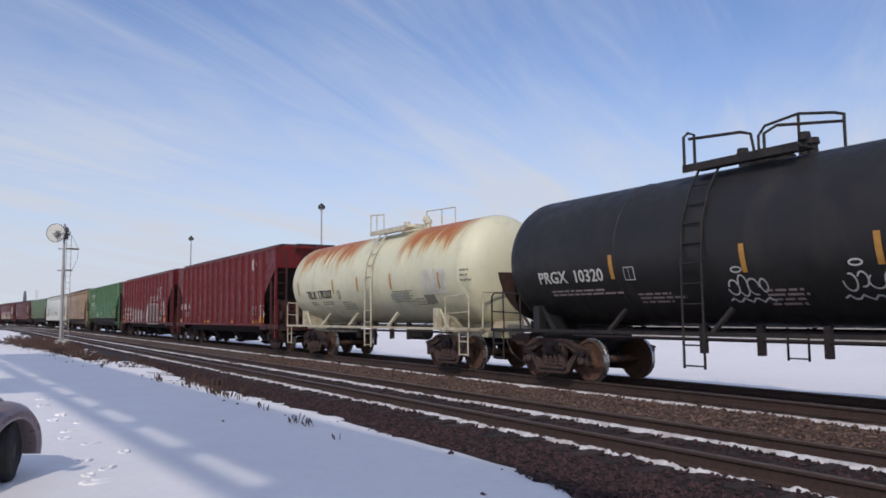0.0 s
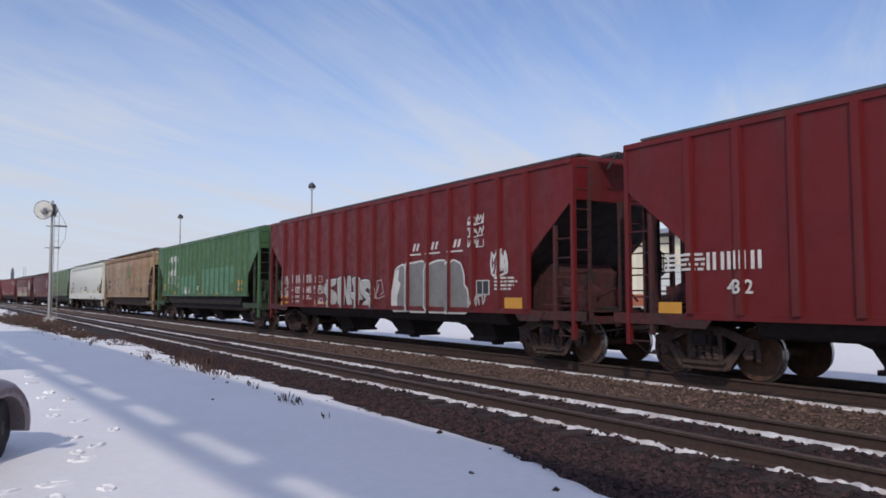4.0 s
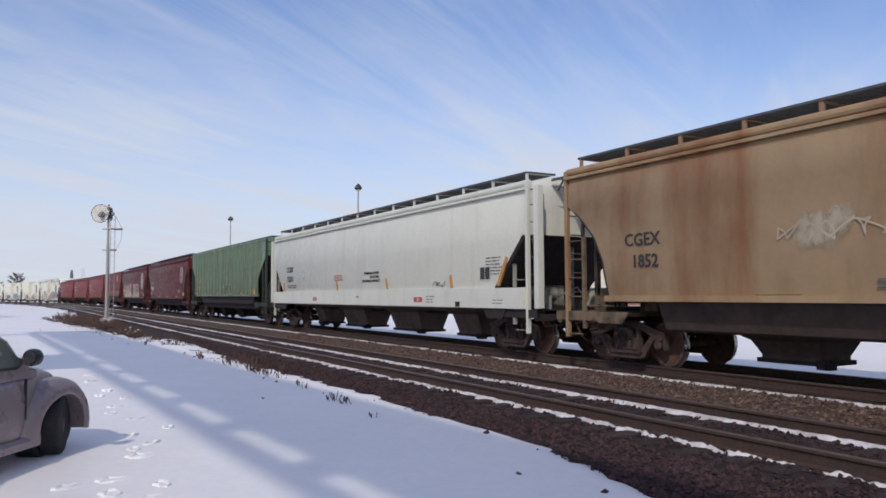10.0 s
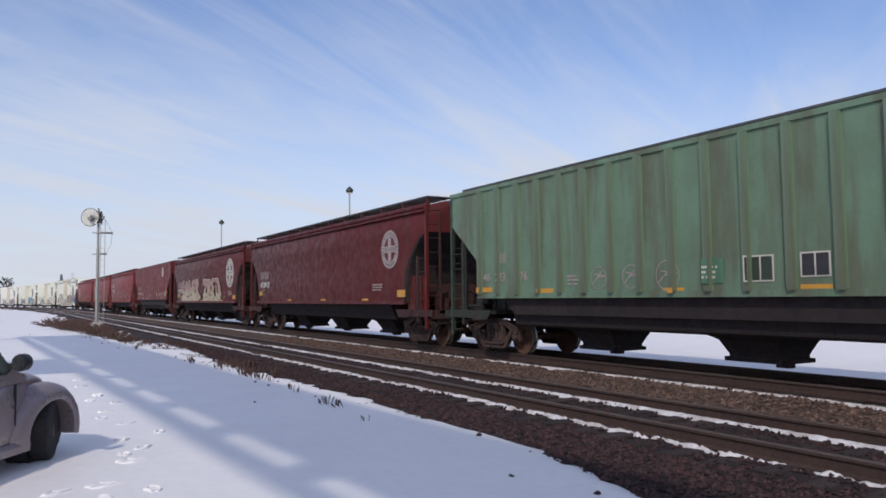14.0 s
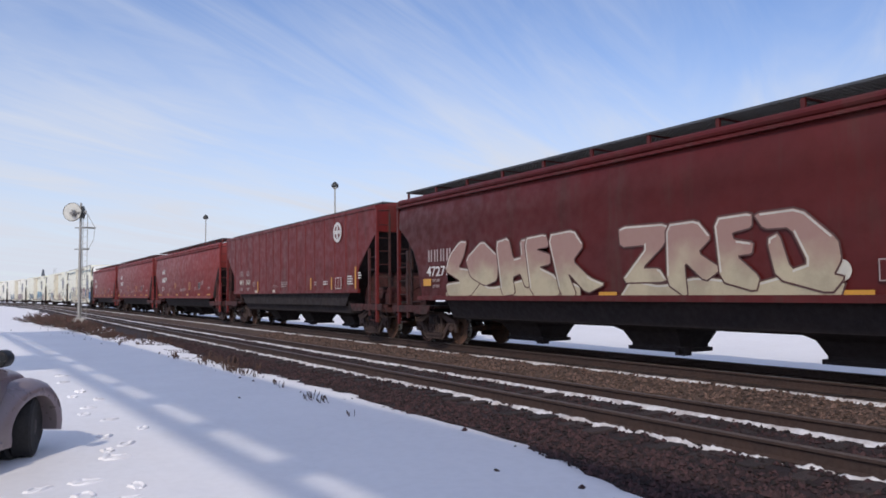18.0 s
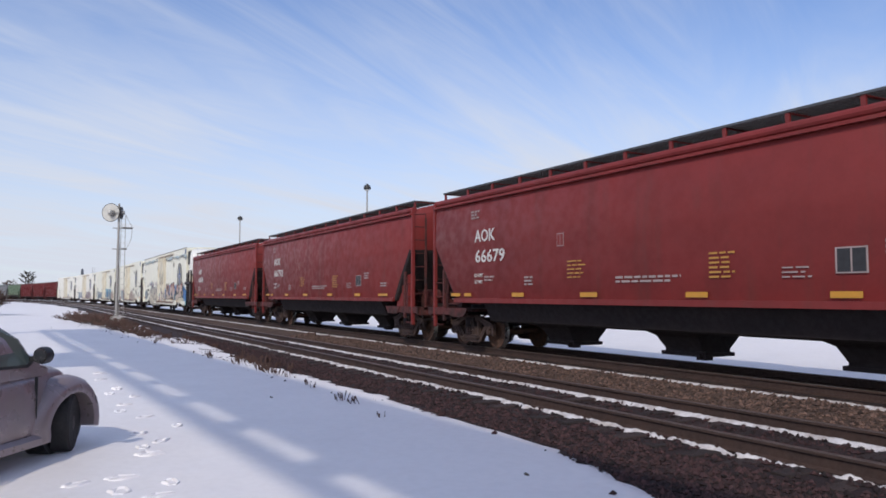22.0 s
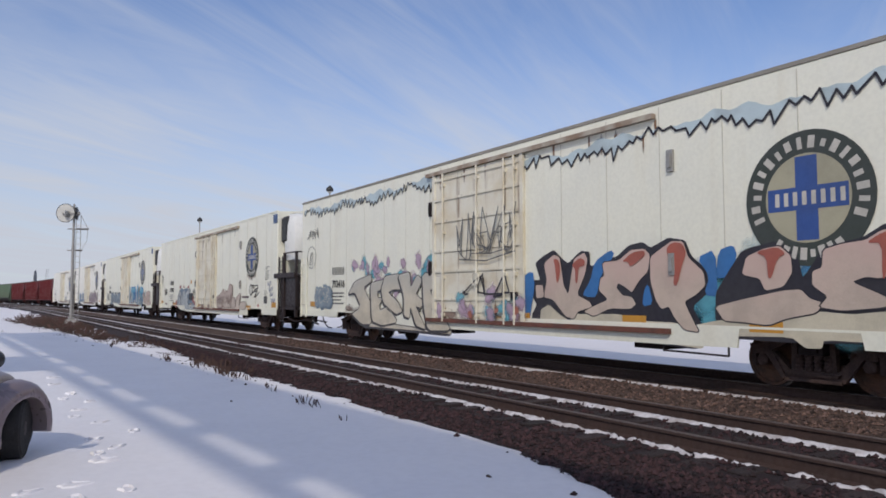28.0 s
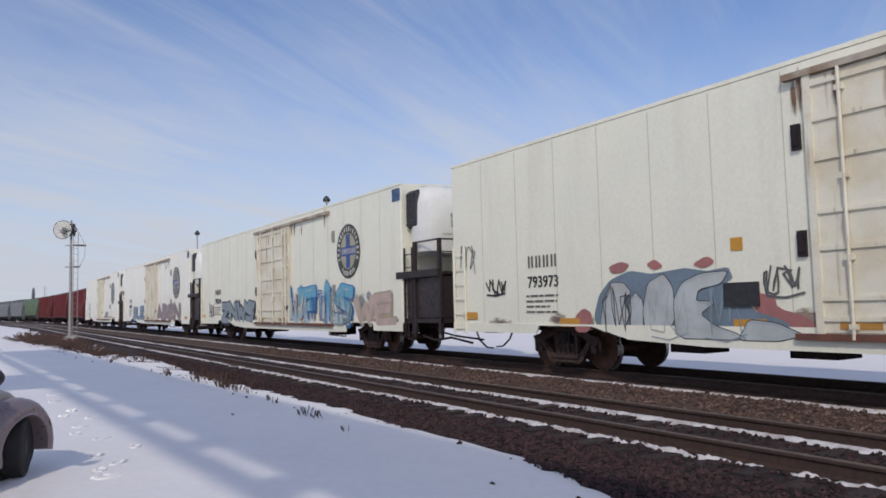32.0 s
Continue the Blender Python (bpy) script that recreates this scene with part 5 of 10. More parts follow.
def loop_tag(car, x, z, r, mat, y, seed):
    """A round-handed tag: a row of loops, a flourish below and a small ring above."""
    rnd = random.Random(seed)
    bm, step = bmesh.new(), [0.0]
    for k in range(4):
        cx, cz, a0 = x + 1.55 * r * k, z + rnd.uniform(-0.3, 0.3) * r, rnd.uniform(0, 6.28)
        tall, wide, turn = rnd.uniform(0.7, 1.5), rnd.uniform(0.55, 1.0), rnd.randrange(9, 15)
        ribbon(bm, [(cx + r * wide * math.cos(a0 + 0.45 * i) + 0.02 * i * r, cz + r * tall * math.sin(a0 + 0.45 * i)) for i in range(turn)], 0.013, y, step)
    ribbon(bm, [(x - 1.2 * r + 0.55 * r * i, z - 1.9 * r + 0.3 * r * math.sin(i * 1.9)) for i in range(13)], 0.014, y, step)
    ribbon(bm, [(x + 1.4 * r + 0.8 * r * math.cos(0.5 * i), z + 2.2 * r + 0.35 * r * math.sin(0.5 * i)) for i in range(14)], 0.013, y, step)
    return part("tag_scribble", bm, mat, car)


def grown(pts, w):
    """The outline pushed out by w on all sides."""
    area = sum(a[0] * b[1] - b[0] * a[1] for a, b in zip(pts, pts[1:] + pts[:1]))
    sg = 1 if area > 0 else -1
    out = []
    for i, (x, z) in enumerate(pts):
        (ax, az), (bx, bz) = pts[i - 1], pts[(i + 1) % len(pts)]
        da, db = math.hypot(x - ax, z - az) or 1e-6, math.hypot(bx - x, bz - z) or 1e-6
        na, nb = (sg * (z - az) / da, -sg * (x - ax) / da), (sg * (bz - z) / db, -sg * (bx - x) / db)
        mx, mz = na[0] + nb[0], na[1] + nb[1]
        k = w / max(0.45, 1 + na[0] * nb[0] + na[1] * nb[1])
        out.append((x + mx * k, z + mz * k))
    return out


def rounded(pts, cut=0.13):
    """The outline with its corners cut once, as a spray can rounds them."""
    out = []
    for i, (x, z) in enumerate(pts):
        (ax, az), (bx, bz) = pts[i - 1], pts[(i + 1) % len(pts)]
        out += [(x + (ax - x) * cut, z + (az - z) * cut), (x + (bx - x) * cut, z + (bz - z) * cut)]
    return out


def patches(car, shapes, mat, y, cut=0.2):
    """Flat sprayed shapes with no contour."""
    for k, raw in enumerate(shapes):
        bm = bmesh.new()
        f = bm.faces.new([bm.verts.new((a, y - 0.0008 * k, b)) for a, b in rounded(list(raw), cut)])
        bm.normal_update()
        if f.normal.y > 0:
            f.normal_flip()
        bmesh.ops.triangulate(bm, faces=[f])
        part("mural_patch", bm, mat, car)


def mural(car, shapes, fill, edge, y, w=0.05, shine=None, drop=None):
    """Sprayed block letters, drawn by their outlines: a dark contour, a filled face, thin highlights."""
    for k, raw in enumerate(shapes):
        pts = rounded(list(raw))
        base = None
        layers = ([([(a + drop[0], b + drop[1]) for a, b in grown(pts, w)], edge, -0.0012)] if drop else []) + [(grown(pts, w), edge, 0.0), (pts, fill, 0.0014)]
        for outline, mat, dy in layers:
            bm = bmesh.new()
            f = bm.faces.new([bm.verts.new((a, y - 0.0032 * k - dy, b)) for a, b in outline])
            bm.normal_update()
            if f.normal.y > 0:
                f.normal_flip()
            bmesh.ops.triangulate(bm, faces=[f])
            ob = part("mural_letter" if base is None else "mural_layer", bm, mat, base or car)
            base = base or ob
        if shine:
            bm = bmesh.new()
            inner, deep = grown(pts, -0.012), grown(pts, -0.045)
            for i in range(len(pts)):
                j = (i + 1) % len(pts)
                up = (inner[i][0] - deep[i][0]) * -0.6 + (inner[i][1] - deep[i][1]) * 0.8
                if up > 0.006 and math.hypot(inner[j][0] - inner[i][0], inner[j][1] - inner[i][1]) > 0.08:
                    bm.faces.new([bm.verts.new((a, y - 0.0032 * k - 0.0022, b)) for a, b in (inner[i], inner[j], deep[j], deep[i])])
            part("mural_highlight", bm, shine, base, kind="stuff")


SPRAY = {}


def spray_mesh(mat):
    """A soft-edged disc of sprayed paint, one metre in radius, that thins out towards its rim."""
    if mat.name in SPRAY:
        return SPRAY[mat.name]
    m = mat.copy()
    m.name = "soft_" + mat.name
    nt = m.node_tree
    n, l = nt.nodes.new, nt.links.new
    tc, ln, mr, ns, mul = n("ShaderNodeTexCoord"), n("ShaderNodeVectorMath"), n("ShaderNodeMapRange"), n("ShaderNodeTexNoise"), n("ShaderNodeMath")
    ln.operation = "LENGTH"
    l(tc.outputs["Object"], ln.inputs[0])
    add = n("ShaderNodeMath")
    add.operation = "ADD"
    ns.inputs["Scale"].default_value, ns.inputs["Detail"].default_value = 2.2, 5
    l(tc.outputs["Object"], ns.inputs["Vector"])
    mul.operation = "MULTIPLY"
    mul.inputs[1].default_value = 0.9
    l(ns.outputs[0], mul.inputs[0])
    l(ln.outputs["Value"], add.inputs[0])
    l(mul.outputs[0], add.inputs[1])
    mr.interpolation_type = "SMOOTHSTEP"
    for i, v in enumerate((0.75, 1.25, 0.85, 0.0)):
        mr.inputs[i + 1].default_value = v
    l(add.outputs[0], mr.inputs[0])
    l(mr.outputs[0], nt.nodes["Principled BSDF"].inputs["Alpha"])
    bm = bmesh.new()
    bm.faces.new([bm.verts.new((math.cos(math.tau * q / 18), 0, math.sin(math.tau * q / 18))) for q in range(17, -1, -1)])
    SPRAY[mat.name] = mesh_of("spray_patch", bm, m)
    return SPRAY[mat.name]


def spray_cloud(car, x0, x1, z0, z1, mats, y, seed, n=14, size=0.35, name="spray_patch"):
    """Overlapping soft patches of sprayed colour."""
    rnd = random.Random(seed)
    for m_i, mat in enumerate(mats):
        for k in range(n):
            s = size * rnd.uniform(0.7, 1.5)
            cx, cz = rnd.uniform(x0 + s * 0.4, max(x0 + s * 0.5, x1 - s * 0.4)), rnd.uniform(z0 + s * 0.5, max(z0 + s * 0.55, z1 - s * 0.4))
            part(name, spray_mesh(mat), None, car, at=pose(cx, y - m_i * 0.001 - k * 0.00006, cz, 0, rnd.uniform(0, 360), 0) @ Matrix.Diagonal((s * rnd.uniform(1, 1.5), 1, s * rnd.uniform(0.7, 1.0), 1)))


def over_posts(car, i, tags=("lettering", "stencil_text", "brand_mark", "graffiti_letter", "paint_layer", "tag_scribble", "stripe", "block_emblem", "reflector_strip", "data_panel", "panel_field", "round_emblem", "emblem_field", "emblem_cross", "mural_letter", "mural_layer", "mural_highlight")):
    """Where a painted mark crosses a side post, its paint lies on the post's face as well."""
    spread_marks(car, i)
    posts, depth = RIBS[car.name]
    for ob in list(car.children_recursive):
        if ob.type != "MESH" or ob.name.split(".")[0] not in tags:
            continue
        off = ob.matrix_basis.translation.x
        xs = [v.co.x + off for v in ob.data.vertices]
        near = [p for p in posts if min(xs) - 0.07 < p < max(xs) + 0.07]
        if not near:
            continue
        full = bmesh.new()
        full.from_mesh(ob.data)
        for p in near:
            bm = bmesh.new()
            bm.from_mesh(ob.data)
            for edge, side in ((p - 0.062, -1), (p + 0.062, 1)):
                bmesh.ops.bisect_plane(bm, geom=bm.verts[:] + bm.edges[:] + bm.faces[:], plane_co=(edge - off, 0, 0), plane_no=(side, 0, 0), clear_outer=True)
            for v in bm.verts:
                v.co.y -= depth + 0.008
            tmp = bpy.data.meshes.new("strip")
            bm.to_mesh(tmp)
            bm.free()
            full.from_mesh(tmp)
            bpy.data.meshes.remove(tmp)
        ob.data = ob.data.copy()
        full.to_mesh(ob.data)
        full.free()


def disc(bm, x, z, r, y, n=40, hole=0.0):
    if hole:
        ring = [[bm.verts.new((x + q * math.cos(math.tau * i / n), y, z + q * math.sin(math.tau * i / n))) for i in range(n)] for q in (r, hole)]
        for i in range(n):
            bm.faces.new((ring[0][(i + 1) % n], ring[0][i], ring[1][i], ring[1][(i + 1) % n]))
    else:
        bm.faces.new([bm.verts.new((x + r * math.cos(math.tau * i / n), y, z + r * math.sin(math.tau * i / n))) for i in range(n - 1, -1, -1)])


def roundel(car, x, z, r, ring, field, cross, y, bars=None, name="round_emblem"):
    """Round emblem: a ring, a field and a cross; its letters are plain bars."""
    bm = bmesh.new()
    disc(bm, x, z, r, y)
    base = part(name, bm, ring, car)
    bm = bmesh.new()
    disc(bm, x, z, r * 0.66, y - 0.003)
    part("emblem_field", bm, field, base)
    bm = bmesh.new()
    a, b = r * 0.17, r * 0.62
    yy = y - 0.006
    for x0, x1, z0, z1, o in ((-a, a, -b, b, 0), (-b, b, -a, a, 0.0008)):
        bm.faces.new([bm.verts.new((x + u, yy - o, z + v)) for u, v in ((x0, z0), (x0, z1), (x1, z1), (x1, z0))][::-1])
    part("emblem_cross", bm, cross, base)
    if bars:
        bm = bmesh.new()
        for k in range(26):
            ang = math.radians(200 - 220 * k / 17) if k < 18 else math.radians(235 + 70 * (k - 18) / 7)
            c, s = math.cos(ang), math.sin(ang)
            u0, u1, h = r * (0.73 + 0.03 * (k % 3 == 1)), r * (0.91 - 0.04 * (k % 4 == 2)), r * (0.038 + 0.014 * (k % 2))
            q = [(u0, -h), (u1, -h), (u1, h), (u0, h)]
            bm.faces.new([bm.verts.new((x + c * u - s * v, yy, z + s * u + c * v)) for u, v in q][::-1])
        for k in range(8):
            u = -r * 0.5 + r * k * 0.143
            bm.faces.new([bm.verts.new((x + p, yy - 0.002, z + q)) for p, q in ((u, -r * 0.1), (u, r * 0.1), (u + r * 0.07, r * 0.1), (u + r * 0.07, -r * 0.1))][::-1])
        part("emblem_lettering", bm, bars, base, kind="stuff")
    return base


def brand_bars(car, x, z, w, h, n, mat, y, lean=0.0, name="brand_mark"):
    """A painted company mark as plain upright bars."""
    cw = w / n
    for i in range(n):
        a = x - w / 2 + i * cw
        for u0, u1 in ((0.10, 0.34), (0.54, 0.78)):
            bm = bmesh.new()
            bm.faces.new([bm.verts.new((a + cw * u + lean * h * v, y, z - h / 2 + h * v)) for u, v in ((u0, 0), (u0, 1), (u1, 1), (u1, 0))][::-1])
            part(name, bm, mat, car)


def notice_panel(car, x, z, w, h, y, frame, inner, name="data_panel"):
    bm = bmesh.new()
    box(bm, x - w / 2, x + w / 2, y, y + 0.006, z - h / 2, z + h / 2)
    base = part(name, bm, frame, car)
    for k in (-1, 1):
        bm = bmesh.new()
        box(bm, x + k * w * 0.235 - w * 0.205, x + k * w * 0.235 + w * 0.205, y - 0.004, y, z - h * 0.44, z + h * 0.44)
        part("panel_field", bm, inner, base)
    return base


def marks(car, y, yellow=(), text=(), bars=(), panels=(), white=None):
    """Yellow strips, lettering, stencil lines and data panels of one car's side."""
    for x, z, w, h in yellow:
        plate(car, "reflector_strip", REFLECT_YELLOW, x - w / 2, x + w / 2, z - h / 2, z + h / 2, y - 0.004, 0.008)
    for body, size, x, z, mat, *wide in text:
        side_text(car, body, size, x, z, mat, y - 0.003, stretch=wide[0] if wide else 1.0)
    for k, (x, z, rows, w, mat) in enumerate(bars):
        text_bars(car, mat, x, z, rows, w, 0.045, 0.085, y - 0.004, seed=int(abs(x) * 100) + k)
    for x, z, w, h, f, i in panels:
        notice_panel(car, x, z, w, h, y - 0.006, f, i)


def on_shell(ob, z_mid=2.70, r=1.5, lift=0.022):
    """Bends a flat marking round the tank's barrel."""
    for q in (ob, *ob.children):
        z0 = q.matrix_basis.translation.z
        for v in q.data.vertices:
            v.co.y += -math.sqrt(max(0.01, r * r - (v.co.z + z0 - z_mid) ** 2)) - lift
    return ob

# ---- ties and loose ballast ----
def build_ties():
    bm = bmesh.new()
    box(bm, -0.115, 0.115, -1.3, 1.3, -0.335, -0.172)
    bmesh.ops.bevel(bm, geom=[e for e in bm.edges], offset=0.012, segments=1, affect="EDGES")
    tie_me = mesh_of("tie", bm, TIE)
    rnd = random.Random(7)
    for base, centre in ((near_track, NEAR_TRACK), (far_track, FAR_TRACK)):
        s = 5.0
        for k in range(145):
            part("tie", tie_me, None, base, at=pose(s + rnd.uniform(-0.03, 0.03), centre + rnd.uniform(-0.06, 0.06), rnd.uniform(-0.012, 0.008), 0, 0, rnd.uniform(-0.9, 0.9)))
            s -= 0.535
        bm = bmesh.new()
        while s > -330:
            x, y, a = on_line(s, centre)
            v = box(bm, -0.115, 0.115, -1.3, 1.3, -0.32, -0.172)
            m = pose(x, y, 0, 0, 0, math.degrees(a))
            for q in v:
                q.co = m @ q.co
            s -= 0.535
        part("far_ties", bm, TIE, base, kind="stuff")


build_ties()


def build_stones(count=74000):
    """Loose stones on the bed, thicker where the viewer stands close."""
    rnd = np.random.RandomState(5)
    u = rnd.rand(count * 2)
    s = 2.5 - 34 * u ** 1.6
    o = 4.3 + 6.85 * rnd.rand(count * 2) ** 1.35
    off_tie = (np.abs(o - NEAR_TRACK) > 1.32) | (rnd.rand(count * 2) < 0.35)
    s, o = s[off_tie][:count], o[off_tie][:count]
    n = len(s)
    z = np.array([bed_height(a, b) for a, b in zip(s, o)])
    low = o < 5.6   # some lie loose on the edge of the snow
    snow_z = np.array([ground_height(a, b) if q else -9 for a, b, q in zip(s, o, low)])
    keep = (z > snow_z) | (rnd.rand(n) < 0.0012 * np.clip((o - 4.2) / 0.4, 0, 1))
    s, o, z = s[keep], o[keep], np.maximum(z, snow_z)[keep]
    n = len(s)
    r = 0.016 + 0.028 * rnd.rand(n) ** 1.5
    base = np.array([(1, 0, 0), (-1, 0, 0), (0, 1, 0), (0, -1, 0), (0, 0, 1), (0, 0, -1)], float)
    v = base[None] * (0.65 + 0.7 * rnd.rand(n, 6, 1)) + 0.3 * (rnd.rand(n, 6, 3) - 0.5)
    a = rnd.rand(n) * 6.283
    ca, sa = np.cos(a)[:, None], np.sin(a)[:, None]
    x, y = v[:, :, 0] * ca - v[:, :, 1] * sa, v[:, :, 0] * sa + v[:, :, 1] * ca
    v = np.stack([x, y, v[:, :, 2] * 0.75], -1) * r[:, None, None] + np.stack([s, o, z + r * 0.25], -1)[:, None, :]
    tri = np.array([(0, 2, 4), (2, 1, 4), (1, 3, 4), (3, 0, 4), (2, 0, 5), (1, 2, 5), (3, 1, 5), (0, 3, 5)])
    shoulder = (o < 6.25) | ((o > 8.9) & (o < 11.0))
    middle = (o > 8.9) & (o < 11.0)
    for pick, mat, label in ((~shoulder, STONE, "loose dark stones between the ties"), (middle, MID_STONE, "tan crushed stones between the two tracks"), (shoulder & ~middle, EDGE_STONE, "loose brown crushed stones on the trackbed's shoulders")):
        vv = v[pick]
        f = (tri[None] + 6 * np.arange(len(vv))[:, None, None]).reshape(-1, 3)
        me = bpy.data.meshes.new("ballast_stones")
        me.from_pydata(vv.reshape(-1, 3).tolist(), [], f.tolist())
        me.materials.append(mat)
        tagged(new("ballast_stones", me), label, "ballast stones", kind="stuff")


build_stones()


def build_grit():
    """Kicked-out grit and clods that lie on the snow along the gravel."""
    rnd = random.Random(41)
    verts, faces = [], []
    for k in range(5200):
        x = 1.0 - 50 * rnd.random() ** 1.15
        wide = 0.07 + 0.032 * max(0.0, -x - 9)
        y = 5.45 - 0.55 / (1 + math.exp(min(50, (-5.9 - x)))) + min(0.3, 0.012 * max(0.0, -x - 10)) - abs(rnd.gauss(0, wide))
        if noise.noise((x * 0.8, y * 2.2, 1.3)) < 0.12:
            continue
        r, z = rnd.uniform(0.007, 0.022) * (1 + 0.03 * max(0, -x - 10)), ground_height(x, y)
        b = len(verts)
        verts += [(x + r * rnd.uniform(0.7, 1.5) * c, y + r * rnd.uniform(0.7, 1.3) * q, z + r * h) for c, q, h in ((1, 0, 0.1), (0, 1, 0.1), (-1, 0, 0.1), (0, -1, 0.1), (0, 0, 0.75), (0, 0, -0.5))]
        faces += [(b + i, b + j, b + m) for i, j, m in ((0, 1, 4), (1, 2, 4), (2, 3, 4), (3, 0, 4), (1, 0, 5), (2, 1, 5), (3, 2, 5), (0, 3, 5))]
    me = bpy.data.meshes.new("edge_grit")
    me.from_pydata(verts, [], faces)
    me.materials.append(EDGE_STONE)
    tagged(new("edge_grit", me), "brown grit and clods scattered on the snow's edge", "grit", kind="stuff")


build_grit()


# ---- dry weeds along the edge of the snow ----
def weed_mesh(seed, h, stems):
    rnd = random.Random(seed)
    bm = bmesh.new()
    for k in range(stems):
        x, y = rnd.gauss(0, 0.06), rnd.gauss(0, 0.05)
        a, lean = rnd.uniform(0, 6.28), rnd.uniform(0.02, 0.16)
        top = Vector((x + lean * math.cos(a), y + lean * math.sin(a), h * rnd.uniform(0.55, 1.1)))
        mid = Vector((x, y, -0.05)).lerp(top, 0.5) + Vector((rnd.uniform(-0.02, 0.02), rnd.uniform(-0.02, 0.02), 0))
        tube(bm, [(x, y, -0.06), mid, top], 0.007, 4)
        for j in range(3):   # shrivelled seed heads and leaves
            p = mid.lerp(top, 0.35 + 0.3 * j)
            w = rnd.uniform(0.006, 0.013)
            loft(bm, [[p + Vector((q * w, q2 * w, dz)) for q, q2 in ((1, 0), (0, 1), (-1, 0), (0, -1))] for dz in (-0.03, 0.0, 0.035)])
    return mesh_of("dried_weed", bm, DRY_WEED)


def build_weeds():
    meshes = [weed_mesh(200 + k, 0.09 + 0.022 * k, 3 + k) for k in range(5)]
    rnd = random.Random(77)
    spots = [(-11.63, 4.62, 4), (-11.2, 4.66, 3), (-11.75, 4.55, 0), (-14.04, 4.81, 2), (-13.6, 4.78, 1), (-16.13, 4.85, 4), (-16.5, 4.9, 3), (-15.7, 4.95, 3), (-9.8, 4.5, 0)]
    for k in range(190):   # a ragged belt that widens away from the viewer
        x = -16.5 - 42 * rnd.random() ** 1.2
        wide = 0.5 + 1.3 * min(1, (-x - 16) / 14)
        y = 5.35 + min(0.3, 0.012 * (-x - 10)) - wide * rnd.random() ** 1.4
        if noise.noise((x * 0.45, y * 1.6, 5.5)) > -0.12:
            spots.append((x, y, rnd.randrange(5)))
    for x, y, k in spots:
        ob = new("dried_weed", meshes[k])
        ob.matrix_basis = pose(x, y, ground_height(x, y), 0, 0, rnd.uniform(0, 360)) @ Matrix.Diagonal((1, 1, 1, 1)) @ Matrix.Scale(rnd.uniform(0.6, 1.15) if x < -16.6 else 0.72, 4)
        tagged(ob, "brown dried weed standing in the snow by the gravel", "weed", "weeds along the gravel edge")


build_weeds()


def shrub(name, at, h, w, seed, label, twigs=160, mat=None):
    rnd = random.Random(seed)
    base = thing(name, pose(*at), label, "shrub")
    bm = bmesh.new()
    tips = []
    for k in range(twigs):
        a, r = rnd.uniform(0, 6.283), w * math.sqrt(rnd.random())
        foot = Vector((r * 0.35 * math.cos(a), r * 0.35 * math.sin(a), -0.1))
        tip = Vector((r * math.cos(a), r * math.sin(a), h * rnd.uniform(0.4, 1.0) * (1 - 0.4 * (r / w) ** 2)))
        mid = foot.lerp(tip, 0.5) + Vector((rnd.gauss(0, 0.06 * w), rnd.gauss(0, 0.06 * w), 0.08 * h))
        tube(bm, [foot, mid, tip], 0.012 + 0.006 * h, 3)
        tips.append((mid, tip))
    part("stem_tangle", bm, BARK, base, kind="stuff")
    bm = bmesh.new()
    for mid, tip in tips:
        for j in range(4):
            d = Vector((rnd.gauss(0, 1), rnd.gauss(0, 1), rnd.uniform(0, 1))) * 0.16 * h
            p = mid.lerp(tip, rnd.random())
            tube(bm, [p, p + d], 0.008 + 0.004 * h, 3)
    part("twig_tangle", bm, mat or DRY_WEED, base, kind="stuff")
    return base


for k, (x, y, h, w) in enumerate(((-43.5, 4.05, 0.6, 0.9), (-46.5, 3.75, 0.75, 1.1), (-48.5, 4.1, 0.7, 1.0), (-49.5, 3.45, 0.6, 1.0), (-53.0, 3.3, 0.75, 1.2), (-40.5, 4.2, 0.5, 0.8), (-37.0, 4.4, 0.42, 0.8), (-57.5, 3.0, 0.7, 1.4), (-51.0, 4.0, 0.6, 1.1), (-44.8, 4.7, 0.45, 0.7), (-34.0, 4.6, 0.32, 0.6), (-55.0, 4.0, 0.6, 1.2))):
    shrub("low_shrub", (x, y, ground_height(x, y)), h, w, 300 + k, "low tangle of red-brown leafless brush in the snow", 80, BRUSH_RED)
shrub("dead_bush", (-74.0, -3.6, -0.2), 2.9, 2.2, 330, "large brown leafless bush standing beyond the car", 260)


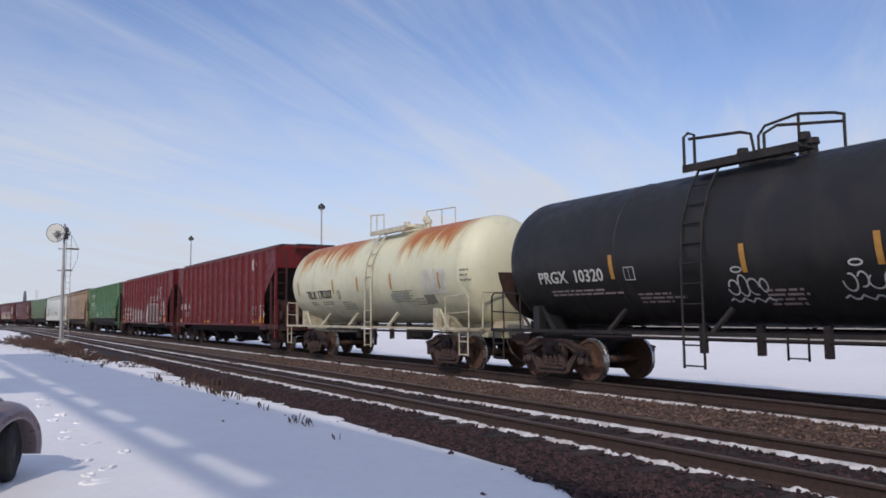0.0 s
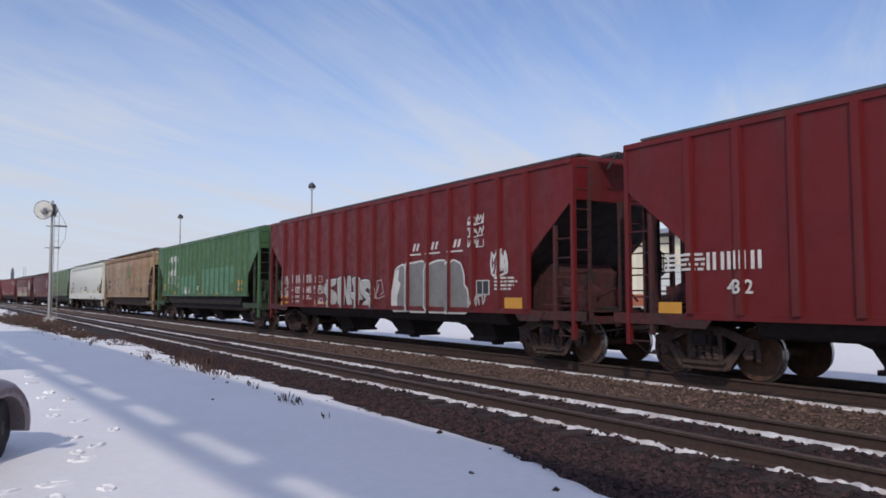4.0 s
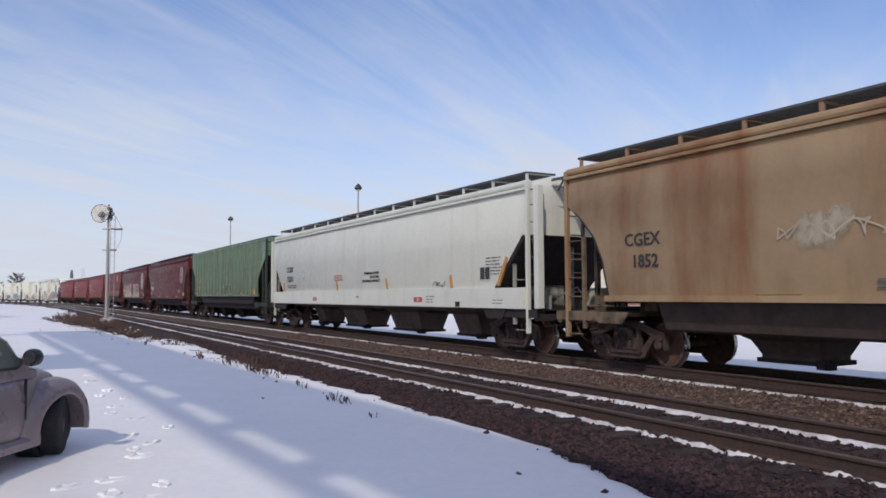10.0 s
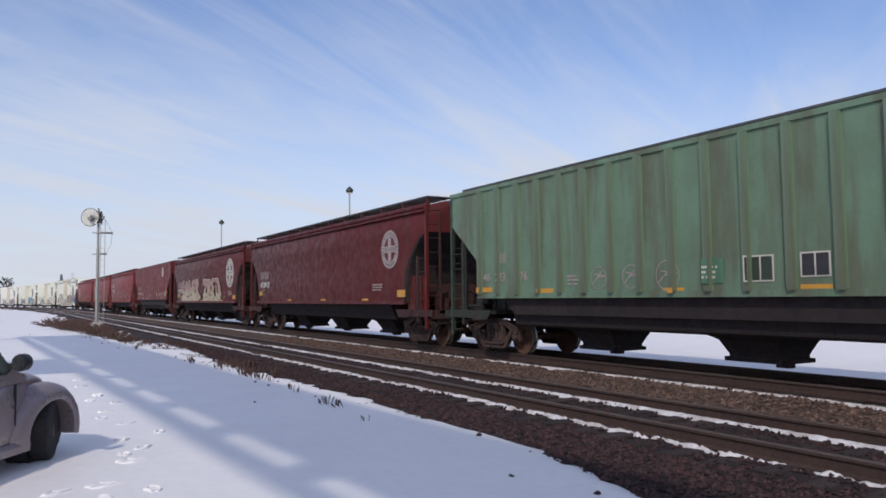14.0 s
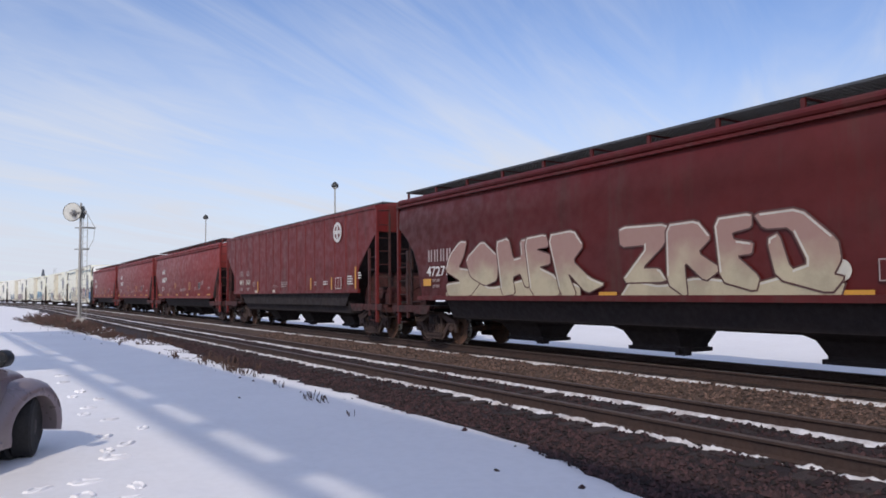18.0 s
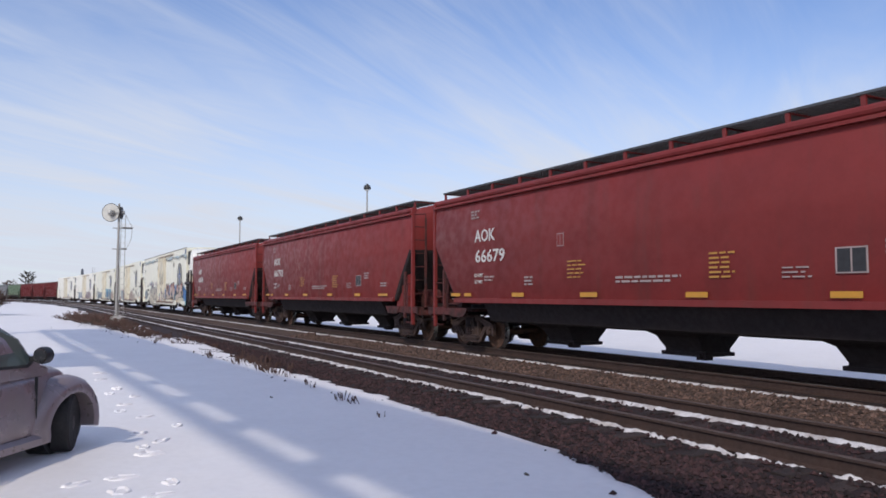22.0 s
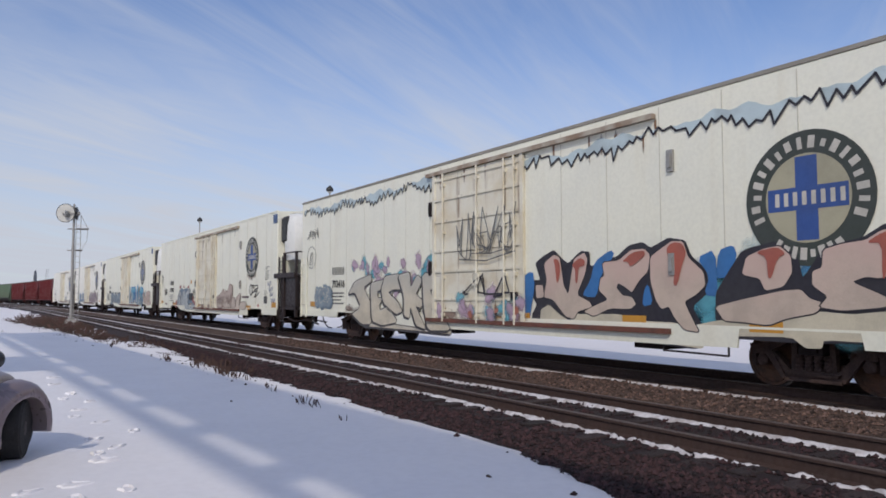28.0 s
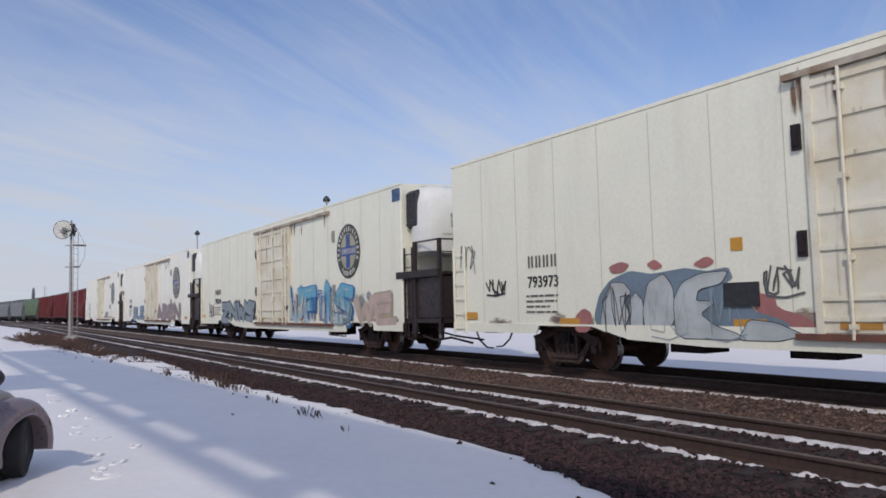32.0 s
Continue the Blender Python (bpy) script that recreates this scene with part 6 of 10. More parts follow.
# ---- footprints ----
def build_footprints():
    rnd = random.Random(15)
    bm = bmesh.new()
    n = 12
    rings = []
    for r, z in ((1.25, -0.02), (1.0, 0.030), (0.8, 0.034), (0.6, 0.006)):
        rings.append([(0.16 * r * math.cos(math.tau * i / n) * (1 + 0.18 * math.sin(3 * i)), 0.085 * r * math.sin(math.tau * i / n) * (1 + 0.22 * math.cos(2.3 * i)), z + 0.014 * math.sin(5.1 * i)) for i in range(n)])
    vs = [[bm.verts.new(p) for p in r] for r in rings]
    for a, b in zip(vs, vs[1:]):
        for i in range(n):
            bm.faces.new((a[i], a[(i + 1) % n], b[(i + 1) % n], b[i]))
    bm.faces.new(vs[-1])
    me = mesh_of("footprint", bm, SNOW, True)
    spots = [(-7.82, 0.85), (-8.78, 1.23), (-7.41, 1.23), (-7.74, 0.45), (-7.28, 0.78), (-9.53, 1.46), (-12.99, 1.43), (-14.46, 1.34), (-15.1, 1.52), (-13.92, 1.69), (-10.59, 1.83), (-6.96, 1.06), (-9.21, 1.22),
             (-6.7, 0.6), (-6.4, 0.95), (-11.6, 1.55), (-12.3, 1.3), (-6.2, 0.3), (-17.0, 1.4), (-18.4, 1.5), (-6.9, 0.25), (-10.2, 1.3), (-5.9, 1.2)]
    for x, y in spots:
        s = rnd.uniform(0.55, 0.9)
        ob = new("footprint", me)
        ob.matrix_basis = pose(x, y, ground_height(x, y) - 0.004, 0, 0, 145 + rnd.uniform(-35, 35)) @ Matrix.Diagonal((s, s * rnd.uniform(0.8, 1.3), rnd.uniform(0.5, 1.0), 1))
        tagged(ob, "footprint with a raised rim pressed into the snow", "footprint", "footprints beside the car")
    for x, y in ((-6.02, 4.3), (-12.6, 3.7)):
        bm = bmesh.new()
        rings = []
        for z, k in ((-0.02, 1.0), (0.004, 0.9), (0.016, 0.45)):
            rings.append([(0.05 * k * math.cos(a) * rnd.uniform(0.6, 1.2), 0.02 * k * math.sin(a) * rnd.uniform(0.6, 1.2), z * rnd.uniform(0.7, 1.2)) for a in [math.tau * q / 9 for q in range(9)]])
        loft(bm, rings)
        tagged(solid("dirt_clod", bm, BARK, at=pose(x, y, ground_height(x, y) + 0.005)), "small dark clod of dirt lying on the snow", "dirt")


build_footprints()


# ---- railway signal ----
def build_signal():
    x, y = -46.0, 4.50
    z = ground_height(x, y)
    sig = thing("railway_signal", pose(x, y, z), "tall grey railway signal mast with a round target head", "signal")
    bm = bmesh.new()
    loft(bm, [[(p * w, q * w, h) for p, q in ((-1, -1), (1, -1), (1, 1), (-1, 1))] for h, w in ((-0.1, 0.42), (0.35, 0.40), (0.5, 0.22))])
    part("concrete_base", bm, CONCRETE, sig)
    bm = bmesh.new()
    turned(bm, [(0.45, 0.13), (0.6, 0.13), (0.62, 0.085), (4.6, 0.08), (4.62, 0.065), (6.9, 0.06), (6.95, 0.02)], (0, 0, 0), "z", 12)
    part("mast", bm, SIGNAL_GREY, sig)
    bm = bmesh.new()
    for dx in (0.12, 0.34):
        rod(bm, (dx * 0.5, dx, 0.3), (dx * 0.5, dx, 6.3), 0.018, 5)
    k = 0.6
    while k < 6.2:
        rod(bm, (0.06, 0.12, k), (0.17, 0.34, k), 0.012, 4)
        k += 0.34
    part("ladder", bm, SIGNAL_GREY, sig)
    for h, lo, hi in ((4.3, -0.3, 0.45), (5.5, -0.3, 0.75)):
        bm = bmesh.new()
        box(bm, -0.05, 0.05, lo, hi, h, h + 0.05)
        box(bm, -0.25, 0.25, 0.15, hi, h + 0.05, h + 0.08)
        part("bracket_platform", bm, SIGNAL_GREY, sig)
    bm = bmesh.new()
    tube(bm, [(0.2, 0.7, 5.52), (0.2, 0.66, 4.9), (0.2, 0.4, 4.32)], 0.016, 4)
    tube(bm, [(0.17, 0.34, 6.3), (0.25, 0.7, 5.55)], 0.016, 4)
    part("safety_rail", bm, SIGNAL_GREY, sig)
    head = thing("signal_head", pose(0.0, -0.42, 6.4, 0, 0, -32))
    head.parent = sig
    bm = bmesh.new()
    turned(bm, [(-0.03, 0.02), (-0.03, 0.50), (0.02, 0.515), (0.03, 0.50), (0.03, 0.02)], (0, 0, 0), "x", 32)
    part("target_disc", bm, SIGNAL_PALE, head, "pale round target plate")
    bm = bmesh.new()
    tube(bm, [(0.02, 0.51 * math.cos(math.tau * i / 28), 0.51 * math.sin(math.tau * i / 28)) for i in range(29)], 0.02, 4)
    part("disc_rim", bm, SIGNAL_DARK, head)
    bm = bmesh.new()
    turned(bm, [(0.03, 0.19), (0.24, 0.16), (0.34, 0.12), (0.36, 0.02)], (0, 0.1, -0.06), "x", 16)
    part("lamp_housing", bm, SIGNAL_GREY, head)
    bm = bmesh.new()
    turned(bm, [(0.35, 0.02), (0.35, 0.11), (0.43, 0.09), (0.44, 0.02)], (0, 0.1, 0.03), "x", 12)
    part("housing_cap", bm, SIGNAL_PALE, head)
    bm = bmesh.new()
    box(bm, 0.05, 0.13, 0.1, 0.55, -0.06, 0.02)
    part("head_arm", bm, SIGNAL_GREY, head)
    head2 = thing("signal_head", pose(0.1, 0.12, 6.4, 0, 0, 70))
    head2.parent = sig
    bm = bmesh.new()
    turned(bm, [(-0.02, 0.02), (-0.02, 0.36), (0.02, 0.36), (0.03, 0.02)], (0, 0, 0), "x", 24)
    part("target_disc", bm, SIGNAL_DARK, head2, "black round target plate seen edge-on")
    bm = bmesh.new()
    turned(bm, [(0.03, 0.14), (0.16, 0.12), (0.18, 0.02)], (0, 0, 0), "x", 12)
    part("lamp_housing", bm, SIGNAL_GREY, head2)


build_signal()


# ---- yard lamps ----
def yard_lamp(x, y, top):
    lamp = thing("yard_lamp", pose(x, y, -0.2), "tall slim yard lamp pole with a dark domed head", "lamp post", "yard lamps behind the line")
    bm = bmesh.new()
    turned(bm, [(-0.2, 0.2), (0.3, 0.2), (0.32, 0.12), (top - 0.6, 0.065)], (0, 0, 0), "z", 10)
    part("pole", bm, SIGNAL_GREY, lamp)
    bm = bmesh.new()
    turned(bm, [(top - 0.62, 0.1), (top - 0.5, 0.32), (top - 0.38, 0.36), (top - 0.2, 0.3), (top, 0.1), (top + 0.05, 0.03)], (0, 0, 0), "z", 16)
    part("lamp_head", bm, SIGNAL_DARK, lamp)
    bm = bmesh.new()
    turned(bm, [(top - 0.66, 0.15), (top - 0.5, 0.28), (top - 0.49, 0.05)], (0, 0, 0), "z", 12)
    part("lens", bm, SIGNAL_PALE, lamp)


yard_lamp(-101.0, 25.0, 12.35)
yard_lamp(-65.7, 28.4, 12.35)


# ---- depot building behind the train ----
def build_depot():
    x0, x1, y0, y1, eave = -62.0, 26.0, 40.0, 62.0, 5.75
    dep = thing("depot_building", pose(0, 0, -0.25), "long low depot with cream metal siding and a rust-red base", "building")
    bm = bmesh.new()
    box(bm, x0, x1, y0, y1, 0, eave)
    part("wall_core", bm, WALL_CREAM, dep)
    bm = bmesh.new()
    prism(bm, [(-0.22, 0), (-0.19, -0.03), (0.19, -0.03), (0.22, 0)], 1.72, eave - 0.05, "z")
    pan = mesh_of("siding_panel", bm, WALL_CREAM)
    k = 0
    x = x0 + 0.25
    while x < x1 - 0.2:
        part("siding_panel", pan, None, dep, at=pose(x, y0 - 0.002, 0))
        x += 0.5
    bm = bmesh.new()
    box(bm, x0 - 0.03, x1 + 0.03, y0 - 0.06, y0 - 0.002, 0.9, 1.7)
    part("base_band", bm, WALL_RUST, dep, "rust-red painted base band")
    bm = bmesh.new()
    box(bm, x0 - 0.05, x1 + 0.05, y0 - 0.1, y0 - 0.002, 0, 0.9)
    part("plinth", bm, CONCRETE, dep)
    bm = bmesh.new()
    prism(bm, [(y0 - 0.5, eave), (y1 + 0.5, eave), ((y0 + y1) / 2, eave + 1.6)], x0 - 0.5, x1 + 0.5, "x")
    part("roof", bm, ROOF_GREY, dep)
    bm = bmesh.new()
    box(bm, x0 - 0.5, x1 + 0.5, y0 - 0.56, y0 - 0.5, eave - 0.22, eave + 0.04)
    part("fascia", bm, SIGNAL_DARK, dep)
    for x in (-48.0, -33.5, -15.0, 2.0):
        bm = bmesh.new()
        box(bm, x - 1.6, x + 1.6, y0 - 0.05, y0 + 0.02, 0.1, 3.6)
        door = part("loading_door", bm, ROOF_GREY, dep)
        for k in range(8):
            bm = bmesh.new()
            box(bm, x - 1.58, x + 1.58, y0 - 0.07, y0 - 0.05, 0.15 + 0.43 * k, 0.54 + 0.43 * k)
            part("door_slat", bm, PANEL_WHITE, door)


PANEL_WHITE = material("white_door_slats", (0.62, 0.62, 0.60), 0.6, second=(0.5, 0.5, 0.48), scale=2)
build_depot()


# ---- distance ----
def bare_tree(at, h, seed, label, spread=0.45, twig_mat=None):
    rnd = random.Random(seed)
    tree = thing("tree", pose(*at), label, "tree", "trees on the skyline")
    bm = bmesh.new()
    tube(bm, [(0, 0, -0.3), (0.02 * h, 0, 0.25 * h), (0, 0.01 * h, 0.55 * h), (0.01 * h, 0, 0.9 * h)], 0.018 * h, 6)
    part("trunk", bm, BARK, tree)
    limbs = bmesh.new()
    crown = bmesh.new()
    for k in range(34):
        z = h * rnd.uniform(0.2, 0.9)
        a = rnd.uniform(0, 6.283)
        ln = spread * h * (1 - 0.55 * z / h) * rnd.uniform(0.5, 1)
        foot, tip = Vector((0, 0, z)), Vector((ln * math.cos(a), ln * math.sin(a), min(h * 1.02, z + ln * rnd.uniform(0.3, 0.9))))
        tube(limbs, [foot, foot.lerp(tip, 0.5) + Vector((0, 0, -0.02 * h)), tip], 0.005 * h, 3)
        for j in range(16):
            p = foot.lerp(tip, rnd.uniform(0.35, 1.05))
            d = Vector((rnd.gauss(0, 1), rnd.gauss(0, 1), rnd.uniform(-0.2, 1))) * 0.05 * h
            w = Vector((rnd.gauss(0, 1), rnd.gauss(0, 1), rnd.gauss(0, 1))) * 0.010 * h
            crown.faces.new([crown.verts.new(q) for q in (p - w, p + d, p + w)])
    part("limb_tangle", limbs, BARK, tree, kind="stuff")
    part("crown", crown, twig_mat or DRY_WEED, tree, kind="stuff")
    return tree


EVERGREEN = material("dark_conifer", (0.030, 0.034, 0.030), 0.9, second=(0.05, 0.045, 0.04), scale=2)


def far_place(yaw, dist):
    """A place at a bearing left of the line's own direction (degrees), seen from the viewer."""
    a = radians(yaw)
    return -dist * math.cos(a), -dist * math.sin(a)


fx, fy = far_place(-0.1, 265)
bare_tree((fx, fy, -0.3), 9.3, 401, "round dark leafless tree on the skyline", 0.42, EVERGREEN)
rnd_far = random.Random(5)
for k in range(26):
    b = rnd_far.uniform(0.6, 9.0)
    fx, fy = far_place(b, rnd_far.uniform(300, 520))
    bare_tree((fx, fy, -0.3), rnd_far.uniform(5, 9), 410 + k, "grey-brown leafless tree in the distance", 0.5)


def build_far_tower():
    x, y = far_place(-3.35, 205)
    t = thing("stack", pose(x, y, -0.3), "dark slender steel stack above the distant yard", "stack")
    bm = bmesh.new()
    turned(bm, [(0, 0.3), (5.4, 0.27), (5.6, 0.36), (6.8, 0.38), (8.2, 0.22), (8.3, 0.08)], (0, 0, 0), "z", 12)
    part("barrel", bm, material("dark_blue_grey_steel", (0.10, 0.115, 0.14), 0.6, second=(0.07, 0.08, 0.09), scale=1), t)
    bm = bmesh.new()
    for k in range(5):
        tube(bm, [(0.75 * math.cos(math.tau * i / 12), 0.75 * math.sin(math.tau * i / 12), 5.2 + 0.02 * k) for i in range(13)], 0.03, 3)
    part("ring_walk", bm, SIGNAL_DARK, t)
    x, y = far_place(-4.0, 200)
    m = thing("lattice_mast", pose(x, y, -0.3), "thin grey lattice mast beside the stack", "mast")
    bm = bmesh.new()
    for dx, dy in ((-0.5, 0), (0.5, 0), (0, 0.6)):
        rod(bm, (dx, dy, 0), (dx * 0.6, dy * 0.6, 8.5), 0.035, 4)
    part("leg_frame", bm, STEEL, m)
    bm = bmesh.new()
    for k in range(10):
        z = 0.85 * k
        rod(bm, (-0.5, 0, z), (0.5, 0, z + 0.85), 0.025, 3)
        rod(bm, (0.5, 0, z), (0, 0.6, z + 0.85), 0.025, 3)
    part("bracing", bm, STEEL, m, kind="stuff")


build_far_tower()


def far_shed(bearing, dist, w, h, mat, label):
    x, y = far_place(bearing, dist)
    b = thing("distant_shed", pose(x, y, -0.3, 0, 0, 90 - bearing), label, "building", "sheds on the skyline")
    bm = bmesh.new()
    box(bm, -w / 2, w / 2, -5, 5, 0, h)
    part("wall", bm, mat, b)
    bm = bmesh.new()
    prism(bm, [(-5.3, h), (5.3, h), (0, h + 1.4)], -w / 2 - 0.3, w / 2 + 0.3, "x")
    part("roof", bm, SNOW, b)
    n = max(2, int(w / 6))
    for k in range(n):
        bm = bmesh.new()
        c = -w / 2 + w * (k + 0.5) / n
        box(bm, c - 0.7, c + 0.7, -5.05, 5.05, h * 0.35, h * 0.7)
        part("window", bm, SIGNAL_DARK, b)


far_shed(1.6, 430, 26, 4.5, WALL_CREAM, "pale low shed with a snowy roof on the skyline")
far_shed(3.4, 470, 34, 5.0, ROOF_GREY, "grey low shed with a snowy roof on the skyline")
far_shed(6.0, 460, 30, 4.5, WALL_RUST, "rust-coloured low shed with a snowy roof far off")


# ---- parked car ----
def build_car():
    car = thing("parked_car", pose(-8.74, -0.93, -0.25, 0, 0, 145.2), "silver-grey retro hatchback with bulging fenders parked on snow", "car")

    def section(x, w, lo, hi, tuck=0.9, crown=0.03):
        half = [(0.0, lo), (w * tuck, lo), (w * 0.985, lo + 0.1), (w, (lo + hi) * 0.5), (w * 0.965, hi - 0.10), (w * 0.88, hi - 0.02), (w * 0.45, hi + crown * 0.7), (0.0, hi + crown)]
        return [(x, -a, b) for a, b in half] + [(x, a, b) for a, b in half[-2:0:-1]]
    bm = bmesh.new()
    loft(bm, [section(*q) for q in ((-2.12, 0.62, 0.40, 0.86), (-2.0, 0.76, 0.28, 0.93), (-1.5, 0.80, 0.20, 0.95), (-0.6, 0.82, 0.19, 0.94), (0.3, 0.82, 0.19, 0.94), (0.75, 0.80, 0.19, 0.95), (1.05, 0.70, 0.20, 0.97), (1.45, 0.56, 0.22, 0.93),
                                    (1.75, 0.46, 0.25, 0.85), (1.88, 0.40, 0.30, 0.74), (1.94, 0.30, 0.36, 0.62))])
    bmesh.ops.subdivide_edges(bm, edges=bm.edges[:], cuts=1, use_grid_fill=True, smooth=0.6)
    part("body", bm, CAR_PAINT, car, smooth=True)

    def cabin_section(x, base, top_w, hi):
        lo = 0.9
        half = [(0.0, lo), (base, lo), (base * 0.985, lo + (hi - lo) * 0.3), ((base + top_w) / 2 + 0.03, lo + (hi - lo) * 0.65), (top_w, hi - 0.09), (top_w * 0.8, hi - 0.02), (0.0, hi + 0.015)]
        return [(x, -a, b) for a, b in half] + [(x, a, b) for a, b in half[-2:0:-1]]
    roof_mat = CAR_PAINT
    bm = bmesh.new()
    loft(bm, [cabin_section(*q) for q in ((-2.08, 0.66, 0.50, 1.02), (-1.9, 0.74, 0.56, 1.36), (-1.55, 0.77, 0.60, 1.53), (-0.9, 0.78, 0.62, 1.62), (-0.2, 0.78, 0.61, 1.62), (0.12, 0.78, 0.60, 1.60), (0.40, 0.78, 0.63, 1.46), (0.64, 0.77, 0.67, 1.24), (0.84, 0.75, 0.67, 1.06), (1.0, 0.72, 0.66, 0.99))])
    bmesh.ops.subdivide_edges(bm, edges=bm.edges[:], cuts=1, use_grid_fill=True, smooth=0.5)
    part("cabin", bm, roof_mat, car, smooth=True)

    def flank(x, z, out=0.012):
        """A place on the cabin's flank."""
        top = 0.62 + (0.07 if x > 0.3 else 0)
        return 0.79 - (0.79 - top) * max(0, (z - 0.95) / 0.60) ** 1.35 + out
    for sg in (-1, 1):
        for name, pts in (("front_window", ((-0.22, 1.06), (0.52, 1.04), (0.60, 1.08), (0.42, 1.30), (0.22, 1.43), (0.02, 1.49), (-0.22, 1.505))), ("rear_window", ((-1.25, 1.1), (-0.32, 1.07), (-0.32, 1.485), (-0.85, 1.49), (-1.2, 1.44)))):
            bm = bmesh.new()
            outer = [(p[0], p[1]) for p in pts]
            cx, cz = sum(p[0] for p in outer) / len(outer), sum(p[1] for p in outer) / len(outer)
            grown = [(cx + (a - cx) * 1.09, cz + (b - cz) * 1.13) for a, b in outer]
            lo = [bm.verts.new((a, sg * flank(a, b, 0.016), b)) for a, b in grown]
            mid = [bm.verts.new((a, sg * flank(a, b, 0.022), b)) for a, b in outer]
            n = len(lo)
            for i in range(n):
                bm.faces.new((lo[i], lo[(i + 1) % n], mid[(i + 1) % n], mid[i]))
            bmesh.ops.recalc_face_normals(bm, faces=bm.faces[:])
            fr = part("window_frame", bm, BLACK_PLASTIC, car)
            bm = bmesh.new()
            bm.faces.new([bm.verts.new((a, sg * flank(a, b, 0.020), b)) for a, b in outer])
            part(name, bm, WINDOW_DARK, car, "grey-green tinted side window")
        # bulging front and rear fenders
        for xc, nm in ((1.31, "front_fender"), (-1.31, "rear_fender")):
            bm = bmesh.new()
            rings = []
            for k in range(15):
                a = math.pi * (-0.08 + 1.16 * k / 14)
                c, s = math.cos(a), math.sin(a)
                ring = []
                for r, y in ((0.36, 0.87), (0.40, 0.885), (0.47, 0.87), (0.54, 0.80), (0.57, 0.68), (0.52, 0.50), (0.36, 0.52)):
                    stretch = 0.98 if c > 0 else 1.28
                    ring.append((xc + c * r * stretch, sg * y, 0.33 + s * r * 0.93))
                rings.append(ring)
            loft(bm, rings)
            part(nm, bm, CAR_PAINT, car, smooth=True)
            bm = bmesh.new()
            turned(bm, [(sg * 0.45, 0.385), (sg * 0.70, 0.385)], (xc, 0, 0.34), "y", 24)
            part("wheel_well", bm, SIGNAL_DARK, car)
            wh = thing("wheel", pose(xc, sg * 0.72, 0.325, 0, 0, 22 if xc > 0 else 0))
            wh.parent = car
            bm = bmesh.new()
            turned(bm, [(-0.10, 0.22), (-0.105, 0.29), (-0.085, 0.318), (0.085, 0.318), (0.105, 0.29), (0.10, 0.22), (0.03, 0.20)], (0, 0, 0), "y", 32)
            part("tyre", bm, RUBBER, wh, smooth=True)
            bm = bmesh.new()
            o = sg * 0.055
            turned(bm, [(o - 0.05, 0.05), (o - 0.02, 0.215), (o + 0.03 * sg, 0.21), (o + 0.02 * sg, 0.19), (o - 0.01 * sg, 0.17), (o + 0.02 * sg, 0.05), (o + 0.03 * sg, 0.02)], (0, 0, 0), "y", 24)
            part("rim", bm, RIM_SHADED, wh)
        bm = bmesh.new()   # running-board sill
        loft(bm, [[(x, sg * y, z) for y, z in ((0.80, 0.18), (0.865, 0.20), (0.87, 0.27), (0.83, 0.31), (0.78, 0.30))] for x in (-0.85, 0.0, 0.86)])
        part("side_sill", bm, CAR_PAINT, car)
        mirror = thing("door_mirror", pose(0.60, sg * 0.88, 1.13))
        mirror.parent = car
        bm = bmesh.new()
        loft(bm, [[(x, sg * (0.05 + 0.085 * math.cos(a) * w), 0.095 * w * math.sin(a) * 0.95) for a in [math.tau * i / 12 for i in range(12)]] for x, w in ((-0.06, 0.9), (-0.03, 1.0), (0.05, 0.95), (0.10, 0.6), (0.12, 0.2))])
        part("mirror_shell", bm, BLACK_PLASTIC, mirror, smooth=True)
        bm = bmesh.new()
        loft(bm, [[(-0.062 - dx, sg * (0.05 + 0.07 * math.cos(a)), 0.075 * math.sin(a)) for a in [math.tau * i / 12 for i in range(12)]] for dx in (0.0, 0.004)])
        part("mirror_glass", bm, MIRROR, mirror)
        bm = bmesh.new()
        box(bm, -0.03, 0.05, min(-sg * 0.12, sg * 0.0), max(-sg * 0.12, sg * 0.0), -0.06, -0.01)
        part("mirror_arm", bm, BLACK_PLASTIC, mirror)
        for x0 in (-0.28, -1.2):
            bm = bmesh.new()
            tube(bm, [(x0 + 0.03, sg * 0.835, 0.83), (x0 + 0.06, sg * 0.865, 0.835), (x0 + 0.2, sg * 0.865, 0.835), (x0 + 0.23, sg * 0.835, 0.83)], 0.016, 6)
            part("door_handle", bm, CAR_PAINT, car)
        for x0 in (0.68, -0.27, -1.2):
            bm = bmesh.new()
            box(bm, x0 - 0.003, x0 + 0.003, min(sg * 0.79, sg * 0.8225), max(sg * 0.79, sg * 0.8225), 0.32, 0.90)
            part("door_gap", bm, SIGNAL_DARK, car)
        bm = bmesh.new()
        turned(bm, [(1.60, 0.12), (1.74, 0.11), (1.78, 0.08), (1.79, 0.02)], (0, sg * 0.52, 0.66), "x", 16)
        part("headlight", bm, CAR_GLASS, car)
    bm = bmesh.new()   # windscreen
    rows = [[bm.verts.new((x, q * w, z)) for q in (-1, 1)] for x, w, z in ((0.20, 0.46, 1.59), (0.43, 0.50, 1.465), (0.67, 0.54, 1.245), (0.90, 0.58, 1.05))]
    for p, q in zip(rows, rows[1:]):
        bm.faces.new((p[0], p[1], q[1], q[0]))
    part("windscreen", bm, WINDOW_DARK, car)
    bm = bmesh.new()
    loft(bm, [[(1.76 + 0.10 * math.cos(a), y, 0.42 + 0.12 * math.sin(a)) for a in [math.tau * i / 10 for i in range(10)]] for y in (-0.80, -0.5, 0.0, 0.5, 0.80)])
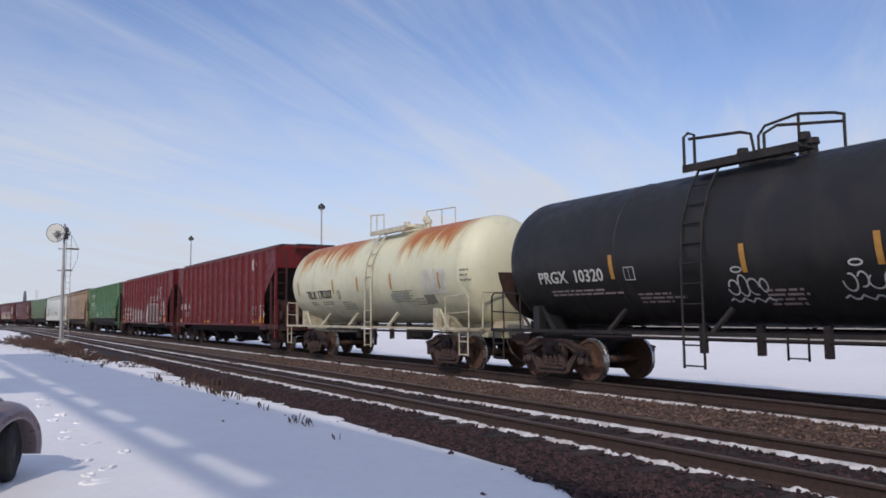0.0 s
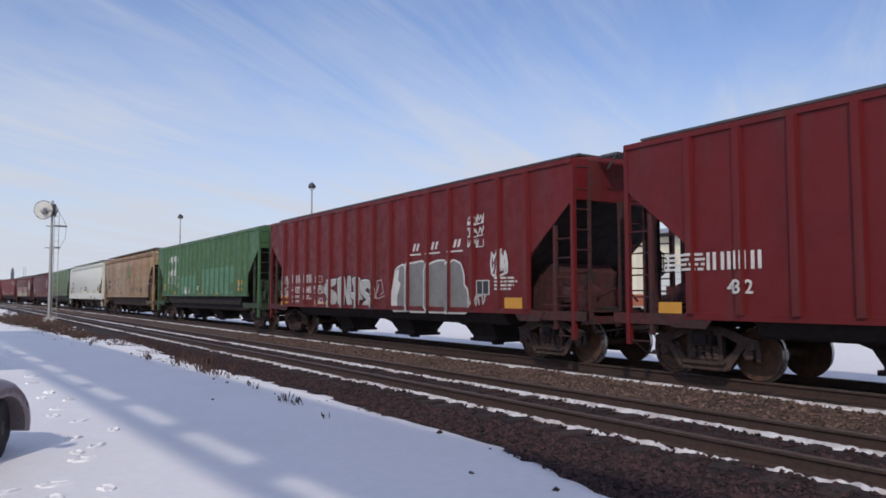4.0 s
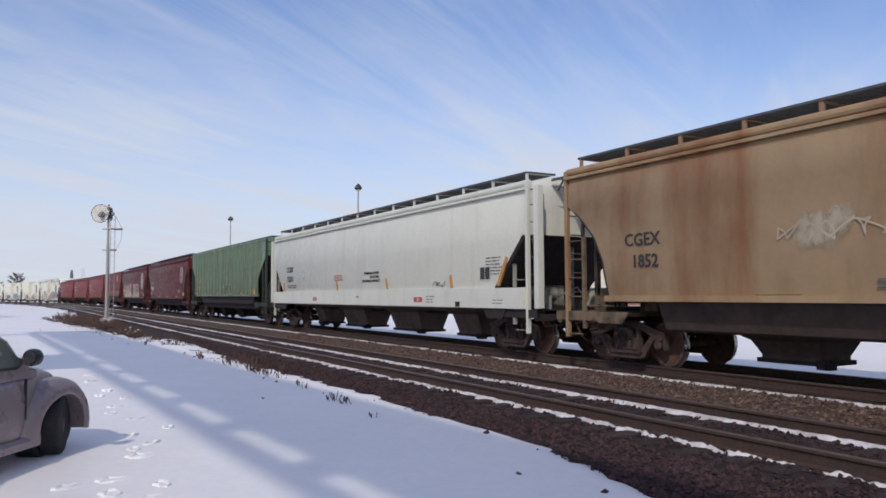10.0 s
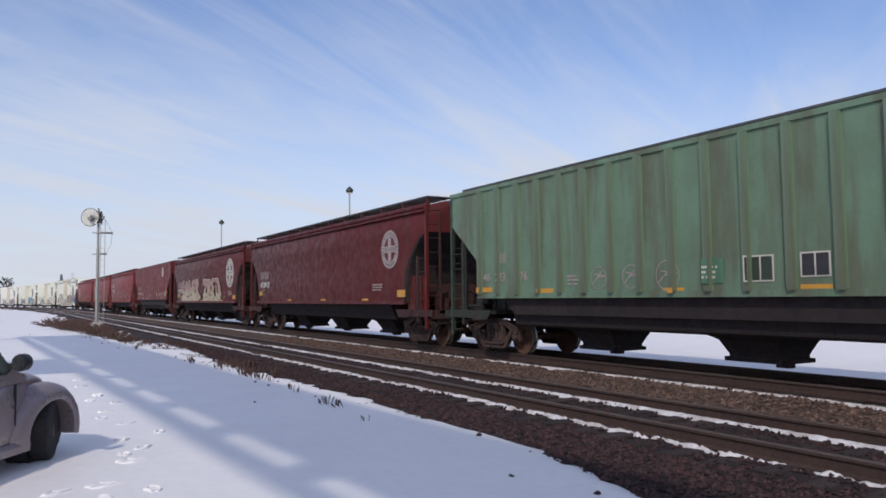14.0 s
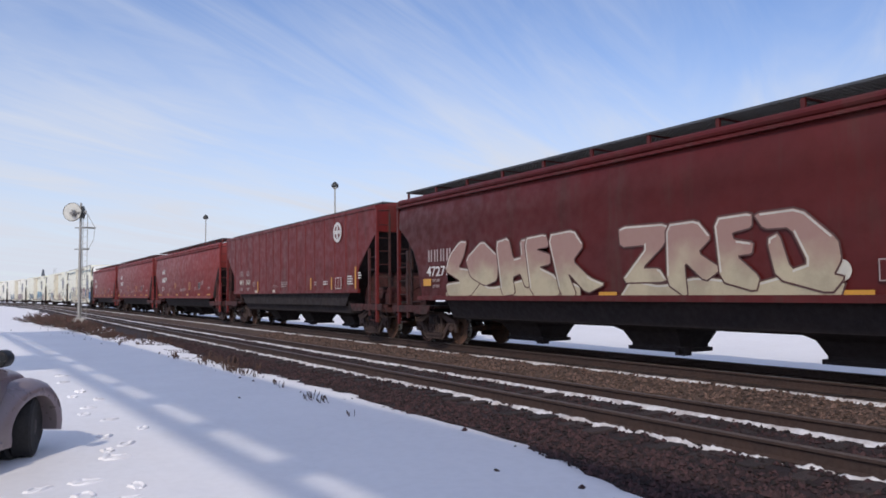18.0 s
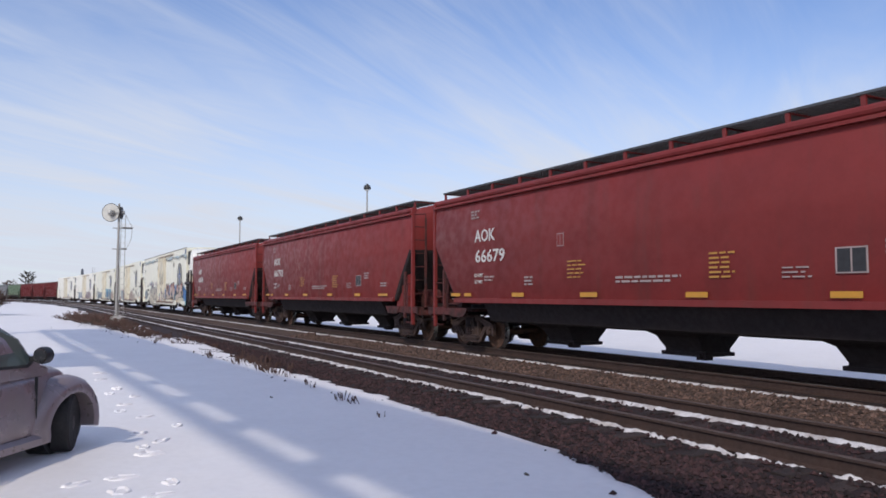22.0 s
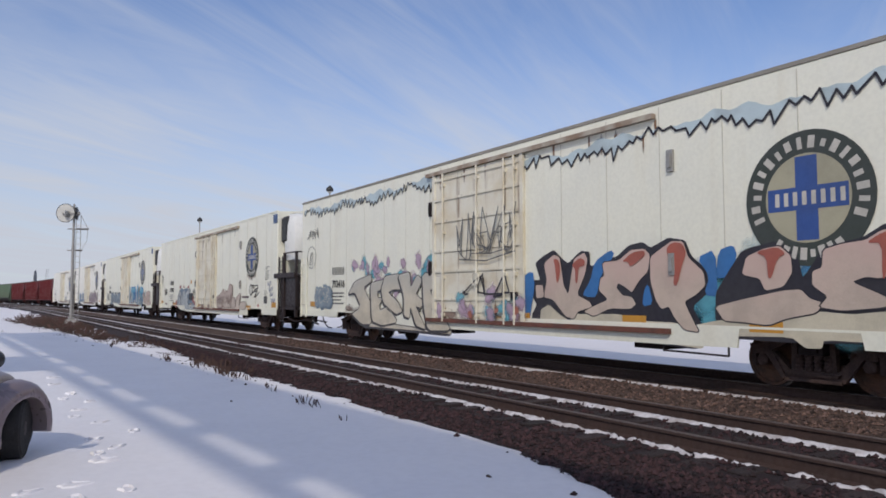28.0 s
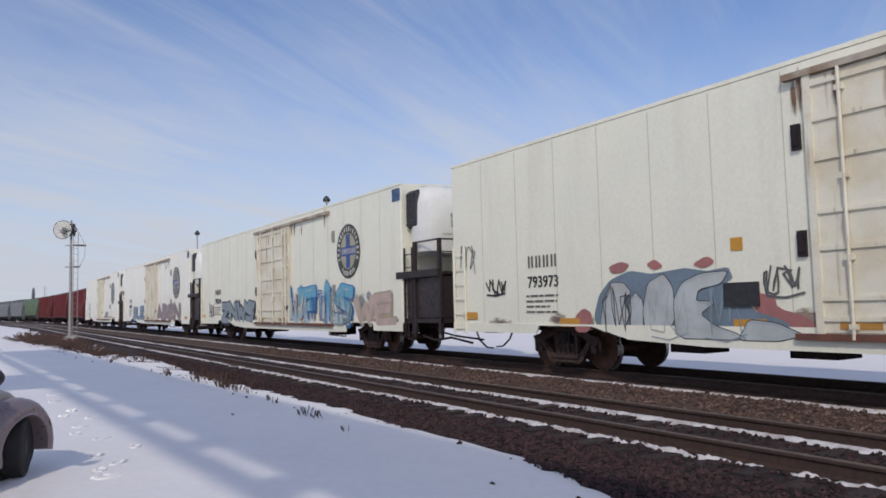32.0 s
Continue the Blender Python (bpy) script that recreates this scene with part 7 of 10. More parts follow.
    part("front_bumper", bm, CAR_PAINT, car, smooth=True)
    bm = bmesh.new()
    loft(bm, [[(-2.08 + 0.10 * math.cos(a), y, 0.44 + 0.12 * math.sin(a)) for a in [math.tau * i / 10 for i in range(10)]] for y in (-0.80, -0.5, 0.0, 0.5, 0.80)])
    part("rear_bumper", bm, CAR_PAINT, car, smooth=True)


# rim colour kept dark to hold the shade under the fender
RIM_SHADED = material("grimy_alloy_rim", (0.07, 0.06, 0.055), 0.6, metal=0.3, second=(0.04, 0.034, 0.03), scale=7)
WINDOW_DARK = material("car_window", (0.10, 0.125, 0.11), 0.06, second=(0.07, 0.09, 0.085), scale=2, grain=0, bump=0, spec=0.8)
MIRROR = material("salt_hazed_mirror_face", (0.30, 0.27, 0.26), 0.22, metal=1.0, grain=0, bump=0)
build_car()


# ---- unseen deck added behind the viewer to cast the shadow on the snow ----
def build_shadow_deck():
    drop = 10.0
    reach = drop / math.tan(radians(SUN_ELEV))
    dx, dy = -SUN_HEAD.x * reach, -SUN_HEAD.y * reach
    z = -0.25 + drop
    way = thing("high_walkway", pose(-8.0 + dx, 2.12 + dy, z, 0, 0, 2.7), "unseen slatted deck on two towers, added to shade the snow", "walkway")
    x0, x1 = -34.0, 17.0
    bm = bmesh.new()
    box(bm, x0, x1, 0.0, 0.34, -0.02, 0.1)
    part("edge_beam", bm, ROOF_GREY, way)
    for k in range(17):   # open slats; their gaps thin the shade a little
        bm = bmesh.new()
        box(bm, x0, x1, 0.63 + 0.145 * k, 0.75 + 0.145 * k, 0.0, 0.05)
        part("deck_plank", bm, ROOF_GREY, way)
    bm = bmesh.new()
    box(bm, -0.36, 0.36, 0.34, 0.63, -0.01, 0.12)
    me = mesh_of("cross_plate", bm, ROOF_GREY)
    x = 0.80 - 2.92 * 12
    while x < x1:
        part("cross_plate", me, None, way, at=pose(x, 0, 0))
        x += 2.92
    for k in range(33):   # side slats added to cast a further band of shade
        bm = bmesh.new()
        box(bm, -17.2 + 0.145 * k, -17.08 + 0.145 * k, -8.0, -0.02, 0.0, 0.05)
        part("landing_plank", bm, ROOF_GREY, way)
    for x in (x0 + 0.4, x1 - 0.4):
        bm = bmesh.new()
        box(bm, x - 0.25, x + 0.25, 1.2, 1.7, -drop - 0.2, 0)
        part("tower", bm, CONCRETE, way)


build_shadow_deck()

# ---- the train, from its front to its end ----
PLANES = [3.28, -12.0, -25.7, -43.8, -62.81, -82.46, -101.85, -123.59, -142.68, -162.3, -182.1, -200.98, -219.8, -238.5, -257.2, -283.25, -309.5, -335.4, -360.9, -386.3, -404.2, -422.1, -440.0, -458.2, -477, -496, -515, -534]   # middles of the gaps between the cars


def paint(name, c, streak=(0.07, 0.045, 0.035), amt=0.4, second=None, rough=0.52, **kw):
    return material(name, c, rough, second=second, scale=0.9, amount=0.55, grain=0.03, bump=0.035, bump_scale=14, streak=streak, streak_amount=amt, **{'streak_scale': (2.2, 2.2, 0.25), 'spec': 0.34, **kw})


RED = paint("boxcar_red_paint", (0.1287, 0.0091, 0.0105), second=(0.0920, 0.0075, 0.0093))
ROUGH_RED = paint("worn_red_paint", (0.1339, 0.0144, 0.0139), second=(0.0961, 0.0121, 0.0121))
DARK_RED = paint("dark_maroon_paint", (0.0964, 0.0101, 0.0094), second=(0.0679, 0.0084, 0.0080))
LEASE_RED = paint("lease_red_paint", (0.2064, 0.0278, 0.0259), second=(0.1581, 0.0230, 0.0223), amt=0.25)
GREEN = paint("faded_green_paint", (0.062, 0.140, 0.058), streak=(0.05, 0.05, 0.03), amt=0.6, second=(0.034, 0.082, 0.036))
PATCH_GREEN = paint("repainted_teal_green", (0.098, 0.225, 0.142), streak=(0.05, 0.08, 0.06))
DARK_GREEN = paint("grimy_dark_green", (0.034, 0.05, 0.034), second=(0.022, 0.028, 0.022))
PALE_GREEN = paint("chalky_green_paint", (0.140, 0.225, 0.152), streak=(0.10, 0.08, 0.052), amt=0.6, second=(0.105, 0.155, 0.102), streak_edge=(0.42, 0.62))
BEIGE = paint("rusty_beige_paint", (0.3520, 0.2420, 0.1364), (0.215, 0.085, 0.032), 0.85, second=(0.245, 0.165, 0.10), streak_scale=(0.9, 0.9, 0.16), streak_edge=(0.40, 0.72))
PALE_GREY = paint("pale_grey_paint", (0.62, 0.62, 0.55), (0.44, 0.42, 0.36), 0.3, second=(0.57, 0.57, 0.505), rough=0.42)
CREAM = material("rust_stained_cream", (0.67, 0.64, 0.45), 0.5, second=(0.56, 0.54, 0.39), scale=0.8, amount=0.6, streak=(0.38, 0.36, 0.30), streak_amount=0.4, streak_scale=(2, 2, 0.4))
CREAM_TRIM = material("cream_trim", (0.55, 0.51, 0.38), 0.5, second=(0.32, 0.22, 0.14), scale=5, amount=0.6)
TANK_BLACK = paint("black_tank_paint", (0.020, 0.019, 0.020), (0.045, 0.038, 0.033), 0.4, second=(0.028, 0.026, 0.026), rough=0.5)
BLACK_TRIM = material("black_trim", (0.011, 0.010, 0.011), 0.8, second=(0.06, 0.04, 0.03), scale=5, amount=0.4)
REEFER_WHITE = paint("reefer_white_paint", (0.815, 0.80, 0.668), (0.66, 0.60, 0.45), 0.25, second=(0.755, 0.75, 0.65), rough=0.45)
REEFER_CLEAN = paint("reefer_clean_white", (0.87, 0.85, 0.76), (0.72, 0.67, 0.56), 0.15, second=(0.82, 0.80, 0.72), rough=0.45)
GREY_CAR = paint("grey_car_paint", (0.19, 0.20, 0.21), second=(0.15, 0.15, 0.16))


def rust_cap():
    """Rust that runs down from the top of the tank in ragged drips, on either side of the ladder."""
    nt = CREAM.node_tree
    n, l = nt.nodes.new, nt.links.new
    b = nt.nodes["Principled BSDF"]
    old = b.inputs["Base Color"].links[0].from_socket
    tc, sep = n("ShaderNodeTexCoord"), n("ShaderNodeSeparateXYZ")
    l(tc.outputs["Object"], sep.inputs[0])

    def op(kind, a, c):
        m = n("ShaderNodeMath")
        m.operation = kind
        for i, v in enumerate((a, c)):
            if isinstance(v, (int, float)):
                m.inputs[i].default_value = v
            else:
                l(v, m.inputs[i])
        return m.outputs[0]
    mp = n("ShaderNodeMapping")
    mp.inputs["Scale"].default_value = (3.2, 0.4, 0.5)
    l(tc.outputs["Object"], mp.inputs[0])
    ns = n("ShaderNodeTexNoise")
    ns.inputs["Scale"].default_value, ns.inputs["Detail"].default_value, ns.inputs["Roughness"].default_value = 1.0, 6, 0.65
    l(mp.outputs[0], ns.inputs["Vector"])
    away = op("ABSOLUTE", op("SUBTRACT", sep.outputs[0], 0.85), 0)
    reach = op("MULTIPLY", op("MINIMUM", op("MAXIMUM", op("SUBTRACT", away, 1.2), 0.0), 1.0), 1.0)
    ends = op("MINIMUM", op("MAXIMUM", op("SUBTRACT", 5.9, op("ABSOLUTE", sep.outputs[0], 0)), 0.0), 1.0)
    # lower edge of the rust: about z = 3.6, lower where the noise is strong
    edge = op("SUBTRACT", 4.0, op("MULTIPLY", op("SUBTRACT", ns.outputs[0], 0.28), 2.6))
    depth = op("MULTIPLY", op("SUBTRACT", sep.outputs[2], edge), 2.6)
    f = n("ShaderNodeMath")
    f.operation, f.use_clamp = "MULTIPLY", True
    l(op("MULTIPLY", op("MINIMUM", op("MAXIMUM", depth, 0.0), 1.0), reach), f.inputs[0])
    l(ends, f.inputs[1])
    mx = n("ShaderNodeMix")
    mx.data_type = "RGBA"
    mx.inputs[7].default_value = (0.38, 0.12, 0.026, 1)
    l(f.outputs[0], mx.inputs[0])
    halo = n("ShaderNodeMix")
    halo.data_type = "RGBA"
    halo.inputs[7].default_value = (0.50, 0.31, 0.085, 1)
    fringe = op("MULTIPLY", op("MULTIPLY", op("MINIMUM", op("MAXIMUM", op("ADD", op("MULTIPLY", depth, 0.55), 0.42), 0.0), 0.8), reach), ends)
    l(fringe, halo.inputs[0])
    l(old, halo.inputs[6])
    l(halo.outputs[2], mx.inputs[6])
    l(mx.outputs[2], b.inputs["Base Color"])


rust_cap()
WHITE_P, BLACK_P, SILVER_P = colour_mat("white_spray", (0.62, 0.62, 0.60)), colour_mat("black_spray", (0.025, 0.022, 0.03)), colour_mat("silver_spray", (0.19, 0.185, 0.18), 0.5)
PINK_P, ORANGE_P, BLUE_P, CYAN_P = colour_mat("dull_pink_spray", (0.56, 0.43, 0.37)), colour_mat("red_orange_spray", (0.47, 0.17, 0.11)), colour_mat("blue_spray", (0.04, 0.17, 0.42)), colour_mat("cyan_spray", (0.12, 0.42, 0.52))
TAN_P, GREY_BLUE_P, PURPLE_P, GREEN_P = colour_mat("tan_spray", (0.42, 0.36, 0.28)), colour_mat("grey_blue_spray", (0.26, 0.32, 0.36)), colour_mat("purple_grey_spray", (0.30, 0.24, 0.27)), colour_mat("green_spray", (0.06, 0.30, 0.15))
BROWN_P, CROSS_BLUE = colour_mat("brown_pink_spray", (0.36, 0.27, 0.235)), colour_mat("emblem_blue", (0.035, 0.085, 0.28))
EMBLEM_GREEN, EMBLEM_DARK, EMBLEM_TAN, DULL_WHITE = colour_mat("emblem_green", (0.05, 0.25, 0.06)), colour_mat("emblem_dark", (0.045, 0.055, 0.045)), colour_mat("emblem_tan", (0.42, 0.39, 0.27)), colour_mat("emblem_cream", (0.58, 0.55, 0.48))
PANEL_RED, FADED_RED = colour_mat("red_notice", (0.42, 0.05, 0.05)), colour_mat("faded_red_print", (0.40, 0.16, 0.15))
FAINT_BLACK = colour_mat("faded_black_print", (0.12, 0.12, 0.115))
FADED_PRINT = colour_mat("faded_tank_print", (0.27, 0.25, 0.19))
CREAM_LOW, CAP_RED = colour_mat("pale_olive_cream_spray", (0.62, 0.56, 0.42)), colour_mat("brick_red_spray", (0.40, 0.11, 0.075))
TAG_BLUE = colour_mat("thin_blue_marker", (0.13, 0.17, 0.33))
GREY_PRINT = colour_mat("worn_grey_print", (0.40, 0.40, 0.34))
FAINT_BEIGE = colour_mat("pale_scrape", (0.46, 0.38, 0.28))
FAINT_WHITE = colour_mat("faded_white_print", (0.38, 0.30, 0.29))

KERSE_P, TAN_FADE, SLATE_FADE, BLUE_FADE, MUD_FADE = (fade_mat("beige_to_rose_spray", (0.58, 0.47, 0.38), (0.56, 0.40, 0.34), 1.3, 2.4), fade_mat("cream_to_grey_spray", (0.66, 0.59, 0.46), (0.46, 0.44, 0.38), 1.2, 2.2),
                                                      fade_mat("slate_to_rust_spray", (0.50, 0.54, 0.55), (0.40, 0.36, 0.33), 1.5, 2.2), fade_mat("pale_to_blue_spray", (0.46, 0.58, 0.62), (0.13, 0.38, 0.52), 0.9, 1.9),
                                                      fade_mat("cream_to_brown_spray", (0.62, 0.54, 0.45), (0.44, 0.35, 0.30), 0.9, 1.8))
CHALK_P, SLATE_DARK, PALE_SLATE = colour_mat("chalky_grey_spray", (0.40, 0.39, 0.37)), colour_mat("dark_slate_spray", (0.07, 0.065, 0.07)), colour_mat("pale_slate_spray", (0.42, 0.47, 0.49))
SLATE_P = colour_mat("slate_blue_spray", (0.17, 0.23, 0.29))
MAUVE_P = colour_mat("pale_mauve_spray", (0.50, 0.36, 0.46))
UMBER_P, CREAM_ROSE = colour_mat("dark_umber_spray", (0.09, 0.035, 0.03)), fade_mat("cream_to_rose_spray", (0.47, 0.40, 0.275), (0.31, 0.185, 0.155), 1.65, 2.35)

MUD_P = colour_mat("road_grime", (0.34, 0.25, 0.20))
PAPER, RUST_P = colour_mat("paper_notice_white", (0.70, 0.69, 0.64)), colour_mat("rust_run", (0.22, 0.11, 0.05))

CARS = []
# where each car's stencils sit from its middle: shift in metres and factor
MARK_FIT = {0: (-0.2, 1.0), 1: (-0.08, 1.014), 2: (-0.23, 1.025), 3: (-0.24, 1.057), 4: (0.32, 1.046), 5: (0.64, 1.0), 6: (0.47, 1.017), 7: (0.53, 1.007), 8: (0.44, 1.0), 9: (0.37, 1.0), 10: (0.45, 1.03), 11: (0.23, 1.02), 12: (0.08, 1.027), 13: (0.18, 1.021), 14: (0.12, 1.006), 15: (0.1, 1.011), 16: (-0.07, 1.0)}
MARK_NAMES = ("lettering", "stencil_text", "brand_mark", "graffiti_letter", "paint_layer", "spray_highlight", "tag_scribble", "tag_ring", "spray_patch", "stripe", "block_emblem", "reflector_strip", "repainted_patch", "data_panel", "panel_field", "round_emblem", "emblem_field", "emblem_cross",
              "emblem_band", "emblem_lettering", "small_emblem", "sill_patch", "paint_scrape", "red_placard", "placard_field", "white_tag", "yellow_notice", "paper_notice", "dark_notice", "grey_notice", "painted_icicle_border", "painted_icicle_edge", "dark_box")
SPREAD = set()


def spread_marks(car, i):
    """Settles the stencils and tags of one car along its side."""
    if car.name in SPREAD or i not in MARK_FIT:
        return
    SPREAD.add(car.name)
    shift, factor = MARK_FIT[i]
    for ob in car.children_recursive:
        if ob.type != "MESH" or ob.name.split(".")[0] not in MARK_NAMES:
            continue
        if abs(ob.matrix_basis.translation.x) > 1e-6:
            m = ob.matrix_basis.copy()
            m.translation.x = shift + factor * m.translation.x
            ob.matrix_basis = m
        elif abs(ob.matrix_basis.translation.z) < 1e-6:
            for v in ob.data.vertices:
                v.co.x = shift + factor * v.co.x


def place(car, i):
    spread_marks(car, i)
    CARS.append((car, (PLANES[i] + PLANES[i + 1]) / 2, (PLANES[i] - PLANES[i + 1]) / 2))
    return car


def half_of(i):
    return (PLANES[i] - PLANES[i + 1]) / 2


def front_tank(i):
    h = half_of(i)
    car = tank_car(h, h - 0.72, TANK_BLACK, "black tank car with white lettering and small white tags", BLACK_TRIM, -0.5, -1.13, ((-2.95, 2.4), (0.05, 2.38), (2.25, 2.38), (4.6, 2.38)))
    bm = bmesh.new()   # rusty shield over the lower half of the head
    xs, rim = -(h - 0.66), [(1.42 * math.sin(a), 2.70 - 1.42 * math.cos(a)) for a in [math.radians(-82 + 164 * k / 20) for k in range(21)]]
    prism(bm, rim, xs - 0.012, xs, "x")
    part("head_shield", bm, material("rusty_head_shield", (0.055, 0.026, 0.020), 0.85, second=(0.022, 0.016, 0.016), scale=2.2, amount=0.8, grain=0.15), car, "rust-brown steel shield over the tank's head")
    on_shell(side_text(car, "PRGX", 0.36, -4.75, 2.25, DECAL_WHITE, 0))
    on_shell(side_text(car, "10320", 0.36, -3.65, 2.25, DECAL_WHITE, 0))
    on_shell(notice_panel(car, -2.5, 2.25, 0.26, 0.26, 0, DECAL_WHITE, TANK_BLACK))
    for x, z, rows, w in ((-4.9, 1.98, 2, 2.3), (-2.45, 1.86, 3, 1.15), (0.3, 1.85, 4, 0.95)):
        on_shell(text_bars(car, FAINT_WHITE, x, z, rows, w, 0.035, 0.075, 0, seed=4))
    for x in (-0.38, 1.62):
        on_shell(loop_tag(car, x + 0.1, 1.92, 0.125, WHITE_P, 0, int(x * 10)))
    return car


def cream_tank(i):
    h = half_of(i)
    car = tank_car(h, h - 0.42, CREAM, "cream tank car with orange rust running from its top", CREAM_TRIM, 1.1, 0.8, ((-5.1, 2.48), (-1.95, 2.48), (-0.05, 2.5), (2.2, 2.5), (4.9, 2.4)), bracket_mat=CREAM_TRIM)
    on_shell(side_text(car, "TILX", 0.40, -3.9, 2.22, DECAL_BLACK, 0))
    on_shell(side_text(car, "170307", 0.41, -2.74, 2.22, DECAL_BLACK, 0))
    on_shell(notice_panel(car, -1.6, 2.2, 0.24, 0.28, 0, FAINT_BLACK, CREAM_TRIM))
    for x, z, rows, w in ((-4.1, 1.98, 2, 0.6), (-3.1, 1.98, 2, 1.2), (-1.5, 1.95, 4, 1.0), (2.2, 2.2, 5, 1.2), (3.4, 1.95, 3, 1.2)):
        on_shell(text_bars(car, FADED_PRINT, x, z, rows, w, 0.03, 0.075, 0, seed=int(z * 50)))
    for name, mat, x0, x1, z0, z1 in (("dark_notice", FADED_PRINT, 3.95, 4.5, 1.80, 2.04), ("grey_notice", GREY_PRINT, 2.05, 3.1, 1.93, 2.12)):
        on_shell(plate(car, name, mat, x0, x1, z0, z1, 0, 0.01))
    for k in range(3):   # columns of faded white print
        on_shell(text_bars(car, PAPER, 4.1 + 0.42 * k, 2.74, 8, 0.36, 0.045, 0.068, 0, seed=90 + k))
    on_shell(text_bars(car, PAPER, 4.0, 2.2, 2, 1.5, 0.045, 0.08, 0, seed=97))
    on_shell(text_bars(car, FADED_PRINT, 5.95, 2.66, 3, 0.55, 0.05, 0.13, 0, seed=98))
    return car


Y_RIB, Y_SMOOTH = -1.58, -1.618


def red_rib_one(i):
    car = ribbed_hopper(half_of(i), RED, "boxcar-red ribbed covered hopper with a pale round emblem")
    y = Y_RIB
    marks(car, y, yellow=((2.8, 1.22, 0.5, 0.12), (5.85, 1.22, 0.55, 0.12), (6.75, 1.33, 0.55, 0.26), (-1.5, 1.22, 0.5, 0.12), (-6.9, 1.25, 0.5, 0.2)), bars=((6.55, 1.95, 4, 0.5, DECAL_WHITE), (6.85, 1.6, 2, 0.3, DECAL_WHITE), (-7.0, 2.2, 4, 0.9, DECAL_WHITE)),
          panels=((5.77, 1.72, 0.5, 0.36, DECAL_WHITE, DECAL_BLACK),))
    roundel(car, 5.75, 3.75, 0.3, DULL_WHITE, RED, DULL_WHITE, y - 0.004)
    brand_bars(car, -5.6, 2.05, 1.1, 0.3, 4, DECAL_WHITE, y - 0.006)
    side_text(car, "432", 0.32, -5.5, 1.6, DECAL_WHITE, y - 0.006)
    over_posts(car, i)
    return car


def red_rib_two(i):
    car = ribbed_hopper(half_of(i), RED, "boxcar-red ribbed covered hopper with silver and white graffiti")
    y = Y_RIB
    marks(car, y, yellow=((-6.54, 1.17, 0.5, 0.14), (-6.54, 1.42, 0.5, 0.1), (-3.45, 1.17, 0.55, 0.14), (2.6, 1.17, 0.5, 0.12), (6.65, 1.29, 0.6, 0.26)),
          text=(("432", 0.34, -5.45, 1.66, DECAL_WHITE), ("645", 0.34, -4.45, 1.66, DECAL_WHITE), ("LD LMT", 0.14, -5.45, 1.42, DECAL_WHITE), ("LT WT", 0.14, -5.45, 1.24, DECAL_WHITE)),
          bars=((-4.7, 1.47, 2, 0.5, DECAL_WHITE), (6.1, 1.9, 4, 0.7, DECAL_WHITE)), panels=((5.55, 1.66, 0.5, 0.36, DECAL_WHITE, DECAL_BLACK), (-3.5, 2.03, 0.34, 0.24, DECAL_WHITE, RED)))
    brand_bars(car, -5.42, 2.07, 0.55, 0.3, 2, DECAL_WHITE, y - 0.006)
    brand_bars(car, -4.42, 2.07, 0.55, 0.3, 2, DECAL_WHITE, y - 0.006)
    for x in (2.6, 3.5, 4.5):
        brand_bars(car, x, 2.8, 0.4, 0.2, 1, DECAL_WHITE, y - 0.006, 0.4)
        plate(car, "stripe", DECAL_WHITE, x - 0.3, x + 0.25, 2.58, 2.62, y - 0.006, 0.004)
    mural(car, (
        ((1.16, 1.04), (1.16, 1.53), (1.3, 1.9), (1.39, 2.21), (1.76, 2.33), (2.07, 2.25), (2.18, 1.06)),
        ((2.08, 1.04), (2.11, 2.34), (2.44, 2.36), (2.84, 2.39), (3.02, 2.3), (3.09, 1.04)),
        ((3.09, 1.04), (3.11, 2.27), (3.6, 2.37), (3.98, 2.36), (4.11, 2.21), (4.1, 1.05)),
        ((4.03, 1.04), (4.05, 2.24), (4.38, 2.36), (4.69, 2.26), (4.83, 1.98), (4.83, 1.73), (4.99, 1.59), (5.01, 1.05)),
    ), SILVER_P, WHITE_P, y - 0.004, 0.05)
    mural(car, (
        ((1.16, 1.04), (1.16, 1.53), (1.3, 1.9), (1.39, 2.16), (1.6, 2.22), (1.54, 1.89), (1.7, 1.81), (1.48, 1.43), (1.52, 1.05)),
    ), WHITE_P, WHITE_P, y - 0.018, 0.01)
    mural(car, (
        ((-3.57, 1.8), (-3.18, 2.01), (-2.57, 2.04), (-2.65, 1.83), (-3.1, 1.72), (-2.57, 1.55), (-2.5, 1.31), (-2.82, 1.07), (-3.54, 1.08), (-3.4, 1.28), (-3.02, 1.33), (-3.58, 1.53)),
        ((-2.53, 2.04), (-2.25, 2.08), (-2.15, 1.08), (-2.46, 1.05)),
        ((-2.25, 2.06), (-1.95, 2.1), (-1.77, 1.54), (-1.76, 2.09), (-1.5, 2.11), (-1.41, 1.09), (-1.74, 1.09), (-1.95, 1.54), (-1.96, 1.08), (-2.19, 1.08)),
        ((-1.47, 2.04), (-0.84, 2.06), (-0.85, 1.58), (-0.58, 1.56), (-0.62, 1.34), (-0.89, 1.34), (-0.92, 1.08), (-1.2, 1.08), (-1.23, 1.34), (-1.51, 1.36), (-1.51, 1.56), (-1.23, 1.58)),
        ((-0.84, 1.95), (-0.41, 1.98), (0.03, 1.87), (0.03, 1.62), (-0.38, 1.71), (-0.51, 1.62), (0.05, 1.41), (0.01, 1.06), (-0.76, 1.06), (-0.59, 1.28), (-0.39, 1.32), (-0.85, 1.54)),
    ), CHALK_P, BLACK_P, y - 0.004, 0.03, shine=WHITE_P)
    scribble(car, -6.75, -6.2, 1.75, 2.25, WHITE_P, y - 0.01, 11, 0.016, 12)
    scribble(car, -6.72, -6.25, 1.45, 1.7, WHITE_P, y - 0.01, 18, 0.016, 12)
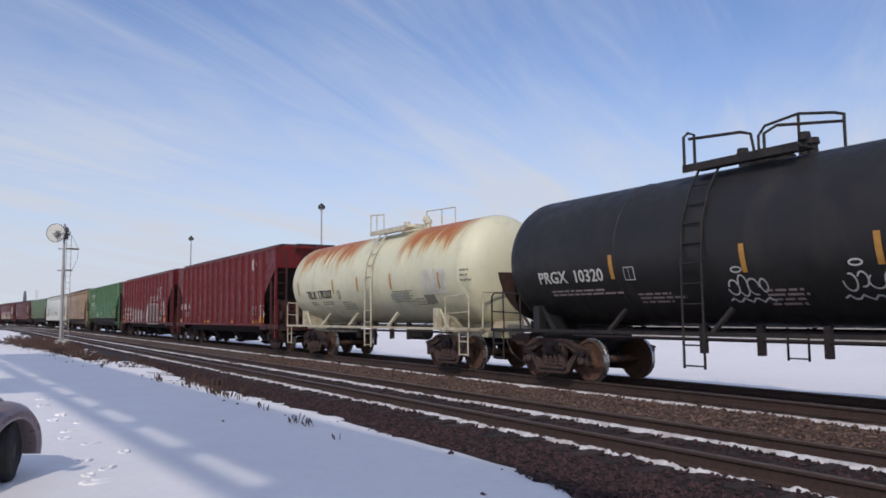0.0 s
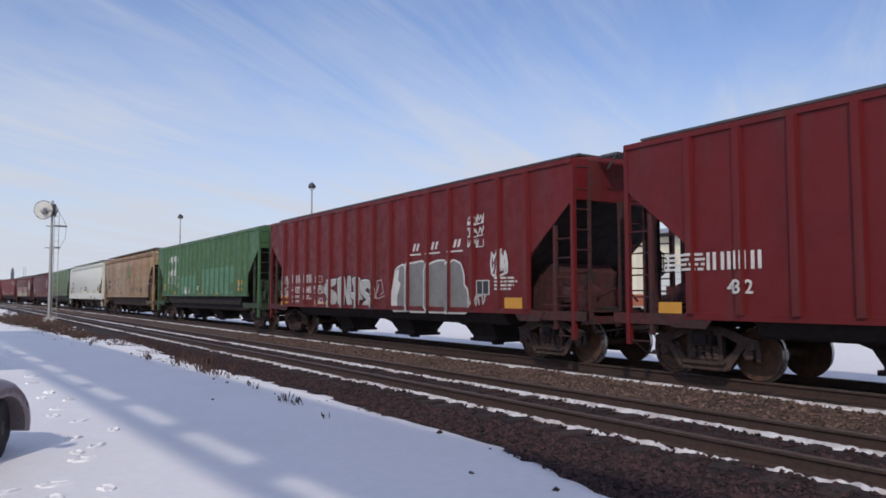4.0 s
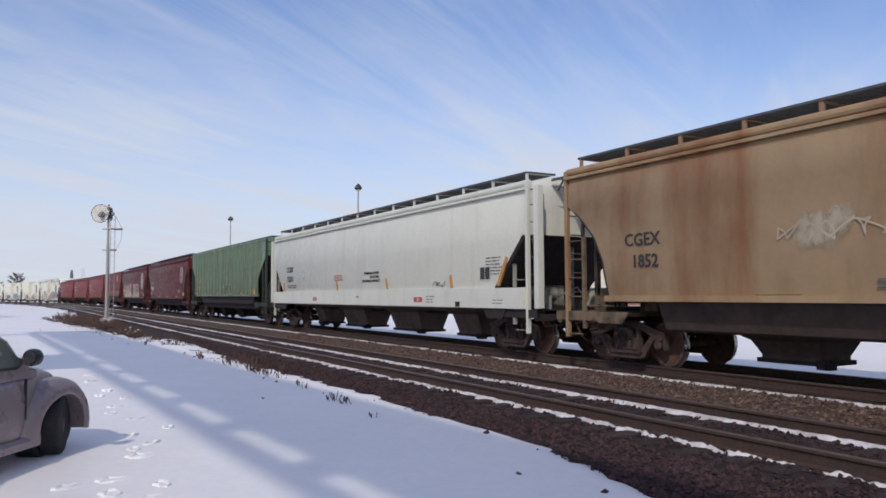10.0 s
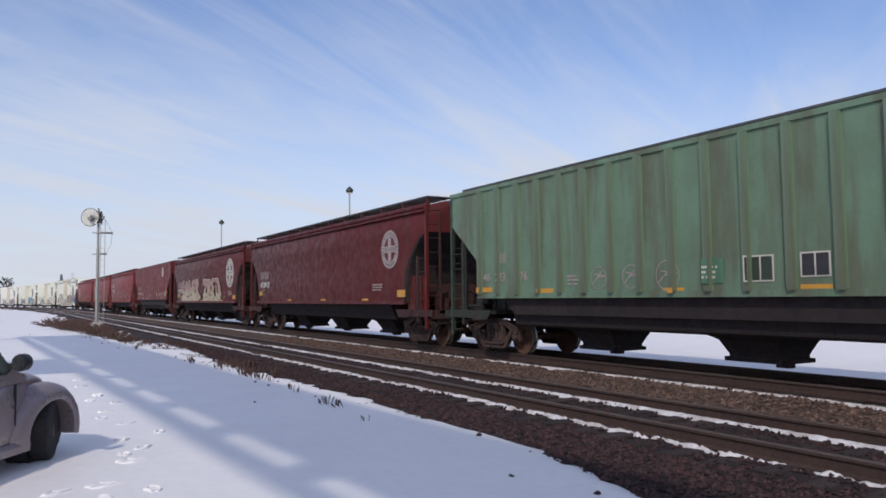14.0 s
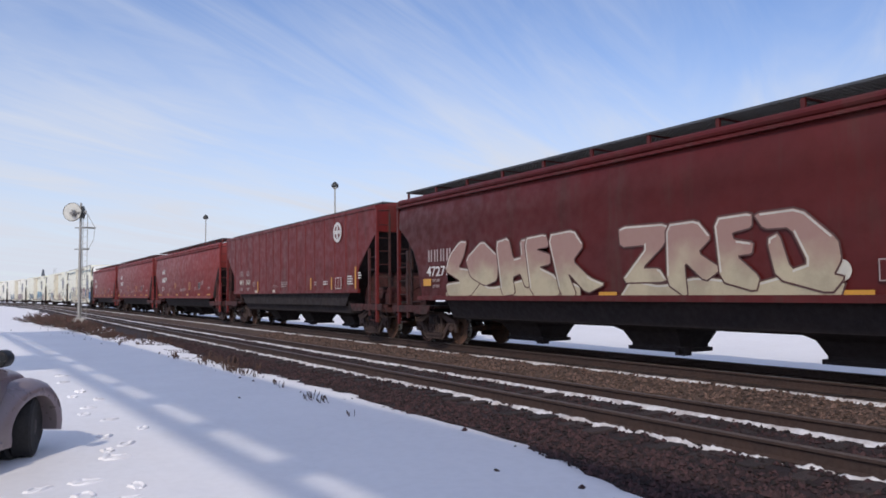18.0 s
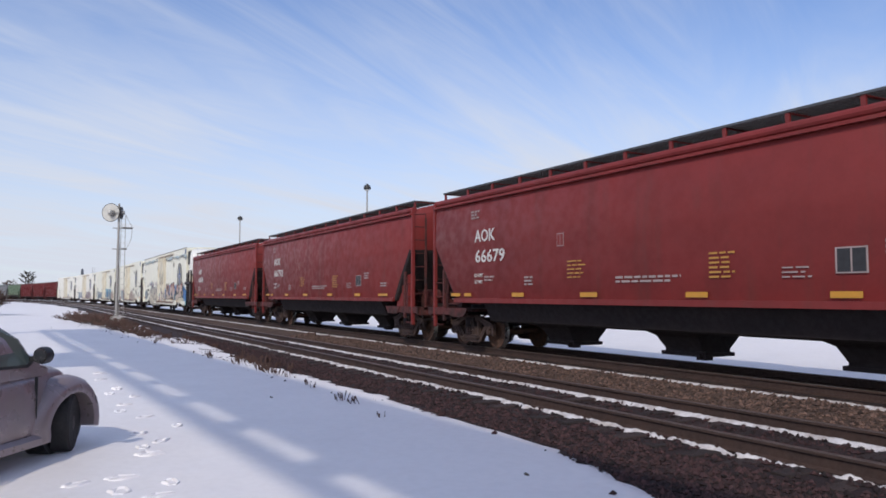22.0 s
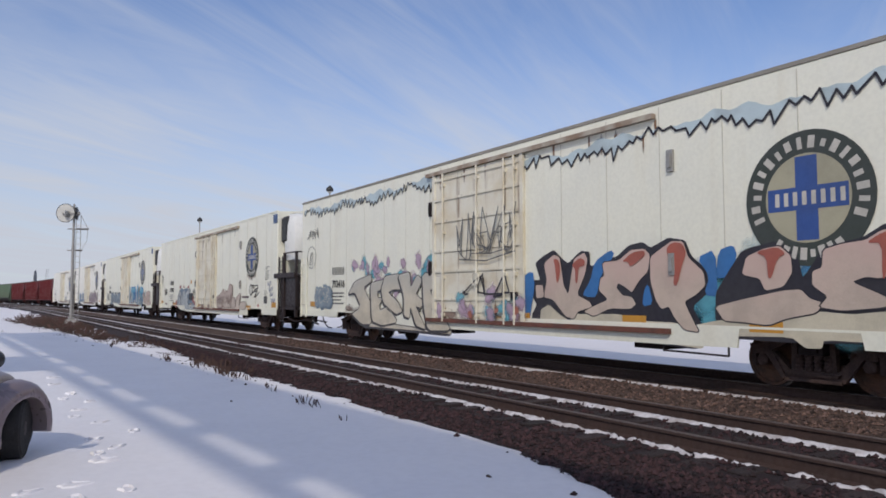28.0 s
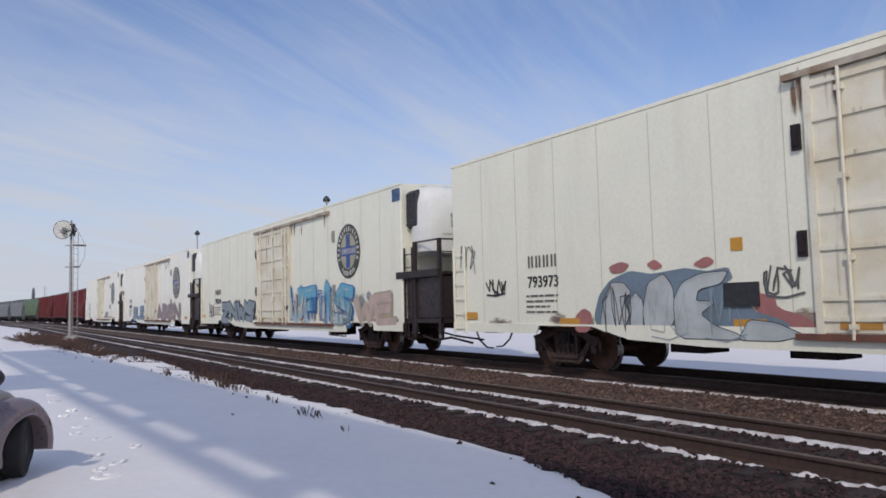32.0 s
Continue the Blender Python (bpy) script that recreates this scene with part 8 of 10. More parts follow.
    scribble(car, -3.78, -3.15, 1.55, 1.85, WHITE_P, y - 0.01, 15, 0.016, 14)
    scribble(car, -3.7, -3.2, 1.2, 1.45, WHITE_P, y - 0.01, 21, 0.016, 11)
    for k in range(3):
        scribble(car, 4.98, 5.62, 2.62 + 0.3 * k, 2.86 + 0.3 * k, WHITE_P, y - 0.01, 13 + 4 * k, 0.017, 15)
    scribble(car, 5.9, 6.5, 1.95, 2.55, WHITE_P, y - 0.01, 14, 0.035, 11)
    scribble(car, 0.2, 0.95, 1.4, 1.95, FAINT_WHITE, y - 0.01, 18, 0.025, 10)
    scribble(car, 5.0, 5.7, 1.2, 1.5, CHALK_P, y - 0.01, 19, 0.03, 12)
    over_posts(car, i)
    return car


def green_rib(i):
    car = ribbed_hopper(half_of(i), GREEN, "faded green ribbed covered hopper with a repainted teal patch", sill=1.48, ribs=20, rib_depth=0.065, bay_mat=UNDER_BLACK, boards=0.11, end_mat=GREEN)
    y = Y_RIB
    for x0, x1, z0, z1 in ((0.7, 5.98, 1.54, 2.81), (-3.9, -0.27, 1.54, 2.52)):
        plate(car, "repaint", PATCH_GREEN, x0, x1, z0, z1, y + 0.003, 0.006, "teal green repainted patch")
        for p in RIBS[car.name][0]:
            if x0 < p < x1:
                plate(car, "repaint", PATCH_GREEN, p - 0.06, p + 0.06, z0, z1, y - 0.064, 0.008)
    bm = bmesh.new()   # slanted two-lobed emblem
    for outline in (((-6.1, 3.40), (-5.93, 3.72), (-4.62, 3.73), (-4.45, 3.68), (-4.38, 3.52), (-4.40, 3.36), (-4.50, 3.23), (-4.66, 3.17), (-5.02, 3.18), (-4.93, 3.43), (-5.20, 3.41), (-5.33, 3.19), (-5.66, 3.40)),
                    ((-6.36, 2.60), (-6.26, 2.91), (-5.75, 2.91), (-5.67, 3.03), (-5.34, 2.90), (-5.06, 2.91), (-5.02, 3.13), (-4.65, 3.12), (-4.53, 3.02), (-4.50, 2.88), (-4.55, 2.74), (-4.70, 2.64), (-5.04, 2.59))):
        prism(bm, outline, y - 0.008, y)
    part("block_emblem", bm, DECAL_WHITE, car)
    for z in (2.52, 2.15):
        plate(car, "stripe", DECAL_WHITE, -6.47, -4.2, z - 0.016, z + 0.016, y - 0.006, 0.004)
    brand_bars(car, -6.23, 2.335, 0.5, 0.26, 2, DECAL_WHITE, y - 0.006)
    marks(car, y, yellow=((2.93, 1.55, 0.5, 0.1), (6.1, 1.75, 0.55, 0.12), (6.1, 2.05, 0.55, 0.2), (0.2, 1.55, 0.5, 0.1), (-4.9, 1.62, 0.6, 0.11), (-7.1, 1.85, 0.5, 0.14), (-7.1, 2.05, 0.5, 0.14)), text=(("462", 0.36, -5.40, 2.325, DECAL_WHITE), ("237", 0.36, -4.51, 2.325, DECAL_WHITE)),
          bars=((-6.45, 2.03, 2, 0.5, DECAL_WHITE), (-4.8, 2.06, 2, 0.6, DECAL_WHITE), (-0.6, 1.95, 3, 0.4, DECAL_WHITE), (5.9, 1.95, 2, 0.4, DECAL_WHITE)), panels=((5.0, 1.85, 0.4, 0.4, FAINT_BLACK, GREEN),))
    scribble(car, -2.9, -1.9, 1.6, 2.0, WHITE_P, y - 0.01, 21, 0.05, 9)
    over_posts(car, i)
    return car


def beige_hopper(i):
    car = smooth_hopper(half_of(i), BEIGE, "rust-streaked beige covered hopper with a green round emblem", sill=1.36, step=1.5, bay_mat=material("brown_bay_grime", (0.075, 0.052, 0.044), 0.85, second=(0.042, 0.03, 0.027), scale=1.2, amount=0.6, grain=0.15, streak=(0.11, 0.07, 0.055), streak_amount=0.4))
    y = Y_SMOOTH
    bm = bmesh.new()
    disc(bm, 0.48, 3.17, 0.46, y - 0.004)
    em = part("round_emblem", bm, EMBLEM_GREEN, car, "faded green round emblem")
    bm = bmesh.new()
    disc(bm, 0.48, 3.2, 0.27, y - 0.007)
    part("emblem_field", bm, BEIGE, em)
    bm = bmesh.new()
    box(bm, 0.14, 0.60, y - 0.011, y - 0.008, 3.08, 3.26)
    part("emblem_band", bm, FAINT_BLACK, em)
    marks(car, y + 0.006, text=(("CGEX", 0.36, -7.22, 2.56, DECAL_BLACK), ("1852", 0.36, -7.15, 2.13, DECAL_BLACK)), bars=((6.2, 2.1, 5, 0.8, FAINT_BLACK), (-2.6, 1.7, 2, 0.8, FAINT_BLACK)), panels=((5.0, 1.82, 0.45, 0.32, FAINT_BLACK, DECAL_BLACK),),
          yellow=((-6.9, 1.42, 0.4, 0.08),))
    for x in (-4.2, -1.5, 0.9, 3.2, 5.2):
        plate(car, "sill_patch", UNDER_BLACK, x - 0.42, x + 0.42, 1.36, 1.47, -1.648, 0.008)
    for x0, x1, z in ((1.6, 8.0, 2.62), (3.4, 8.2, 2.22)):
        plate(car, "paint_scrape", FAINT_BEIGE, x0, x1, z - 0.008, z + 0.008, y - 0.003, 0.004)
    spray_cloud(car, -4.4, -2.2, 2.2, 2.75, (FAINT_BEIGE,), y - 0.006, 34, 6, 0.3)
    scribble(car, -4.2, -2.2, 2.3, 2.65, FAINT_BEIGE, y - 0.01, 31, 0.016, 18)
    scribble(car, 1.6, 2.6, 1.8, 2.1, FAINT_BLACK, y - 0.01, 32, 0.02, 14)
    scribble(car, 3.0, 4.0, 1.85, 2.1, FAINT_BLACK, y - 0.01, 33, 0.02, 14)
    return car


def white_hopper(i):
    # its end platform takes the same black of grime and painted shade
    car = smooth_hopper(half_of(i), PALE_GREY, "clean pale-grey covered hopper with a deep side sill", sill=1.36, bays=4, deep_sill=True, bay_mat=material("brown_grey_bay_grime", (0.13, 0.095, 0.082), 0.85, second=(0.07, 0.05, 0.045), scale=1.5, amount=0.6, grain=0.15, streak=(0.05, 0.036, 0.032), streak_amount=0.5), gap=2.3, z_gap=1.0, cut_run=1.2, cut_top=2.95, straight=True, step=1.5, top=4.26, edges=(-8.3, -5.1, -0.65, 3.8, 7.5), platform_mat=SHADE_GRIME)
    y = Y_SMOOTH
    marks(car, y + 0.006, text=(("CCBX", 0.34, -8.1, 2.62, DECAL_BLACK), ("72331", 0.34, -8.02, 2.20, DECAL_BLACK)),
          bars=((-2.8, 2.26, 3, 1.1, FADED_RED), (-8.3, 1.95, 2, 1.6, FAINT_BLACK)), panels=((7.72, 2.05, 0.5, 0.36, DULL_WHITE, DECAL_BLACK), (-6.27, 2.35, 0.18, 0.3, FAINT_BLACK, PALE_GREY)))
    marks(car, -1.65, bars=((-0.6, 1.45, 1, 0.3, FAINT_BLACK),))
    for x, w in ((-4.8, 0.2), (4.08, 0.27)):
        red = plate(car, "red_placard", PANEL_RED, x - w, x + w, 1.27, 1.42, -1.652, 0.008, "small red placard on the side sill")
        plate(red, "placard_field", DULL_WHITE, x - w * 0.2, x + w * 0.2, 1.31, 1.38, -1.656, 0.004)
    for k, body in enumerate(("HAMMERING ON SIDE", "OF CAR WILL", "CONTAMINATE PRODUCT")):
        side_text(car, body, 0.125, (0.62, 0.88, 0.56)[k], 2.25 - 0.135 * k, DECAL_BLACK, y + 0.003)
    text_bars(car, FAINT_BLACK, 7.75, 2.46, 6, 0.85, 0.028, 0.085, y + 0.002, seed=61)
    text_bars(car, FAINT_BLACK, 4.6, 1.46, 3, 0.55, 0.03, 0.085, -1.652, seed=62)
    text_bars(car, FAINT_BLACK, 8.1, 1.36, 2, 0.6, 0.022, 0.08, -1.652, seed=63)
    scribble(car, 4.9, 5.7, 1.72, 1.9, FAINT_BLACK, y - 0.002, 64, 0.012, 10)
    plate(car, "sill_bracket", SHADE_GRIME, 6.85, 7.08, 1.16, 1.3, -1.66, 0.03)
    for x, lean in ((-2.55, -0.08), (1.78, -0.1), (5.95, -0.06), (-8.9, -0.06)):
        bm = bmesh.new()
        prism(bm, [(x - 0.05, 2.05), (x + 0.05, 2.05), (x + 0.05 - lean, 1.68), (x - 0.05 - lean, 1.68)], y - 0.006, y + 0.05)
        part("reflector_strip", bm, OCHRE_STRIP, car)
    bm = bmesh.new()
    prism(bm, [(8.26, 1.74), (8.35, 1.70), (8.76, 2.40), (8.67, 2.45)], y - 0.006, y + 0.05)
    part("reflector_strip", bm, OCHRE_STRIP, car)
    h = half_of(i)
    for x in (-h + 0.34, h - 0.34):   # corner posts
        bm = bmesh.new()
        box(bm, x - 0.09, x + 0.09, -1.6, -1.44, 1.16, 4.1)
        part("corner_post", bm, PALE_GREY, car)
    for x in (-9.8, 9.22):
        bm = bmesh.new()
        disc(bm, x, 1.36, 0.09, -1.648)
        part("sill_hole", bm, DECAL_BLACK, car)
    return car


def pale_green_rib(i):
    car = ribbed_hopper(half_of(i), PALE_GREEN, "chalky rust-stained green ribbed covered hopper", sill=1.50, ribs=19, rib_depth=0.10, end_mat=DARK_GREEN)
    y = Y_RIB
    shift, factor = MARK_FIT[i]

    def at(x):
        return (x - shift) / factor
    marks(car, y, yellow=((at(-7.1), 1.67, 0.6, 0.13), (at(-4.6), 1.62, 0.5, 0.1), (at(-0.82), 1.58, 0.5, 0.1), (at(2.02), 1.58, 0.52, 0.12), (at(6.8), 1.68, 0.6, 0.22), (at(4.4), 1.58, 0.5, 0.1)),
          text=(("46", 0.3, at(-7.05), 1.97, FAINT_WHITE), ("23", 0.3, at(-6.36), 1.97, FAINT_WHITE), ("76", 0.3, at(-5.46), 1.97, FAINT_WHITE)),
          panels=((at(2.02), 1.95, 0.5, 0.39, DULL_WHITE, DECAL_BLACK), (at(1.05), 1.92, 0.5, 0.44, DULL_WHITE, DARK_GREEN)),
          bars=((at(-3.85), 1.95, 3, 0.4, FAINT_WHITE), (at(3.1), 2.0, 4, 0.45, FAINT_WHITE), (at(5.2), 2.0, 3, 0.4, FAINT_WHITE)))
    brand_bars(car, at(-6.3), 2.46, 0.3, 0.26, 2, FAINT_WHITE, y - 0.006)
    plate(car, "stripe", PATCH_GREEN, at(-0.17), at(0.32), 1.69, 2.13, y - 0.006, 0.005, "small teal repainted patch")
    text_bars(car, DULL_WHITE, at(-0.12), 2.0, 3, 0.4, 0.04, 0.09, y - 0.012, seed=44)
    for x, r in ((-2.84, 0.24), (-1.9, 0.24), (-0.95, 0.29)):
        bm = bmesh.new()
        disc(bm, at(x), 1.87, r, y - 0.006, 28, r - 0.018)
        ribbon(bm, [(at(x) - 0.7 * r, 1.75), (at(x) + 0.1, 1.87 + 0.5 * r), (at(x) - 0.05, 1.87), (at(x) + 0.8 * r, 1.9), (at(x) - 0.5 * r, 1.95)], 0.012, y - 0.006, [0.0])
        part("tag_ring", bm, FAINT_WHITE, car)
    over_posts(car, i)
    return car


def maroon_hopper_one(i):
    car = smooth_hopper(half_of(i), DARK_RED, "dark maroon covered hopper with a pale round emblem", step=1.6, cut_run=1.0)
    y = Y_SMOOTH
    roundel(car, 6.33, 3.05, 0.62, FAINT_WHITE, DARK_RED, FAINT_WHITE, y - 0.004, FAINT_BLACK)
    brand_bars(car, -7.05, 2.6, 1.25, 0.34, 4, FAINT_WHITE, y - 0.004)
    marks(car, y + 0.006, text=(("473912", 0.37, -7.05, 2.13, DECAL_WHITE, 1.25), ("LD LMT", 0.12, -7.2, 1.88, FAINT_WHITE), ("LT WT", 0.12, -7.2, 1.72, FAINT_WHITE)), yellow=((-7.7, 1.75, 0.45, 0.2), (7.1, 1.62, 0.55, 0.22), (-3.5, 1.42, 0.5, 0.1), (0.5, 1.42, 0.5, 0.1), (4.4, 1.42, 0.5, 0.1)),
          panels=((-2.3, 2.2, 0.2, 0.3, FAINT_WHITE, DARK_RED),), bars=((5.0, 1.95, 3, 0.8, FAINT_WHITE),))
    return car


def maroon_hopper_two(i):
    car = smooth_hopper(half_of(i), DARK_RED, "dark maroon covered hopper with bulky cream graffiti and an emblem", step=1.6, cut_run=1.0)
    y = Y_SMOOTH
    roundel(car, 6.3, 2.94, 0.80, DULL_WHITE, DARK_RED, DULL_WHITE, y - 0.004, FAINT_BLACK)
    brand_bars(car, -7.0, 2.52, 1.3, 0.34, 4, FAINT_WHITE, y - 0.004)
    marks(car, y + 0.006, text=(("472798", 0.38, -6.97, 2.07, DECAL_WHITE, 1.3), ("LD LMT", 0.12, -7.2, 1.82, FAINT_WHITE), ("LT WT", 0.12, -7.2, 1.66, FAINT_WHITE)), yellow=((-7.7, 1.78, 0.42, 0.2), (7.15, 1.6, 0.55, 0.22), (4.55, 1.42, 0.5, 0.1), (2.1, 1.42, 0.5, 0.1), (-0.5, 1.42, 0.5, 0.1)),
          bars=((5.9, 1.95, 3, 0.9, FAINT_WHITE),), panels=((5.05, 1.75, 0.36, 0.32, FAINT_WHITE, DARK_RED),))
    mural(car, (
        ((-6.29, 1.5), (-4.79, 1.8), (-4.2, 1.59), (-2.57, 1.82), (-0.93, 1.64), (-0.93, 1.34), (-6.29, 1.33)),
        ((-6.11, 2.5), (-5.58, 2.85), (-5.24, 2.82), (-5.4, 2.44), (-5.66, 2.14), (-4.94, 2.07), (-4.61, 1.77), (-5.1, 1.39), (-6.19, 1.39), (-6.29, 1.73), (-5.53, 1.78), (-6.32, 2.07)),
        ((-5.3, 2.37), (-4.53, 2.81), (-3.85, 2.38), (-3.91, 1.78), (-4.43, 1.65), (-5.09, 1.89)),
        ((-3.95, 2.73), (-3.42, 2.8), (-3.24, 2.27), (-2.93, 2.31), (-2.97, 2.7), (-2.53, 2.75), (-2.28, 1.71), (-2.78, 1.58), (-2.98, 1.93), (-3.28, 1.83), (-3.18, 1.44), (-3.72, 1.39)),
        ((-2.81, 2.74), (-2.01, 2.79), (-1.92, 2.49), (-2.41, 2.45), (-1.88, 2.31), (-1.88, 2.1), (-2.29, 2.05), (-1.69, 1.84), (-1.56, 1.39), (-2.58, 1.39)),
        ((-1.96, 2.76), (-1.08, 2.81), (-0.78, 2.45), (-1.14, 2.14), (-0.62, 1.77), (-0.16, 1.63), (-0.71, 1.44), (-1.32, 1.92), (-1.02, 1.39), (-1.54, 1.39)),
    ), CREAM_ROSE, UMBER_P, y - 0.006, 0.03, shine=DULL_WHITE)
    mural(car, (
        ((0.19, 1.34), (0.52, 1.71), (1.26, 1.58), (2.12, 1.73), (3.27, 1.59), (4.05, 1.77), (4.76, 1.59), (4.67, 1.35)),
        ((0.23, 2.76), (1.5, 2.73), (1.4, 2.35), (0.81, 1.91), (1.26, 1.9), (1.44, 1.65), (0.24, 1.65), (0.98, 2.36), (0.26, 2.35)),
        ((1.43, 2.71), (2.15, 2.73), (2.44, 2.4), (2.13, 2.15), (2.63, 1.85), (2.28, 1.64), (1.83, 2.02), (1.89, 1.34), (1.43, 1.61)),
        ((2.49, 2.73), (3.25, 2.76), (3.24, 2.51), (2.85, 2.45), (2.89, 2.33), (3.26, 2.26), (3.23, 2.08), (2.92, 2.06), (3.36, 1.69), (3.28, 1.46), (2.6, 1.64)),
        ((3.28, 2.73), (4.1, 2.75), (4.68, 2.22), (4.72, 1.92), (4.59, 1.7), (4.76, 1.66), (4.55, 1.42), (3.66, 1.66), (3.51, 2.3), (3.72, 2.39), (3.91, 1.79), (4.21, 1.88), (3.93, 2.46), (3.46, 2.47)),
    ), CREAM_ROSE, UMBER_P, y - 0.006, 0.03, shine=DULL_WHITE)
    bm = bmesh.new()
    disc(bm, 4.32, 1.76, 0.17, y - 0.004)
    part("small_emblem", bm, DULL_WHITE, car)
    return car


def red_rib_three(i):
    car = ribbed_hopper(half_of(i), ROUGH_RED, "worn red covered hopper with flat side posts and white emblem", sill=1.56, ribs=16, rib_depth=0.025, boards=0.13)
    y = Y_RIB
    roundel(car, 5.07, 3.68, 0.36, DECAL_WHITE, ROUGH_RED, DECAL_WHITE, y - 0.030)
    brand_bars(car, -6.2, 2.48, 0.5, 0.27, 2, FAINT_WHITE, y - 0.028)
    brand_bars(car, -5.23, 2.48, 0.46, 0.27, 2, FAINT_WHITE, y - 0.028)
    marks(car, y - 0.03, text=(("431", 0.34, -6.20, 2.05, DULL_WHITE, 1.4), ("361", 0.34, -5.20, 2.05, DULL_WHITE, 1.4)), yellow=((2.59, 1.87, 0.09, 0.45), (4.55, 1.85, 0.09, 0.45), (6.54, 2.02, 0.09, 0.75), (-3.77, 1.82, 0.1, 0.5)), panels=((5.15, 1.86, 0.5, 0.4, DECAL_WHITE, ROUGH_RED),),
          bars=((5.9, 2.1, 4, 0.55, DECAL_WHITE), (6.75, 2.2, 3, 0.3, DECAL_WHITE), (-0.72, 2.0, 3, 0.8, FAINT_WHITE), (3.8, 1.95, 2, 0.5, DECAL_WHITE), (2.95, 1.95, 2, 0.3, FAINT_WHITE), (-6.4, 1.8, 2, 0.45, FAINT_WHITE), (-5.42, 1.8, 2, 0.45, FAINT_WHITE)))
    text_bars(car, FAINT_WHITE, -1.75, 1.87, 2, 0.8, 0.018, 0.06, y - 0.034, seed=71)
    for x in (-4.02, -1.6):
        plate(car, "white_tag", DULL_WHITE, x - 0.15, x + 0.15, 1.56, 1.67, y - 0.034, 0.008)
    scribble(car, -4.5, -4.05, 1.86, 2.1, FAINT_WHITE, y - 0.034, 72, 0.012, 16)
    return car


def lease_hopper(i, number, label):
    car = smooth_hopper(half_of(i), LEASE_RED, label, step=1.35, cut_run=0.95, cut_top=2.95, straight=True)
    y = Y_SMOOTH
    marks(car, y + 0.006, text=(("AOK", 0.46, -5.88, 3.08, DECAL_WHITE), (number, 0.46, -5.64, 2.52, DECAL_WHITE, 1.27), ("LD LMT", 0.13, -6.17, 2.02, DECAL_WHITE), ("LT WT", 0.13, -6.17, 1.84, DECAL_WHITE)),
          yellow=((-7.4, 1.5, 0.5, 0.09), (-6.75, 1.5, 0.35, 0.09), (-4.38, 1.5, 0.5, 0.1), (-1.75, 1.5, 0.55, 0.1), (1.2, 1.5, 0.5, 0.1), (4.0, 1.5, 0.5, 0.1), (6.2, 1.5, 0.75, 0.08)), panels=((-2.69, 2.77, 0.24, 0.3, FAINT_WHITE, LEASE_RED), (4.1, 2.02, 0.5, 0.4, FAINT_WHITE, DECAL_BLACK)),
          bars=((-6.55, 3.8, 3, 0.45, FAINT_WHITE), (-5.9, 2.0, 2, 0.6, FAINT_WHITE), (-4.1, 1.95, 3, 0.5, FAINT_WHITE), (-0.9, 1.88, 2, 1.8, FAINT_WHITE), (4.6, 2.3, 3, 0.6, FAINT_WHITE), (6.0, 1.92, 2, 0.8, FAINT_WHITE)))
    text_bars(car, OCHRE_STRIP, -2.45, 2.27, 5, 0.7, 0.03, 0.09, y - 0.004, seed=8)
    text_bars(car, OCHRE_STRIP, 1.5, 2.26, 6, 0.7, 0.035, 0.085, y - 0.004, seed=9)
    plate(car, "sill_line", FAINT_WHITE, -half_of(i) + 1.95, half_of(i) - 2.0, 1.385, 1.397, -1.648, 0.006)
    text_bars(car, FAINT_WHITE, 2.95, 1.95, 3, 0.6, 0.025, 0.075, y - 0.004, seed=10)
    return car


def icicles(car, x0, x1, z, y, seed):
    """Jagged painted icicle border under the eaves: pale drips with a dark lower edge."""
    rnd = random.Random(seed)
    pts, x = [], x0
    while x < x1:
        drift = 0.08 * math.sin(x * 1.7 + seed) + 0.06 * math.sin(x * 4.1)
        pts.append((x, z + drift + rnd.uniform(-0.02, 0.06)))
        pts.append((x + rnd.uniform(0.05, 0.12), z + drift - rnd.uniform(0.05, 0.24)))
        x += rnd.uniform(0.18, 0.34)
    bm = bmesh.new()
    for (ax, az), (bx, bz) in zip(pts, pts[1:]):
        top = [z + 0.10 + 0.07 * math.sin(q * 2.3 + seed) + 0.05 * math.sin(q * 9.0) for q in (ax, bx)]
        bm.faces.new([bm.verts.new(p) for p in ((ax, y, max(az + 0.01, top[0])), (ax, y, az), (bx, y, bz), (bx, y, max(bz + 0.01, top[1])))])
    part("painted_icicle_border", bm, ICE_P, car)
    bm = bmesh.new()
    ribbon(bm, pts, 0.02, y - 0.004, [0.0])
    part("painted_icicle_edge", bm, BLACK_P, car)


ICE_P = colour_mat("pale_ice_spray", (0.50, 0.60, 0.62))
Y_REEF = -1.595


def emblem_reefer(car, x, z, r):
    roundel(car, x, z, r, EMBLEM_DARK, EMBLEM_TAN, CROSS_BLUE, Y_REEF - 0.006, DULL_WHITE)


